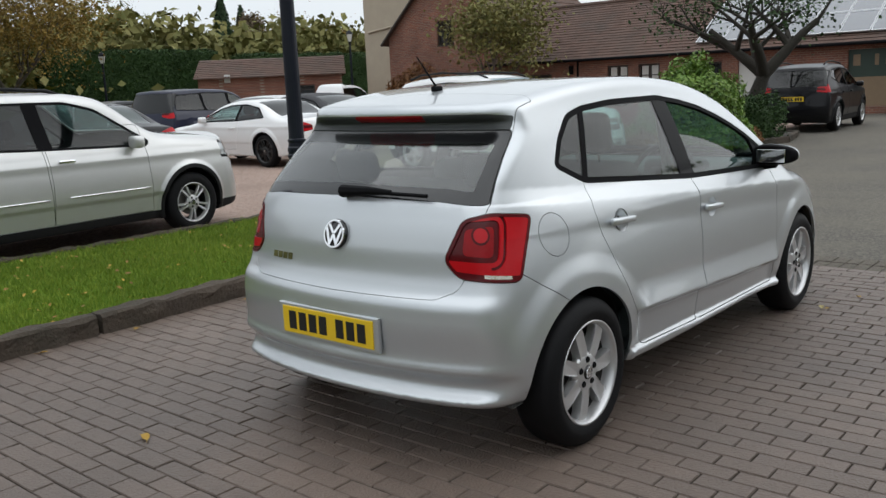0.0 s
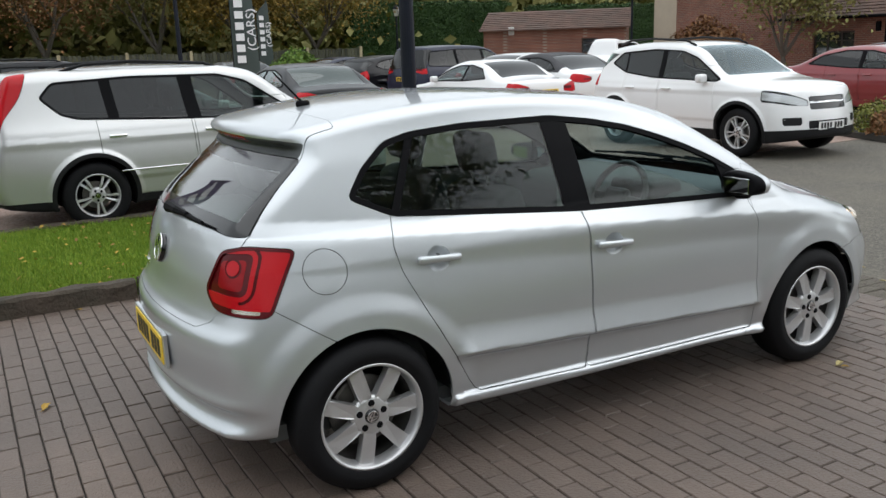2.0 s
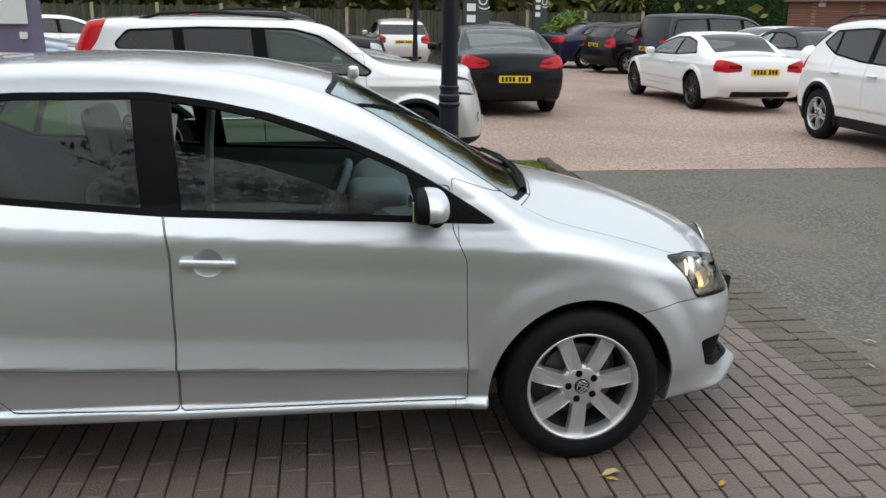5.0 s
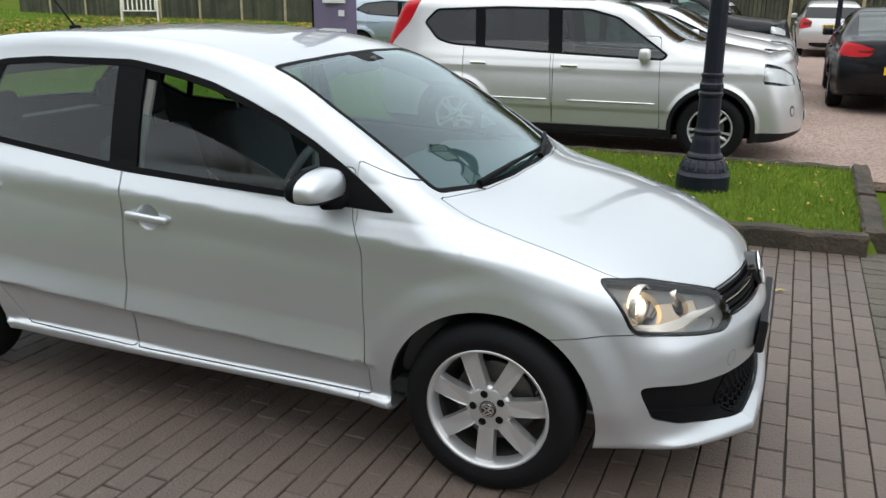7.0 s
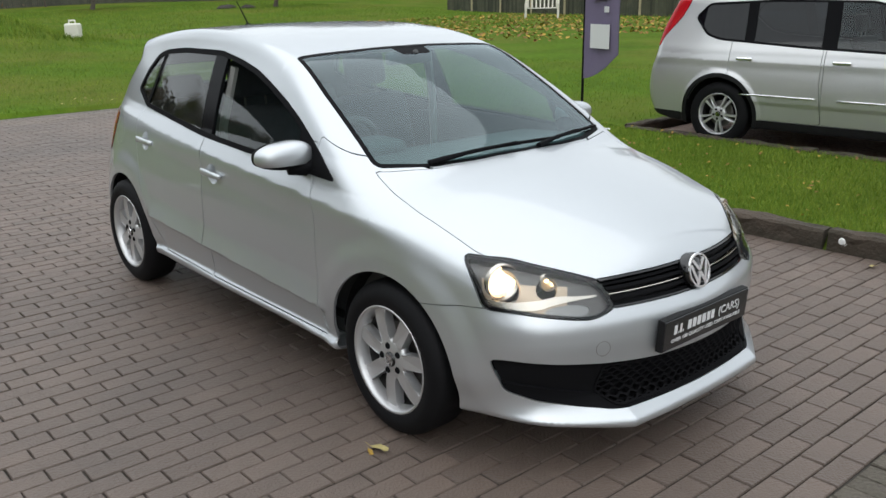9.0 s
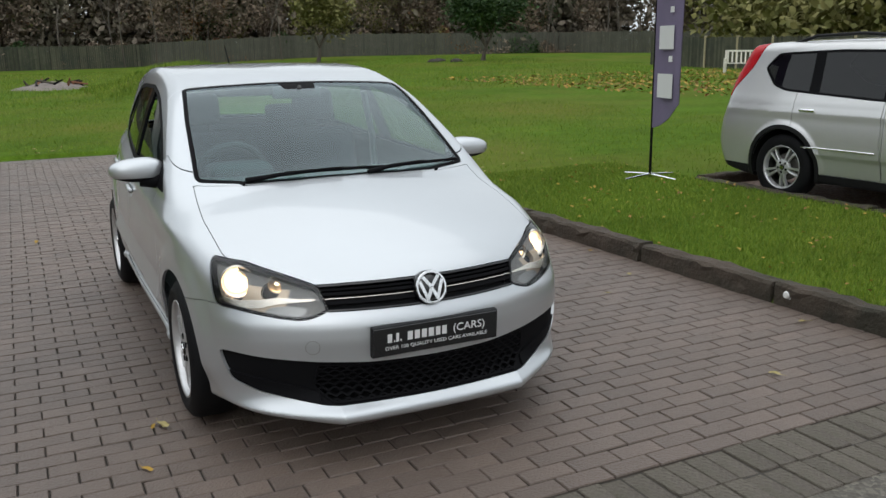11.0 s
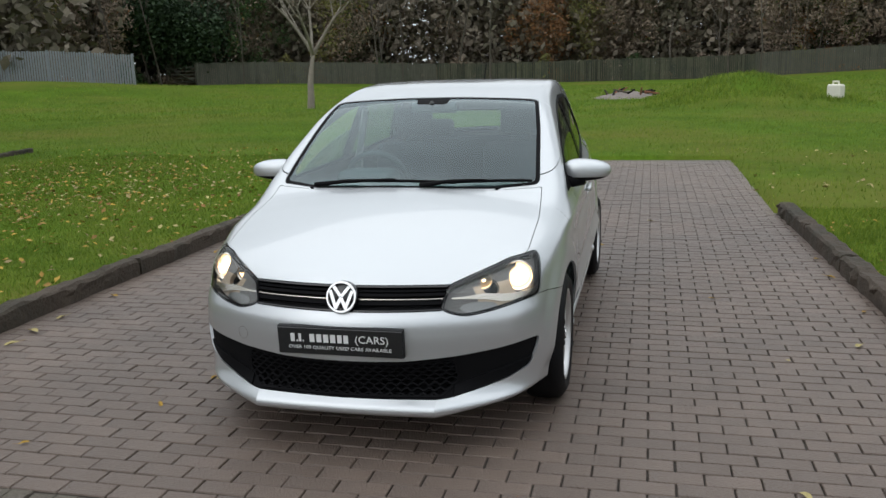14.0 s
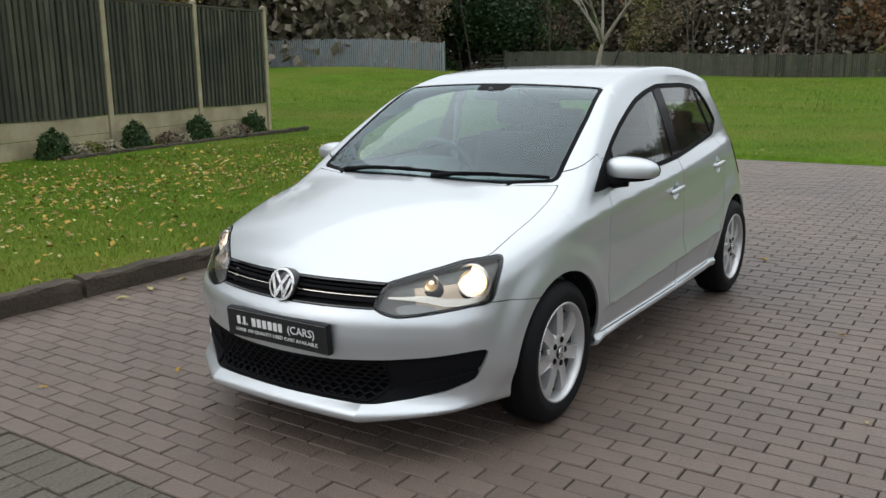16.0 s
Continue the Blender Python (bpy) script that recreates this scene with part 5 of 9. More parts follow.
        x += abs(wd) + 0.003
    text_mesh("plate_word", "(CARS)", 0.044, letter_white, fm @ Matrix.Translation((0.135, 0.014, 0.0005)), fp, width=0.135)
    text_mesh("plate_line", "OVER 100 QUALITY USED CARS AVAILABLE", 0.02, letter_white, fm @ Matrix.Translation((0, -0.026, 0.0005)), fp, width=0.43)
    # badges
    fbm = Matrix.Translation((2.002, 0, 0.650)) @ Matrix.Rotation(math.pi / 2, 4, "Z") @ Matrix.Rotation(math.pi / 2, 4, "X") @ Matrix.Rotation(radians(-16), 4, "X")
    bm = bmesh.new()
    lathe(bm, [(0, 0.004), (0.060, 0.0), (0.066, -0.012), (0.066, -0.04)], 40)
    lift(bm, fbm)
    part("badge_base", bm, gloss_black, car, smooth=True)
    emblem(car, fbm @ Matrix.Translation((0, 0, 0.004)), 0.064, chrome)
    rbm = Matrix.Translation((-1.792, 0, 0.882)) @ Matrix.Rotation(-math.pi / 2, 4, "Z") @ Matrix.Rotation(math.pi / 2, 4, "X") @ Matrix.Rotation(radians(-15), 4, "X")
    bm = bmesh.new()
    lathe(bm, [(0, 0.004), (0.054, 0.0), (0.060, -0.006), (0.060, -0.02)], 40)
    lift(bm, rbm)
    part("badge_base", bm, gloss_black, car, smooth=True)
    emblem(car, rbm @ Matrix.Translation((0, 0, 0.004)), 0.058, chrome)
    for i in range(4):
        bm = bmesh.new()
        y = 0.40 - i * 0.037
        prism(bm, [(-0.014, -0.014), (0.014, -0.014), (0.014, 0.014), (-0.014, 0.014)], -0.004, 0.002)
        lift(bm, Matrix.Translation((-1.803 + 0.20 * y * y + 0.002, y, 0.765)) @ Matrix.Rotation(-math.pi / 2, 4, "Z") @ Matrix.Rotation(math.pi / 2, 4, "X") @ Matrix.Rotation(radians(-11), 4, "X"))
        part("name_bar", bm, chrome, car)
    # towing-eye cover
    bm = bmesh.new()
    lathe(bm, [(0.0255, 0.0), (0.0262, 0.0006), (0.027, 0.0)], 24, Matrix.Translation((1.956, -0.462, 0.468)) @ Matrix.Rotation(-0.38, 4, "Z") @ Matrix.Rotation(math.pi / 2, 4, "Y"))
    part("tow_cover", bm, steel, car)
    # mirrors
    for s in (-1, 1):
        mr = new("door_mirror")
        mr.parent = car
        bm = bmesh.new()
        bmesh.ops.create_uvsphere(bm, u_segments=32, v_segments=20, radius=1.0)
        for v in bm.verts:
            x, y, z = v.co
            k = 0.72
            x, y, z = (math.copysign(abs(c) ** k, c) for c in (x, y, z))
            x = x * 0.062 - 0.02 if x < 0 else x * 0.075 - 0.02
            x = max(x, -0.062)
            yy = y * 0.124
            z = z * 0.82 if z < 0 else z
            v.co = (x + 0.035 * (y < 0) * 0 - 0.05 * (yy * 1.0), yy, z * (0.068 - 0.020 * ((y + 1) / 2) ** 1.6) + 0.004 * (y + 1) / 2)
        bmesh.ops.scale(bm, vec=(1, s, 1), verts=bm.verts)
        bmesh.ops.translate(bm, vec=(0.665, s * 0.866, 0.992), verts=bm.verts)
        lowb = bm.copy()
        bmesh.ops.bisect_plane(bm, geom=bm.verts[:] + bm.edges[:] + bm.faces[:], plane_co=(0, 0, 0.968), plane_no=(0, 0, 1), clear_inner=True)
        bmesh.ops.bisect_plane(lowb, geom=lowb.verts[:] + lowb.edges[:] + lowb.faces[:], plane_co=(0, 0, 0.968), plane_no=(0, 0, 1), clear_outer=True)
        rearb = bm.copy()
        bmesh.ops.bisect_plane(bm, geom=bm.verts[:] + bm.edges[:] + bm.faces[:], plane_co=(0.640, 0, 0), plane_no=(1, 0, 0), clear_inner=True)
        bmesh.ops.bisect_plane(rearb, geom=rearb.verts[:] + rearb.edges[:] + rearb.faces[:], plane_co=(0.640, 0, 0), plane_no=(1, 0, 0), clear_outer=True)
        part("mirror_cap", bm, silver, mr, smooth=True)
        part("mirror_housing", rearb, black_trim, mr, smooth=True)
        part("mirror_base", lowb, black_trim, mr, smooth=True)
        bm = bmesh.new()
        tube(bm, [(0.70, s * 0.74, 0.950), (0.69, s * 0.79, 0.948), (0.675, s * 0.86, 0.950)], [0.042, 0.036, 0.026], 10)
        part("mirror_arm", bm, black_trim, mr, smooth=True)
        bm = bmesh.new()
        box(bm, (0.590, s * 0.785, 0.962), (0.596, s * 0.935, 1.030), 0.001)
        part("mirror_glass", bm, chrome, mr)
    # aerial
    ae = new("roof_aerial")
    ae.parent = car
    bm = bmesh.new()
    box(bm, (-0.032, -0.013, 0), (0.030, 0.013, 0.028), 0.010, Matrix.Translation((-1.13, 0, 1.412)), 2)
    part("aerial_base", bm, black_trim, ae, smooth=True)
    bm = bmesh.new()
    tube(bm, [(-1.13, 0, 1.430), (-1.255, 0, 1.565)], [0.005, 0.0032], 8)
    part("aerial_rod", bm, black_trim, ae)
    # wipers, lying along the foot of the windscreen
    fz = curve([0.85, 1.06, 1.10, 1.15, 1.20], [1.125, 1.0, 0.982, 0.966, 0.955])
    for y0, y1, back in ((-0.46, 0.27, 0.030), (0.10, 0.63, 0.026)):
        wp = new("windscreen_wiper")
        wp.parent = car

        def on_screen(k, d, b):
            y = y0 + (y1 - y0) * k
            x = 1.135 - 0.30 * y * y - b
            return (x, y, float(fz(x)) - 0.15 * y * y + d)
        bm = bmesh.new()
        tube(bm, [on_screen(0.0, 0.006, 0.005), on_screen(0.25, 0.024, 0.012), on_screen(0.6, 0.028, back * 0.7)], [0.013, 0.009, 0.006], 8)
        part("wiper_arm", bm, black_trim, wp)
        bm = bmesh.new()
        tube(bm, [on_screen(0.08, 0.014, 0.012), on_screen(0.4, 0.017, back), on_screen(0.7, 0.017, back), on_screen(1.0, 0.013, back * 0.8)], 0.0075, 6)
        part("wiper_blade", bm, black_trim, wp)
    wp = new("rear_wiper")
    wp.parent = car
    bm = bmesh.new()
    tube(bm, [(-1.735, 0.0, 1.045), (-1.738, -0.15, 1.052), (-1.722, -0.25, 1.048)], [0.026, 0.017, 0.010], 8)
    part("wiper_arm", bm, black_trim, wp)
    bm = bmesh.new()
    tube(bm, [(-1.73, -0.12, 1.046), (-1.708, -0.42, 1.040)], 0.008, 6)
    part("wiper_blade", bm, black_trim, wp)
    # cowl below the windscreen
    bm = bmesh.new()
    for i in range(24):
        y0, y1 = -0.64 + i * 1.28 / 24, -0.64 + (i + 1) * 1.28 / 24
        q = []
        for y in (y0, y1):
            q += [bm.verts.new((1.165 - 0.36 * y * y, y, 0.942 - 0.12 * y * y)), bm.verts.new((1.09 - 0.36 * y * y, y, 0.962 - 0.12 * y * y))]
        bm.faces.new((q[0], q[1], q[3], q[2]))
    part("cowl", bm, plastic, car)
    # wheels
    for x in (-1.235, 1.235):
        for s in (-1, 1):
            wheel(car, Matrix.Translation((x, s * 0.732, 0.299)) @ Matrix.Rotation(-s * math.pi / 2, 4, "X") @ Matrix.Rotation(-1.05 if x < 0 else 1.735, 4, "Z"), R=0.300, rim=0.207)
    # cabin
    bm = bmesh.new()
    box(bm, (-1.6, -0.70, 0.24), (1.0, 0.70, 0.30))
    part("cabin_floor", bm, interior, car)
    bm = bmesh.new()
    box(bm, (0.45, -0.70, 0.30), (1.05, 0.70, 0.93), 0.08, seg=3)
    for v in bm.verts:
        if v.co.z > 0.8:
            v.co.z -= 0.05 * max(0, (0.7 - v.co.x)) * 3 - 0.02
    part("dashboard", bm, interior, car, smooth=True)
    bm = bmesh.new()
    box(bm, (0.40, -0.52, 0.88), (0.62, -0.20, 0.985), 0.04, seg=3)
    part("instrument_hood", bm, interior, car, smooth=True)
    sw = new("steering_wheel")
    sw.parent = car
    ms = Matrix.Translation((0.33, -0.36, 0.90)) @ Matrix.Rotation(radians(-66), 4, "Y")
    bm = bmesh.new()
    n = 36
    pts = [(0.18 * math.cos(2 * math.pi * i / n), 0.18 * math.sin(2 * math.pi * i / n), 0) for i in range(n + 1)]
    tube(bm, pts, 0.016, 8, cap=False)
    lift(bm, ms)
    part("wheel_rim", bm, interior, sw, smooth=True)
    bm = bmesh.new()
    box(bm, (-0.07, -0.075, -0.02), (0.05, 0.075, 0.03), 0.02, seg=2)
    box(bm, (-0.02, -0.17, -0.01), (0.02, 0.17, 0.01), 0.006)
    box(bm, (-0.17, -0.02, -0.01), (0.0, 0.02, 0.01), 0.006)
    lift(bm, ms)
    part("wheel_boss", bm, interior, sw, smooth=False)
    for y in (-0.36, 0.36):
        seat(car, Matrix.Translation((-0.05, y, 0.36)), fabric)
    bench = new("rear_bench")
    bench.parent = car
    bm = bmesh.new()
    box(bm, (-1.05, -0.62, 0.36), (-0.55, 0.62, 0.55), 0.05, seg=3)
    part("cushion", bm, fabric, bench, smooth=True)
    bm = bmesh.new()
    box(bm, (-0.08, -0.62, 0.0), (0.08, 0.62, 0.56), 0.05, pose(-1.05, 0, 0.50, 0, -20, 0), 3)
    part("backrest", bm, fabric, bench, smooth=True)
    for y in (-0.38, 0.38):
        bm = bmesh.new()
        box(bm, (-0.04, -0.12, 0.0), (0.04, 0.12, 0.14), 0.035, pose(-1.255, y, 1.02, 0, -14, 0), 3)
        part("headrest", bm, fabric, bench, smooth=True)
    bm = bmesh.new()
    box(bm, (-1.60, -0.53, 0.965), (-1.27, 0.53, 0.985), 0.006)
    part("parcel_shelf", bm, interior, car)
    bm = bmesh.new()
    box(bm, (0.36, -0.13, 1.285), (0.40, 0.13, 1.345), 0.015, seg=2)
    tube(bm, [(0.40, 0, 1.33), (0.44, 0, 1.345)], 0.012, 6)
    part("rear_view_mirror", bm, interior, car, smooth=True)
    for s in (-1, 1):
        bm = bmesh.new()
        tube(bm, [(-0.20, s * 0.60, 1.28), (-0.24, s * 0.665, 1.0), (-0.26, s * 0.69, 0.6)], 0.022, 6)
        part("seat_belt_pillar", bm, headlining, car)
    tagged(car, "silver five-door hatchback with lit headlamps on block paving", "car")
    return car


hatchback()

# ---------- lamp posts, flags ----------
post_m = material("navy_painted_iron", (0.008, 0.010, 0.018), rough=0.4, coat=0.12, spec=0.25, var=0.2, scale=8, bump=0.1, bump_scale=60)
flag_purple = material("purple_banner_cloth", (0.17, 0.14, 0.225), rough=0.85, var=0.12, scale=3, bump=0.15, bump_scale=30)
flag_green = material("dark_green_banner_cloth", (0.045, 0.06, 0.055), rough=0.85, var=0.15, scale=3)
lantern_glass = material("frosted_lantern_glass", (0.55, 0.55, 0.51), rough=0.3, coat=0.5)


def lamp_post(x, y, z, h=4.3, k=1.0, label="navy cast-iron lamp post with a fluted base on the grass"):
    t = tagged(new("street_lamp"), label, "lamp post", "lamp posts")
    t.matrix_basis = pose(x, y, z)
    bm = bmesh.new()
    r = [(0.0, -0.05), (0.212, -0.05), (0.212, 0.12), (0.200, 0.135), (0.190, 0.15), (0.182, 0.19), (0.165, 0.225), (0.140, 0.25), (0.146, 0.265), (0.140, 0.28), (0.120, 0.30), (0.107, 0.40), (0.099, 0.44), (0.106, 0.455), (0.108, 0.47), (0.095, 0.485), (0.091, 0.50)]
    lathe(bm, [(a * k, b) for a, b in r], 28)
    part("lamp_base", bm, post_m, t, smooth=False)
    bm = bmesh.new()
    for i in range(14):
        a = 2 * math.pi * i / 14
        tube(bm, [(0.184 * k * math.cos(a), 0.184 * k * math.sin(a), 0.16), (0.150 * k * math.cos(a), 0.150 * k * math.sin(a), 0.24)], [0.018, 0.012], 6)
    part("fluting", bm, post_m, t)
    bm = bmesh.new()
    r = [(0.090, 0.49), (0.086, 0.74), (0.095, 0.75), (0.097, 0.77), (0.086, 0.785), (0.093, 0.81), (0.093, 0.84), (0.083, 0.855), (0.080, 0.89), (0.088, 0.90), (0.088, 0.92), (0.075, 0.93), (0.058, h - 0.6)]
    lathe(bm, [(a * k, b) for a, b in r], 20)
    part("lamp_shaft", bm, post_m, t, smooth=False)
    lantern(t, h - 0.6, post_m)
    return t


def lantern(t, z, mat):
    bm = bmesh.new()
    lathe(bm, [(0.04, z), (0.07, z + 0.03), (0.10, z + 0.05), (0.10, z + 0.07), (0.0, z + 0.07)], 4)
    for i in range(4):
        a = math.pi / 2 * i
        tube(bm, [(0.10 * math.cos(a), 0.10 * math.sin(a), z + 0.06), (0.19 * math.cos(a), 0.19 * math.sin(a), z + 0.40)], 0.009, 5)
    lathe(bm, [(0.20, z + 0.40), (0.21, z + 0.42), (0.10, z + 0.54), (0.03, z + 0.57), (0.025, z + 0.64), (0.0, z + 0.65)], 4)
    part("lantern_frame", bm, mat, t)
    bm = bmesh.new()
    lathe(bm, [(0.095, z + 0.07), (0.185, z + 0.40)], 4)
    part("lantern_pane", bm, lantern_glass, t)


lamp_post(1.43, 3.98, 0.085)
lamp_post(2.78, 19.3, 0.0, 4.6, 0.8, "navy iron lamp post in the car park")


def banner_flag(x, y, z, h, w, turn, cloth, label, letters, full=True, pole_lean=0.0, start=0.55):
    """A feather flag: bowed pole, curved cloth, pale letters down the cloth, crossed feet."""
    t = tagged(new("feather_flag"), label, "flag")
    t.matrix_basis = pose(x, y, z, 0, 0, turn)
    n = 22
    P = []
    for i in range(n + 1):
        u = i / n
        bow = step(0.80, 1.0, u) ** 1.3 * w * 0.8
        P.append((bow, 0, 0.05 + (h - 0.05) * (u - 0.03 * step(0.85, 1.0, u))))
    bm = bmesh.new()
    tube(bm, P, [0.016 - 0.009 * i / n for i in range(n + 1)], 8)
    part("flag_pole", bm, black_trim, t)
    bm = bmesh.new()
    for a in (20, 110, 200, 290):
        d = (math.cos(radians(a)), math.sin(radians(a)))
        tube(bm, [(0, 0, 0.035), (0.38 * d[0], 0.38 * d[1], 0.012)], [0.012, 0.010], 6)
    part("flag_foot", bm, chrome, t)
    # cloth
    V, F = [], []
    m = 10
    for i in range(n + 1):
        u = i / n
        zz = start + (h - 0.02 - start) * u
        k = (zz - 0.05) / (h - 0.05)
        bow = float(step(0.80, 1.0, k)) ** 1.3 * w * 0.8
        right = w * (1 - 0.15 * u) * (1 if u < 0.9 else math.sqrt(max(0.0, 1 - ((u - 0.9) / 0.1) ** 2)) * 0.2 + 0.8)
        for j in range(m + 1):
            v = j / m
            xx = bow + (right - bow) * v
            low = 0.30 * w * (v ** 1.5) * (1 - u) ** 3 * 1.6
            V.append((xx, 0.03 * math.sin(5 * v + 3 * u) * v + 0.004, zz + low))
    for i in range(n):
        for j in range(m):
            a = i * (m + 1) + j
            F.append((a, a + 1, a + m + 2, a + m + 1))
    V2 = [(a, b - 0.008, c) for a, b, c in V]
    k = len(V)
    F2 = [tuple(k + q for q in f[::-1]) for f in F]
    mesh_ob("flag_cloth", V + V2, F + F2, cloth, t, smooth=True)
    for s in (1, -1):
        for (z0, hh, off, word) in letters:
            mm = Matrix.Translation((w * (0.52 if s < 0 else 0.52) + off, -0.040 if s < 0 else 0.045, z0)) @ (Matrix.Rotation(math.pi, 4, "Z") if s > 0 else Matrix()) @ Matrix.Rotation(math.pi / 2, 4, "X") @ Matrix.Rotation(-s * math.pi / 2 if s > 0 else math.pi / 2, 4, "Z")
            if word:
                text_mesh("flag_word", word, hh, letter_white, mm, t, depth=0.002)
            else:
                bm = bmesh.new()
                b, c = hh * 0.30, hh * 0.38
                prism(bm, [(-b, -c), (b, -c), (b, c), (-b, c)], 0.0, 0.003)
                lift(bm, mm)
                part("letter_bar", bm, letter_white, t)
    return t


banner_flag(-2.75, 4.98, 0.08, 3.4, 0.62, -12, flag_purple, "purple feather flag with pale lettering on crossed feet", [(1.02, 0.42, 0, ""), (1.30, 0.10, 0.1, ""), (1.52, 0.40, 0, ""), (1.80, 0.10, 0.1, ""), (2.05, 0.40, 0, ""), (2.4, 0.40, 0, ""), (2.75, 0.36, 0, "")])
for (x, y, h, tn) in ((3.84, 18.25, 3.6, 8), (9.21, 33.0, 3.9, 15)):
    banner_flag(x, y, 0.0, h, 0.72, tn, flag_green, "dark green feather flag with pale lettering", [(h * 0.62, 0.34, 0.16, "(CARS)")] + [(h * (0.42 + 0.075 * i), 0.30, -0.16, "") for i in range(6)])

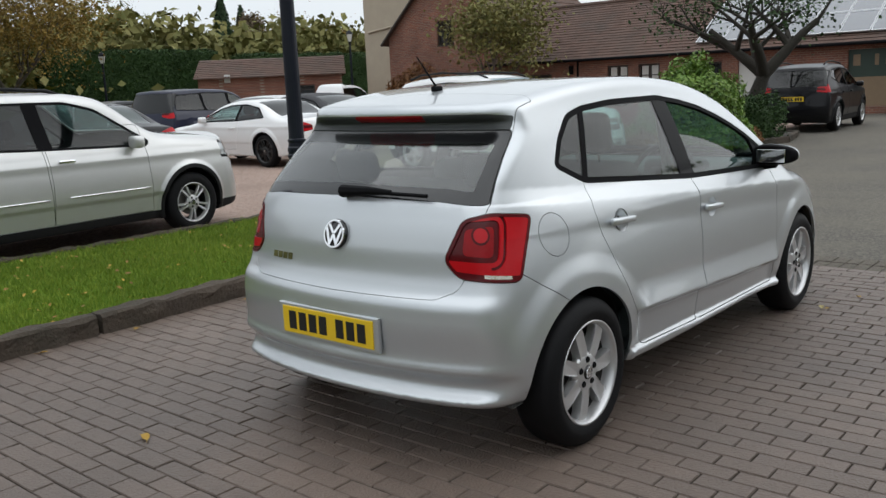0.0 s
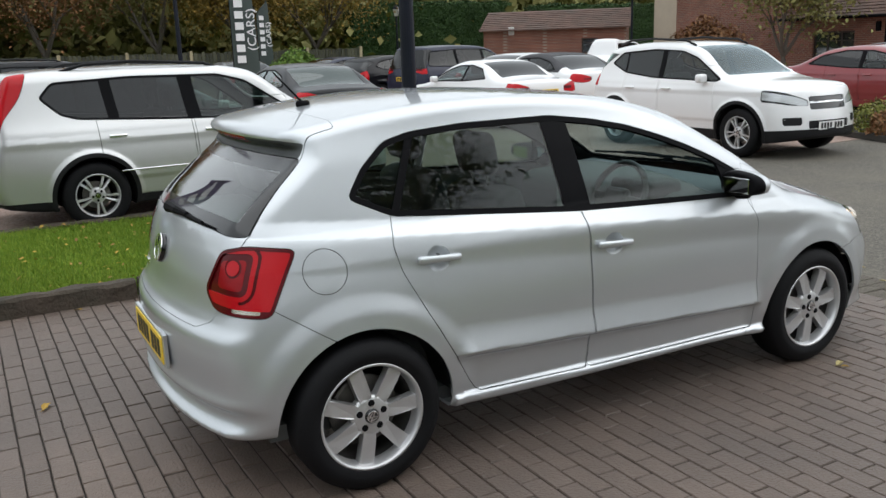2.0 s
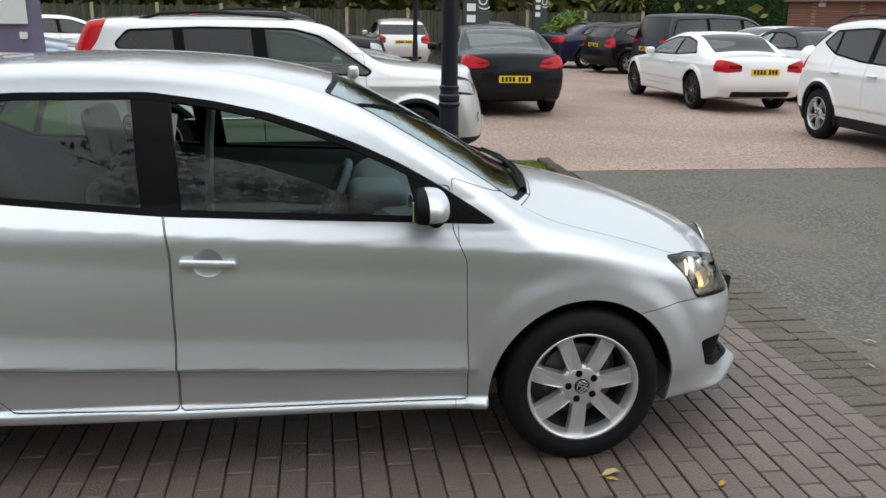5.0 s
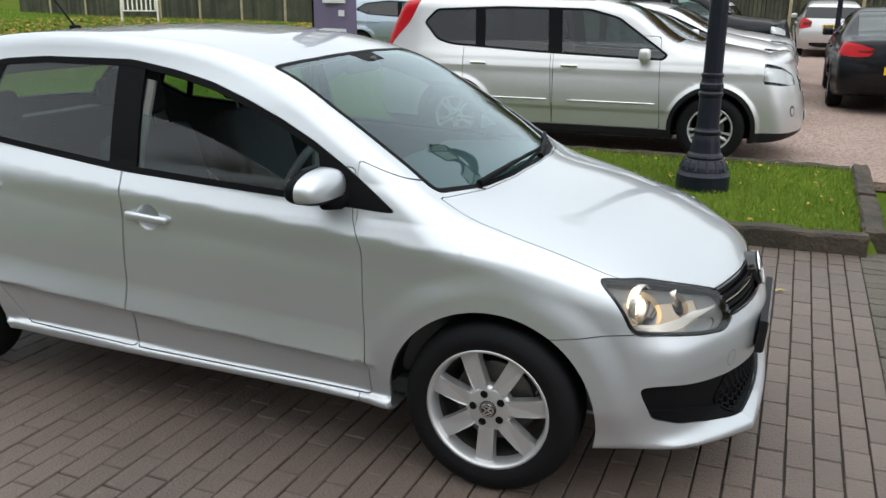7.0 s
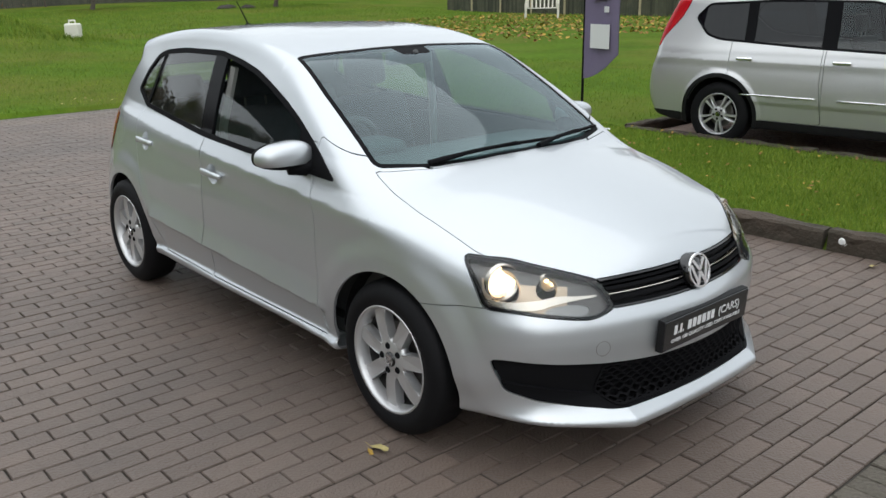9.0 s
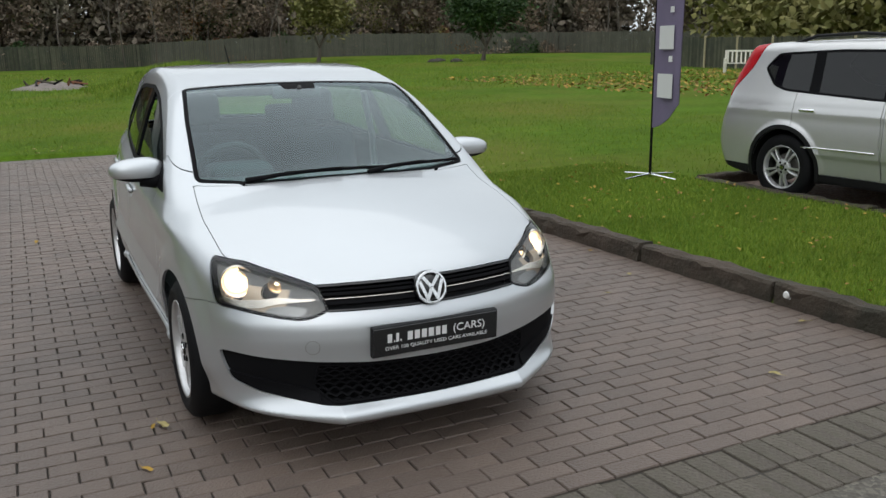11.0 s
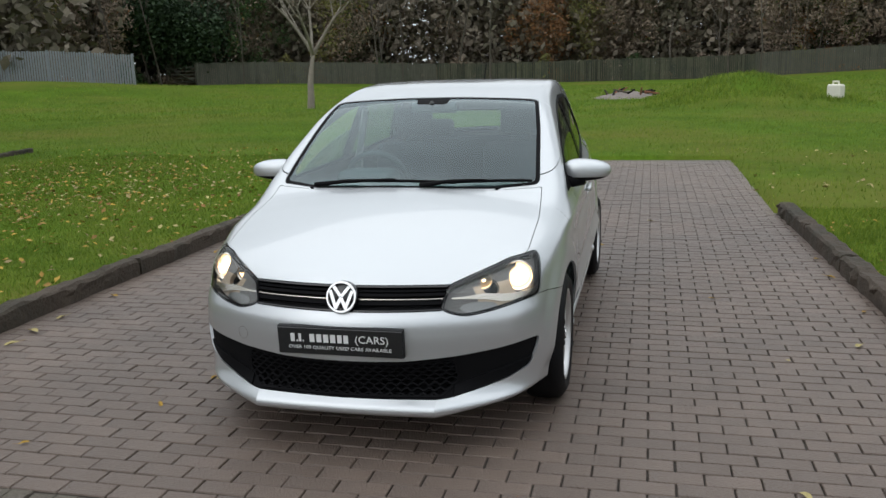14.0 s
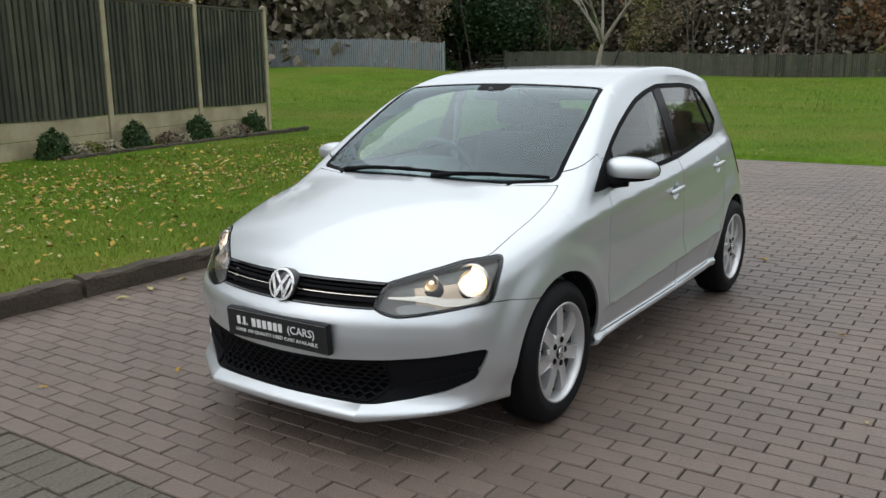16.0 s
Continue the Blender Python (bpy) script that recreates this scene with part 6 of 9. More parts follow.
# ---------- the parked cars ----------
KINDS = {
    "suv": dict(W=1.80, H=1.645, wb=2.74, fo=0.93, ro=1.02, R=0.340, rim=0.220, belt=1.00, roofw=0.70,
                top=[(2.30, 0.70), (2.22, 0.95), (1.9, 1.07), (1.25, 1.15), (1.02, 1.19), (0.42, 1.565), (0.25, 1.60), (-0.4, 1.635), (-1.3, 1.63), (-2.05, 1.59), (-2.3, 1.55)],
                rear=[(0.25, -2.30), (0.45, -2.39), (0.75, -2.39), (0.95, -2.33), (1.15, -2.29), (1.50, -2.14), (1.66, -2.08)],
                dlo=[(-1.80, 1.34), (-1.66, 1.49), (-0.9, 1.525), (0.05, 1.515), (0.36, 1.435), (0.90, 1.07), (0.85, 1.012), (-0.5, 1.058), (-1.45, 1.112), (-1.62, 1.16)],
                pillars=[(-1.10, 0.055), (-0.27, 0.075)], screen=(0.33, 1.02), doors=(0.86, -0.28, -1.28), hl=(1.84, 0.77, 0.98, 0.50), tl=(-2.02, 1.03, 1.60, 0.50), clad=0.31, handle=0.935, rails=True),
    "crossover": dict(W=1.78, H=1.65, wb=2.60, fo=0.86, ro=0.82, R=0.345, rim=0.225, belt=1.02, roofw=0.69,
                      top=[(2.20, 0.62), (2.10, 0.88), (1.85, 0.99), (1.20, 1.09), (0.98, 1.14), (0.30, 1.53), (0.1, 1.585), (-0.5, 1.635), (-1.2, 1.615), (-1.75, 1.53), (-2.0, 1.45)],
                      rear=[(0.25, -1.98), (0.45, -2.10), (0.75, -2.10), (1.0, -2.05), (1.2, -1.95), (1.50, -1.76)],
                      dlo=[(-1.58, 1.30), (-1.35, 1.475), (-0.6, 1.52), (0.0, 1.49), (0.35, 1.39), (0.92, 1.075), (0.85, 1.04), (-0.5, 1.08), (-1.15, 1.15)],
                      pillars=[(-0.32, 0.05), (-1.15, 0.02)], screen=(0.22, 0.98), doors=(0.86, -0.30, -1.12), hl=(1.66, 0.74, 0.90, 0.38), tl=(-1.85, 0.92, 1.12, 0.52), clad=0.36, handle=0.93, rails=True),
    "coupe": dict(W=1.77, H=1.39, wb=2.86, fo=0.80, ro=1.02, R=0.33, rim=0.24, belt=0.90, roofw=0.64,
                  top=[(2.25, 0.60), (2.15, 0.72), (1.8, 0.82), (1.05, 0.92), (0.85, 0.96), (0.1, 1.29), (-0.1, 1.335), (-0.6, 1.37), (-1.1, 1.31), (-1.75, 1.03), (-1.95, 1.00), (-2.40, 0.97)],
                  rear=[(0.25, -2.30), (0.45, -2.43), (0.70, -2.44), (0.92, -2.40), (1.0, -2.36), (1.3, -2.30)],
                  dlo=[(-1.42, 0.99), (-1.15, 1.20), (-0.7, 1.275), (-0.2, 1.265), (0.1, 1.20), (0.80, 0.945), (0.70, 0.915), (-0.6, 0.935)],
                  pillars=[(-0.52, 0.03)], screen=(0.05, 0.85), rscreen=(-1.72, -1.02), doors=(0.80, -0.62), hl=(1.75, 0.55, 0.76, 0.42), tl=(-2.15, 0.70, 0.90, 0.42), clad=0.0, handle=0.80),
    "saloon": dict(W=1.84, H=1.45, wb=2.82, fo=0.92, ro=1.05, R=0.33, rim=0.22, belt=0.95, roofw=0.66,
                   top=[(2.35, 0.60), (2.25, 0.74), (1.9, 0.86), (1.15, 0.98), (0.95, 1.02), (0.15, 1.37), (-0.1, 1.42), (-0.7, 1.44), (-1.2, 1.38), (-1.95, 1.08), (-2.15, 1.05), (-2.5, 1.02)],
                   rear=[(0.25, -2.35), (0.45, -2.45), (0.75, -2.46), (0.95, -2.42), (1.05, -2.40), (1.4, -2.3)],
                   dlo=[(-1.62, 1.06), (-1.3, 1.25), (-0.8, 1.345), (-0.2, 1.34), (0.12, 1.27), (0.88, 0.99), (0.80, 0.965), (-0.6, 0.985)],
                   pillars=[(-0.35, 0.045), (-1.18, 0.02)], screen=(0.08, 0.95), rscreen=(-1.95, -1.15), doors=(0.85, -0.33, -1.12), hl=(1.85, 0.62, 0.80, 0.42), tl=(-2.18, 0.78, 0.97, 0.40), clad=0.0, handle=0.86),
    "hatch": dict(W=1.75, H=1.49, wb=2.58, fo=0.84, ro=0.76, R=0.31, rim=0.205, belt=0.95, roofw=0.67,
                  top=[(2.15, 0.55), (2.06, 0.74), (1.75, 0.86), (1.15, 0.98), (0.98, 1.02), (0.25, 1.37), (0.05, 1.425), (-0.5, 1.47), (-1.2, 1.43), (-1.65, 1.36), (-2.0, 1.28)],
                  rear=[(0.25, -1.90), (0.45, -2.00), (0.70, -2.01), (0.90, -1.95), (1.05, -1.88), (1.33, -1.62)],
                  dlo=[(-1.45, 1.14), (-1.2, 1.30), (-0.6, 1.37), (0.0, 1.345), (0.25, 1.27), (0.92, 0.985), (0.85, 0.96), (-0.5, 0.99), (-1.1, 1.03)],
                  pillars=[(-0.28, 0.05), (-1.08, 0.02)], screen=(0.17, 0.98), doors=(0.86, -0.27, -1.08), hl=(1.65, 0.62, 0.80, 0.42), tl=(-1.75, 0.72, 1.02, 0.52), clad=0.0, handle=0.86),
    "mpv": dict(W=1.90, H=1.72, wb=2.92, fo=0.95, ro=0.98, R=0.34, rim=0.22, belt=1.02, roofw=0.72,
                top=[(2.45, 0.62), (2.35, 0.82), (2.0, 0.95), (1.5, 1.06), (1.3, 1.12), (0.45, 1.60), (0.2, 1.66), (-0.5, 1.71), (-1.7, 1.70), (-2.2, 1.67), (-2.45, 1.64)],
                rear=[(0.25, -2.30), (0.45, -2.41), (0.80, -2.42), (1.05, -2.36), (1.3, -2.28), (1.65, -2.12)],
                dlo=[(-2.12, 1.14), (-1.98, 1.55), (-0.9, 1.60), (0.2, 1.58), (0.5, 1.48), (1.25, 1.08), (1.18, 1.05), (-0.5, 1.08)],
                pillars=[(0.12, 0.05), (-0.98, 0.05)], screen=(0.37, 1.30), doors=(1.05, 0.10, -0.95), hl=(2.0, 0.68, 0.88, 0.46), tl=(-2.2, 0.92, 1.22, 0.50), clad=0.0, handle=0.93),
    "pickup": dict(W=1.80, H=1.75, wb=3.0, fo=0.85, ro=1.15, R=0.36, rim=0.22, belt=1.08, roofw=0.70,
                   top=[(2.40, 0.75), (2.32, 0.98), (1.9, 1.08), (1.45, 1.14), (1.3, 1.18), (0.7, 1.64), (0.5, 1.70), (-0.2, 1.73), (-0.62, 1.70), (-0.86, 1.14), (-0.95, 1.10), (-2.7, 1.10)],
                   rear=[(0.35, -2.58), (0.5, -2.64), (1.0, -2.65), (1.2, -2.62), (1.8, -2.6)],
                   dlo=[(-0.62, 1.15), (-0.55, 1.60), (0.4, 1.61), (0.72, 1.52), (1.18, 1.14), (0.4, 1.13)],
                   pillars=[(0.20, 0.05)], screen=(0.62, 1.30), doors=(1.15, 0.18, -0.60), hl=(2.05, 0.76, 0.95, 0.46), tl=(-2.45, 0.75, 1.05, 0.62), clad=0.0, handle=1.0),
}


def car_field(k):
    tx = curve([p[0] for p in k["top"]], [p[1] for p in k["top"]])
    rz = curve([p[0] for p in k["rear"]], [p[1] for p in k["rear"]])
    W, H, b = k["W"] / 2, k["H"], k["belt"]
    nose = k["wb"] / 2 + k["fo"]
    tail = k["wb"] / 2 + k["ro"]
    sec = curve([0.20, 0.38, 0.55, b * 0.82, b, b + 0.08, H], [0.94, 0.975, 1.0, 0.995, 0.955, 0.915, k["roofw"]])
    fr = curve([0.18, 0.30, 0.55, 0.70, b], [nose - 0.06, nose, nose, nose - 0.03, nose - 0.14])

    def field(x, y, z):
        a = np.abs(y)
        plan = 1 - 0.10 * step(nose * 0.45, nose, x) ** 1.5 - 0.09 * step(tail * 0.5, tail, -x) ** 1.5
        w = W * sec(z) * plan
        for c in (-k["wb"] / 2, k["wb"] / 2):
            w = w + 0.022 * step(k["R"] + 0.15, k["R"] + 0.09, np.hypot(x - c, z - k["R"]))
        w = w + 0.010 * np.clip(1 - np.abs(z - b * 0.90) / 0.06, 0, 1) - 0.016 * step(0.0, 0.06, 0.52 - z) * (np.abs(x) < k["wb"] / 2 - k["R"])
        side = (a - w) * 0.96
        top = (z - tx(x) + 0.07 * a**2) / 1.12
        f = smax(side, top, 0.09)
        f = smax(f, (x - fr(z) + 0.30 * a**2 + 0.22 * a**6) * 0.92, 0.08)
        f = smax(f, (rz(z) - x + 0.13 * a**2 + 0.16 * a**6) * 0.9, 0.06)
        return smax(f, 0.215 - z + 0.06 * step(nose * 0.8, nose, np.abs(x)), 0.03)
    return field


def parked_car(kind, m, paint, label, h=0.066, tint=None, rims=None, plate=plate_yellow, open_top=False, wheel_style="split", spokes=5, mirror_mat=None, flank=None):
    k = KINDS[kind]
    car = new({"suv": "suv_car", "crossover": "crossover_car", "coupe": "coupe_car", "saloon": "saloon_car", "hatch": "parked_hatchback", "mpv": "people_carrier", "pickup": "pickup_truck"}[kind])
    car.matrix_basis = m
    sh = Shell(car_field(k), (-k["wb"] / 2 - k["ro"] - 0.12, -k["W"] / 2 - 0.1, 0.1), (k["wb"] / 2 + k["fo"] + 0.1, k["W"] / 2 + 0.1, k["H"] + 0.12), h)
    X, A, Z = (lambda V: V[:, 0]), (lambda V: np.abs(V[:, 1])), (lambda V: V[:, 2])
    tint = tint or glass_dark

    def gap(T, f, w=0.003):
        i, o = sh.cut(T, lambda V: f(V) + w)
        _, o = sh.cut(o, lambda V: f(V) - w)
        return i, o

    def halves(T):
        c = sh.V[T].mean(1)[:, 1]
        return (T[c < 0], T[c > 0])

    T = sh.T
    for c in (-k["wb"] / 2, k["wb"] / 2):
        _, T = sh.cut(T, lambda V: np.maximum(np.hypot(X(V) - c, Z(V) - k["R"]) - k["R"] - 0.055, 0.50 - A(V)))
        if k["clad"]:
            lip, T = sh.cut(T, lambda V: np.maximum(np.hypot(X(V) - c, Z(V) - k["R"]) - k["R"] - (0.098 if kind == "suv" else 0.10), 0.50 - A(V)))
            for t in halves(lip):
                sh.panel("arch_moulding", t, plastic, car, 0.006, 0.02)
    dlo = outline(k["dlo"], 0.05)
    win, T = gap(T, lambda V: np.maximum(dlo(X(V), Z(V)), 0.3 - A(V)), 0.0015)
    trim, win = sh.cut(win, lambda V: -(dlo(X(V), Z(V)) + 0.022))
    for t in halves(trim):
        sh.panel("window_surround", t, black_trim, car, 0.001, 0.015)
    for px, w in k["pillars"]:
        pl, win = sh.cut(win, lambda V: np.abs(X(V) - px + 0.10 * (Z(V) - k["belt"])) - w)
        for t in halves(pl):
            sh.panel("door_pillar", t, black_trim, car, 0.0, 0.015)
    cuts = sorted([-9.0] + [p for p, _ in k["pillars"]] + [9.0])
    for t in halves(win):
        c = sh.V[t].mean(1)
        c = c[:, 0] + 0.10 * (c[:, 2] - k["belt"])
        for a, b in zip(cuts, cuts[1:]):
            q = t[(c > a) & (c < b)]
            sh.panel("side_window", q, glass if (b > 8 or tint is glass) else tint, car, -0.004, 0)
    s0, s1 = k["screen"]
    hw = lambda V: k["W"] / 2 * (0.615 + 0.135 * step(s0, s1, X(V)))
    scr, T = gap(T, lambda V: np.maximum(np.maximum(s0 + 0.05 * (A(V) / 0.6) ** 2 * -1 - X(V), X(V) - s1 + 0.14 * A(V) ** 2), np.maximum(A(V) - hw(V), k["belt"] - 0.02 - Z(V))))
    sh.panel("windscreen", scr, screen_glass, car, -0.003, 0)
    if "rscreen" in k:
        r0, r1 = k["rscreen"]
        rs, T = gap(T, lambda V: np.maximum(np.maximum(r0 - X(V) - 0.06 * A(V) ** 2 + 0.03, X(V) - r1), np.maximum(A(V) - k["W"] / 2 * 0.66, k["belt"] - Z(V))))
    else:
        zt = k["top"][-2][1]
        rs, T = gap(T, lambda V: np.maximum(np.maximum(k["belt"] + 0.06 - Z(V), Z(V) - zt + 0.07), np.maximum(A(V) - (0.545 if kind == "suv" else k["W"] / 2 * (0.84 - 0.20 * (Z(V) - k["belt"]))), X(V) + k["wb"] / 2 + 0.05)))
        if kind == "pickup":
            T = np.concatenate([T, rs])
            rs = rs[:0]
    sh.panel("rear_window", rs, tint, car, -0.003, 0)
    x0, z0, z1, y0 = k["hl"]
    U = lambda V: A(V) + 0.45 * (X(V) - x0)
    hl, T = gap(T, lambda V: np.maximum(np.maximum(x0 - X(V), np.abs(Z(V) - (z0 + z1) / 2 - 0.22 * (A(V) - 0.65)) - (z1 - z0) / 2 * np.clip(0.45 + (A(V) - y0) * 2.0, 0.3, 1.0)), y0 - A(V)))
    for t in halves(hl):
        if len(t):
            hd = sh.panel("headlamp", t, glass_clear, car, 0.0, 0)
            inner, rim = sh.cut(t, lambda V: np.abs(Z(V) - (z0 + z1) / 2 - 0.22 * (A(V) - 0.65)) - (z1 - z0) * 0.36)
            sh.panel("lamp_rim", rim, black_trim, hd, -0.006, 0.01)
            sh.panel("reflector", inner, lamp_inner, hd, -0.014, 0)
    x0, z0, z1, y0 = k["tl"]
    rz = curve([p[0] for p in k["rear"]], [p[1] for p in k["rear"]])
    if kind == "suv":
        tl, T = gap(T, lambda V: np.maximum(np.maximum(X(V) - rz(Z(V)) - 0.13 - 0.11 * step(z0, z0 + 0.35, Z(V)), np.maximum(z0 - Z(V), Z(V) - z1)), 0.56 - A(V)))
    else:
        tl, T = gap(T, lambda V: np.maximum(np.maximum(X(V) - x0, np.abs(Z(V) - (z0 + z1) / 2 - 0.10 * (A(V) - 0.6)) - (z1 - z0) / 2 * np.clip(0.5 + (A(V) - y0) * 2.2, 0.3, 1.0)), y0 - A(V)))
    for t in halves(tl):
        if len(t):
            lamp = sh.panel("tail_lamp", t, red_glass, car, 0.005, 0.02)
            mid = (z0 + z1) / 2
            core, _ = sh.cut(t, lambda V: np.maximum(np.abs(Z(V) - mid) - (z1 - z0) * 0.14, A(V) - y0 - 0.22))
            if kind not in ("suv",):
                sh.panel("lamp_core", core, red_dark, lamp, 0.007, 0.01)
    if k["clad"]:
        cl, T = sh.cut(T, lambda V: Z(V) - k["clad"] - (0.015 if kind == "suv" else 0.05) * step(1.2, 2.2, np.abs(X(V))))
        sh.panel("lower_cladding", cl, plastic, car, 0.0, 0.02)
    else:
        cl, T = sh.cut(T, lambda V: np.maximum(np.abs(Z(V) - 0.30) - 0.085, np.maximum(A(V) - 0.55, -np.abs(X(V)) + k["wb"] / 2 + 0.6)))
        for t in (cl[sh.V[cl].mean(1)[:, 0] < 0], cl[sh.V[cl].mean(1)[:, 0] > 0]):
            sh.panel("bumper_insert", t, plastic, car, -0.01, 0.02)
    nose = k["wb"] / 2 + k["fo"]
    gr, T = gap(T, lambda V: np.maximum(np.maximum(nose - 0.35 - X(V), A(V) - 0.36), np.abs(Z(V) - k["hl"][1] - 0.02) - 0.085))
    gp = sh.panel("grille", gr, gloss_black, car, -0.015, 0.02)
    if gp:
        bar, _ = sh.cut(gr, lambda V: np.abs(Z(V) - k["hl"][1] - 0.03) - 0.012)
        sh.panel("grille_bar", bar, chrome, gp, 0.002, 0.01)
    if kind == "suv":
        for sd in (-1, 1):
            fog, T = gap(T, lambda V: np.maximum(np.hypot((V[:, 1] - sd * 0.66) * 1.3, Z(V) - 0.54) - 0.055, nose - 0.6 - X(V)))
            fp = sh.panel("fog_lamp_panel", fog, plastic, car, -0.010, 0.02)
            led, _ = sh.cut(fog, lambda V: np.hypot((V[:, 1] - sd * 0.66) * 1.3, Z(V) - 0.54) - 0.038)
            if fp:
                sh.panel("fog_lamp", led, lamp_inner, fp, 0.0, 0.006)
    if kind == "crossover":
        low, T = gap(T, lambda V: np.maximum(np.maximum(nose - 0.5 - X(V), A(V) - 0.40), np.abs(Z(V) - 0.47) - 0.05))
        sh.panel("lower_intake", low, plastic, car, -0.015, 0.02)
        fog, T = gap(T, lambda V: np.maximum(np.maximum(nose - 0.55 - X(V), 0.50 - A(V)), np.maximum(A(V) - 0.74, np.abs(Z(V) - 0.52) - 0.05)))
        for t in halves(fog):
            fp = sh.panel("fog_lamp_panel", t, plastic, car, -0.006, 0.02)
            led, _ = sh.cut(t, lambda V: np.abs(Z(V) - 0.545) - 0.009)
            sh.panel("fog_lamp", led, lamp_inner, fp, 0.002, 0.006)
    dr = k["doors"]
    sill = max(0.36 if kind != "suv" else 0.3, k["clad"] + 0.004)
    for i, (a, b) in enumerate(zip(dr, dr[1:])):
        o = outline([(a, sill), (a - 0.03, 0.75), (a - 0.05, k["belt"] + 0.25), (b - 0.02, k["belt"] + 0.25), (b, 0.75), (b + (0.0 if i == 0 and len(dr) > 2 else 0.13), sill)], 0.03)
        d, T = gap(T, lambda V: np.maximum(o(X(V), Z(V)), 0.45 - A(V)))
        for t in halves(d):
            if len(t) == 0:
                continue
            door = sh.panel("door", t, paint, car)
            s = 1 if sh.V[t].mean(1)[0, 1] > 0 else -1
            hx, hz = b + 0.17, k["handle"]
            yy = np.linspace(0.4, 1.1, 141)
            yb = yy[np.argmax(sh.field(np.full(141, hx), yy, np.full(141, hz)) > 0)]
            bm = bmesh.new()
            box(bm, (hx - 0.09, s * (yb - 0.01), hz - 0.016), (hx + 0.09, s * (yb + 0.03), hz + 0.016), 0.012, seg=2)
            part("door_handle", bm, chrome if kind in ("suv",) else paint, door, smooth=True)
            if kind == "suv":
                pts = []
                for q in np.linspace(b + 0.16, a - 0.06, 9):
                    side = yy[np.argmax(sh.field(np.full(141, q), yy, np.full(141, 0.575)) > 0)]
                    pts.append((q, s * (side + 0.002), 0.575))
                bm = bmesh.new()
                tube(bm, pts, 0.009, 6)
                part("rubbing_strip", bm, chrome, door, smooth=True)
    if open_top:
        top_t, T = sh.cut(T, lambda V: np.maximum(k["belt"] + 0.06 - Z(V), np.maximum(X(V) - s0 - 0.02, -1.75 - X(V))))
        sh.panel("fabric_roof", top_t, fabric, car, 0.004, 0.01, "black fabric roof")
    body = sh.panel("body_shell", T, paint, car)
    lin = sh.T
    for f in (lambda V: dlo(X(V), Z(V)), lambda V: np.maximum(np.maximum(s0 - X(V), X(V) - s1), np.maximum(A(V) - hw(V), k["belt"] - 0.02 - Z(V)))):
        _, lin = sh.cut(lin, f)
    for c in (-k["wb"] / 2, k["wb"] / 2):
        _, lin = sh.cut(lin, lambda V: np.maximum(np.hypot(X(V) - c, Z(V) - k["R"]) - k["R"] - 0.07, 0.50 - A(V)))
    _, lin = sh.cut(lin, lambda V: Z(V) - 0.62)
    sh.panel("inner_lining", lin, interior, car, -0.03, 0)
    for c in (-k["wb"] / 2, k["wb"] / 2):
        for s in (-1, 1):
            bm = bmesh.new()
            ring = []
            for i in range(17):
                t = radians(-12 + 204 * i / 16)
                p = (c + (k["R"] + 0.06) * math.cos(t), k["R"] + (k["R"] + 0.06) * math.sin(t))
                ring.append((bm.verts.new((p[0], s * 0.50, p[1])), bm.verts.new((p[0], s * (k["W"] / 2 - 0.04), p[1]))))
            for p, q in zip(ring, ring[1:]):
                bm.faces.new((p[0], q[0], q[1], p[1]))
            bm.faces.new([r[0] for r in ring])
            part("arch_liner", bm, plastic, car)
            wheel(car, Matrix.Translation((c, s * (k["W"] / 2 - 0.115), k["R"])) @ Matrix.Rotation(-s * math.pi / 2, 4, "X") @ Matrix.Rotation(0.4 * c, 4, "Z"), k["R"], k["rim"], 0.205, spokes, wheel_style, rims or alloy, rims is not None, 30)
    for s in (-1, 1):
        mx, mz = k["screen"][1] - 0.36, k["belt"] + 0.05
        bm = bmesh.new()
        box(bm, (mx - 0.05, s * (k["W"] / 2 - 0.05), mz - 0.045), (mx + 0.07, s * (k["W"] / 2 + 0.12), mz + 0.085), 0.04, seg=3)
        part("door_mirror", bm, mirror_mat or paint, car, smooth=True)
        if k.get("rails"):
            bm = bmesh.new()
            yr, zr = k["W"] / 2 * k["roofw"] * 0.90, k["H"]
            tube(bm, [(0.15, s * yr, zr - 0.09), (-0.05, s * yr, zr - 0.015), (-0.8, s * yr, zr + 0.03), (-1.3, s * yr, zr + 0.01), (-1.55, s * yr, zr - 0.06)], 0.018, 6)
            part("roof_rail", bm, plastic, car, smooth=True)
    zr = 0.62 if kind in ("saloon", "coupe") else 0.80
    if kind == "coupe":
        zr = 0.72
    xr = -(k["wb"] / 2 + k["ro"]) - 0.002
    number_plate(car, Matrix.Translation((float(rz(zr)) - 0.010, 0, zr)) @ Matrix.Rotation(-math.pi / 2, 4, "Z") @ Matrix.Rotation(math.pi / 2, 4, "X"), plate, letter_black, label="rear number plate")
    number_plate(car, Matrix.Translation((nose + 0.012, 0, 0.45)) @ Matrix.Rotation(math.pi / 2, 4, "Z") @ Matrix.Rotation(math.pi / 2, 4, "X"), plate_white, letter_black, label="front number plate")
    for (px, py) in ((0.0, -0.38), (0.0, 0.38)):
        seat(car, Matrix.Translation((px, py, k["belt"] - 0.57)), fabric)
    bm = bmesh.new()
    box(bm, (k["screen"][1] - 0.75, -k["W"] / 2 + 0.2, 0.35), (k["screen"][1] - 0.1, k["W"] / 2 - 0.2, k["belt"] - 0.06), 0.06)
    part("dashboard", bm, interior, car)
    bm = bmesh.new()
    box(bm, (-0.95, -0.62, k["belt"] - 0.6), (-0.78, 0.62, k["belt"] + 0.02), 0.05)
    part("rear_seat_back", bm, fabric, car)
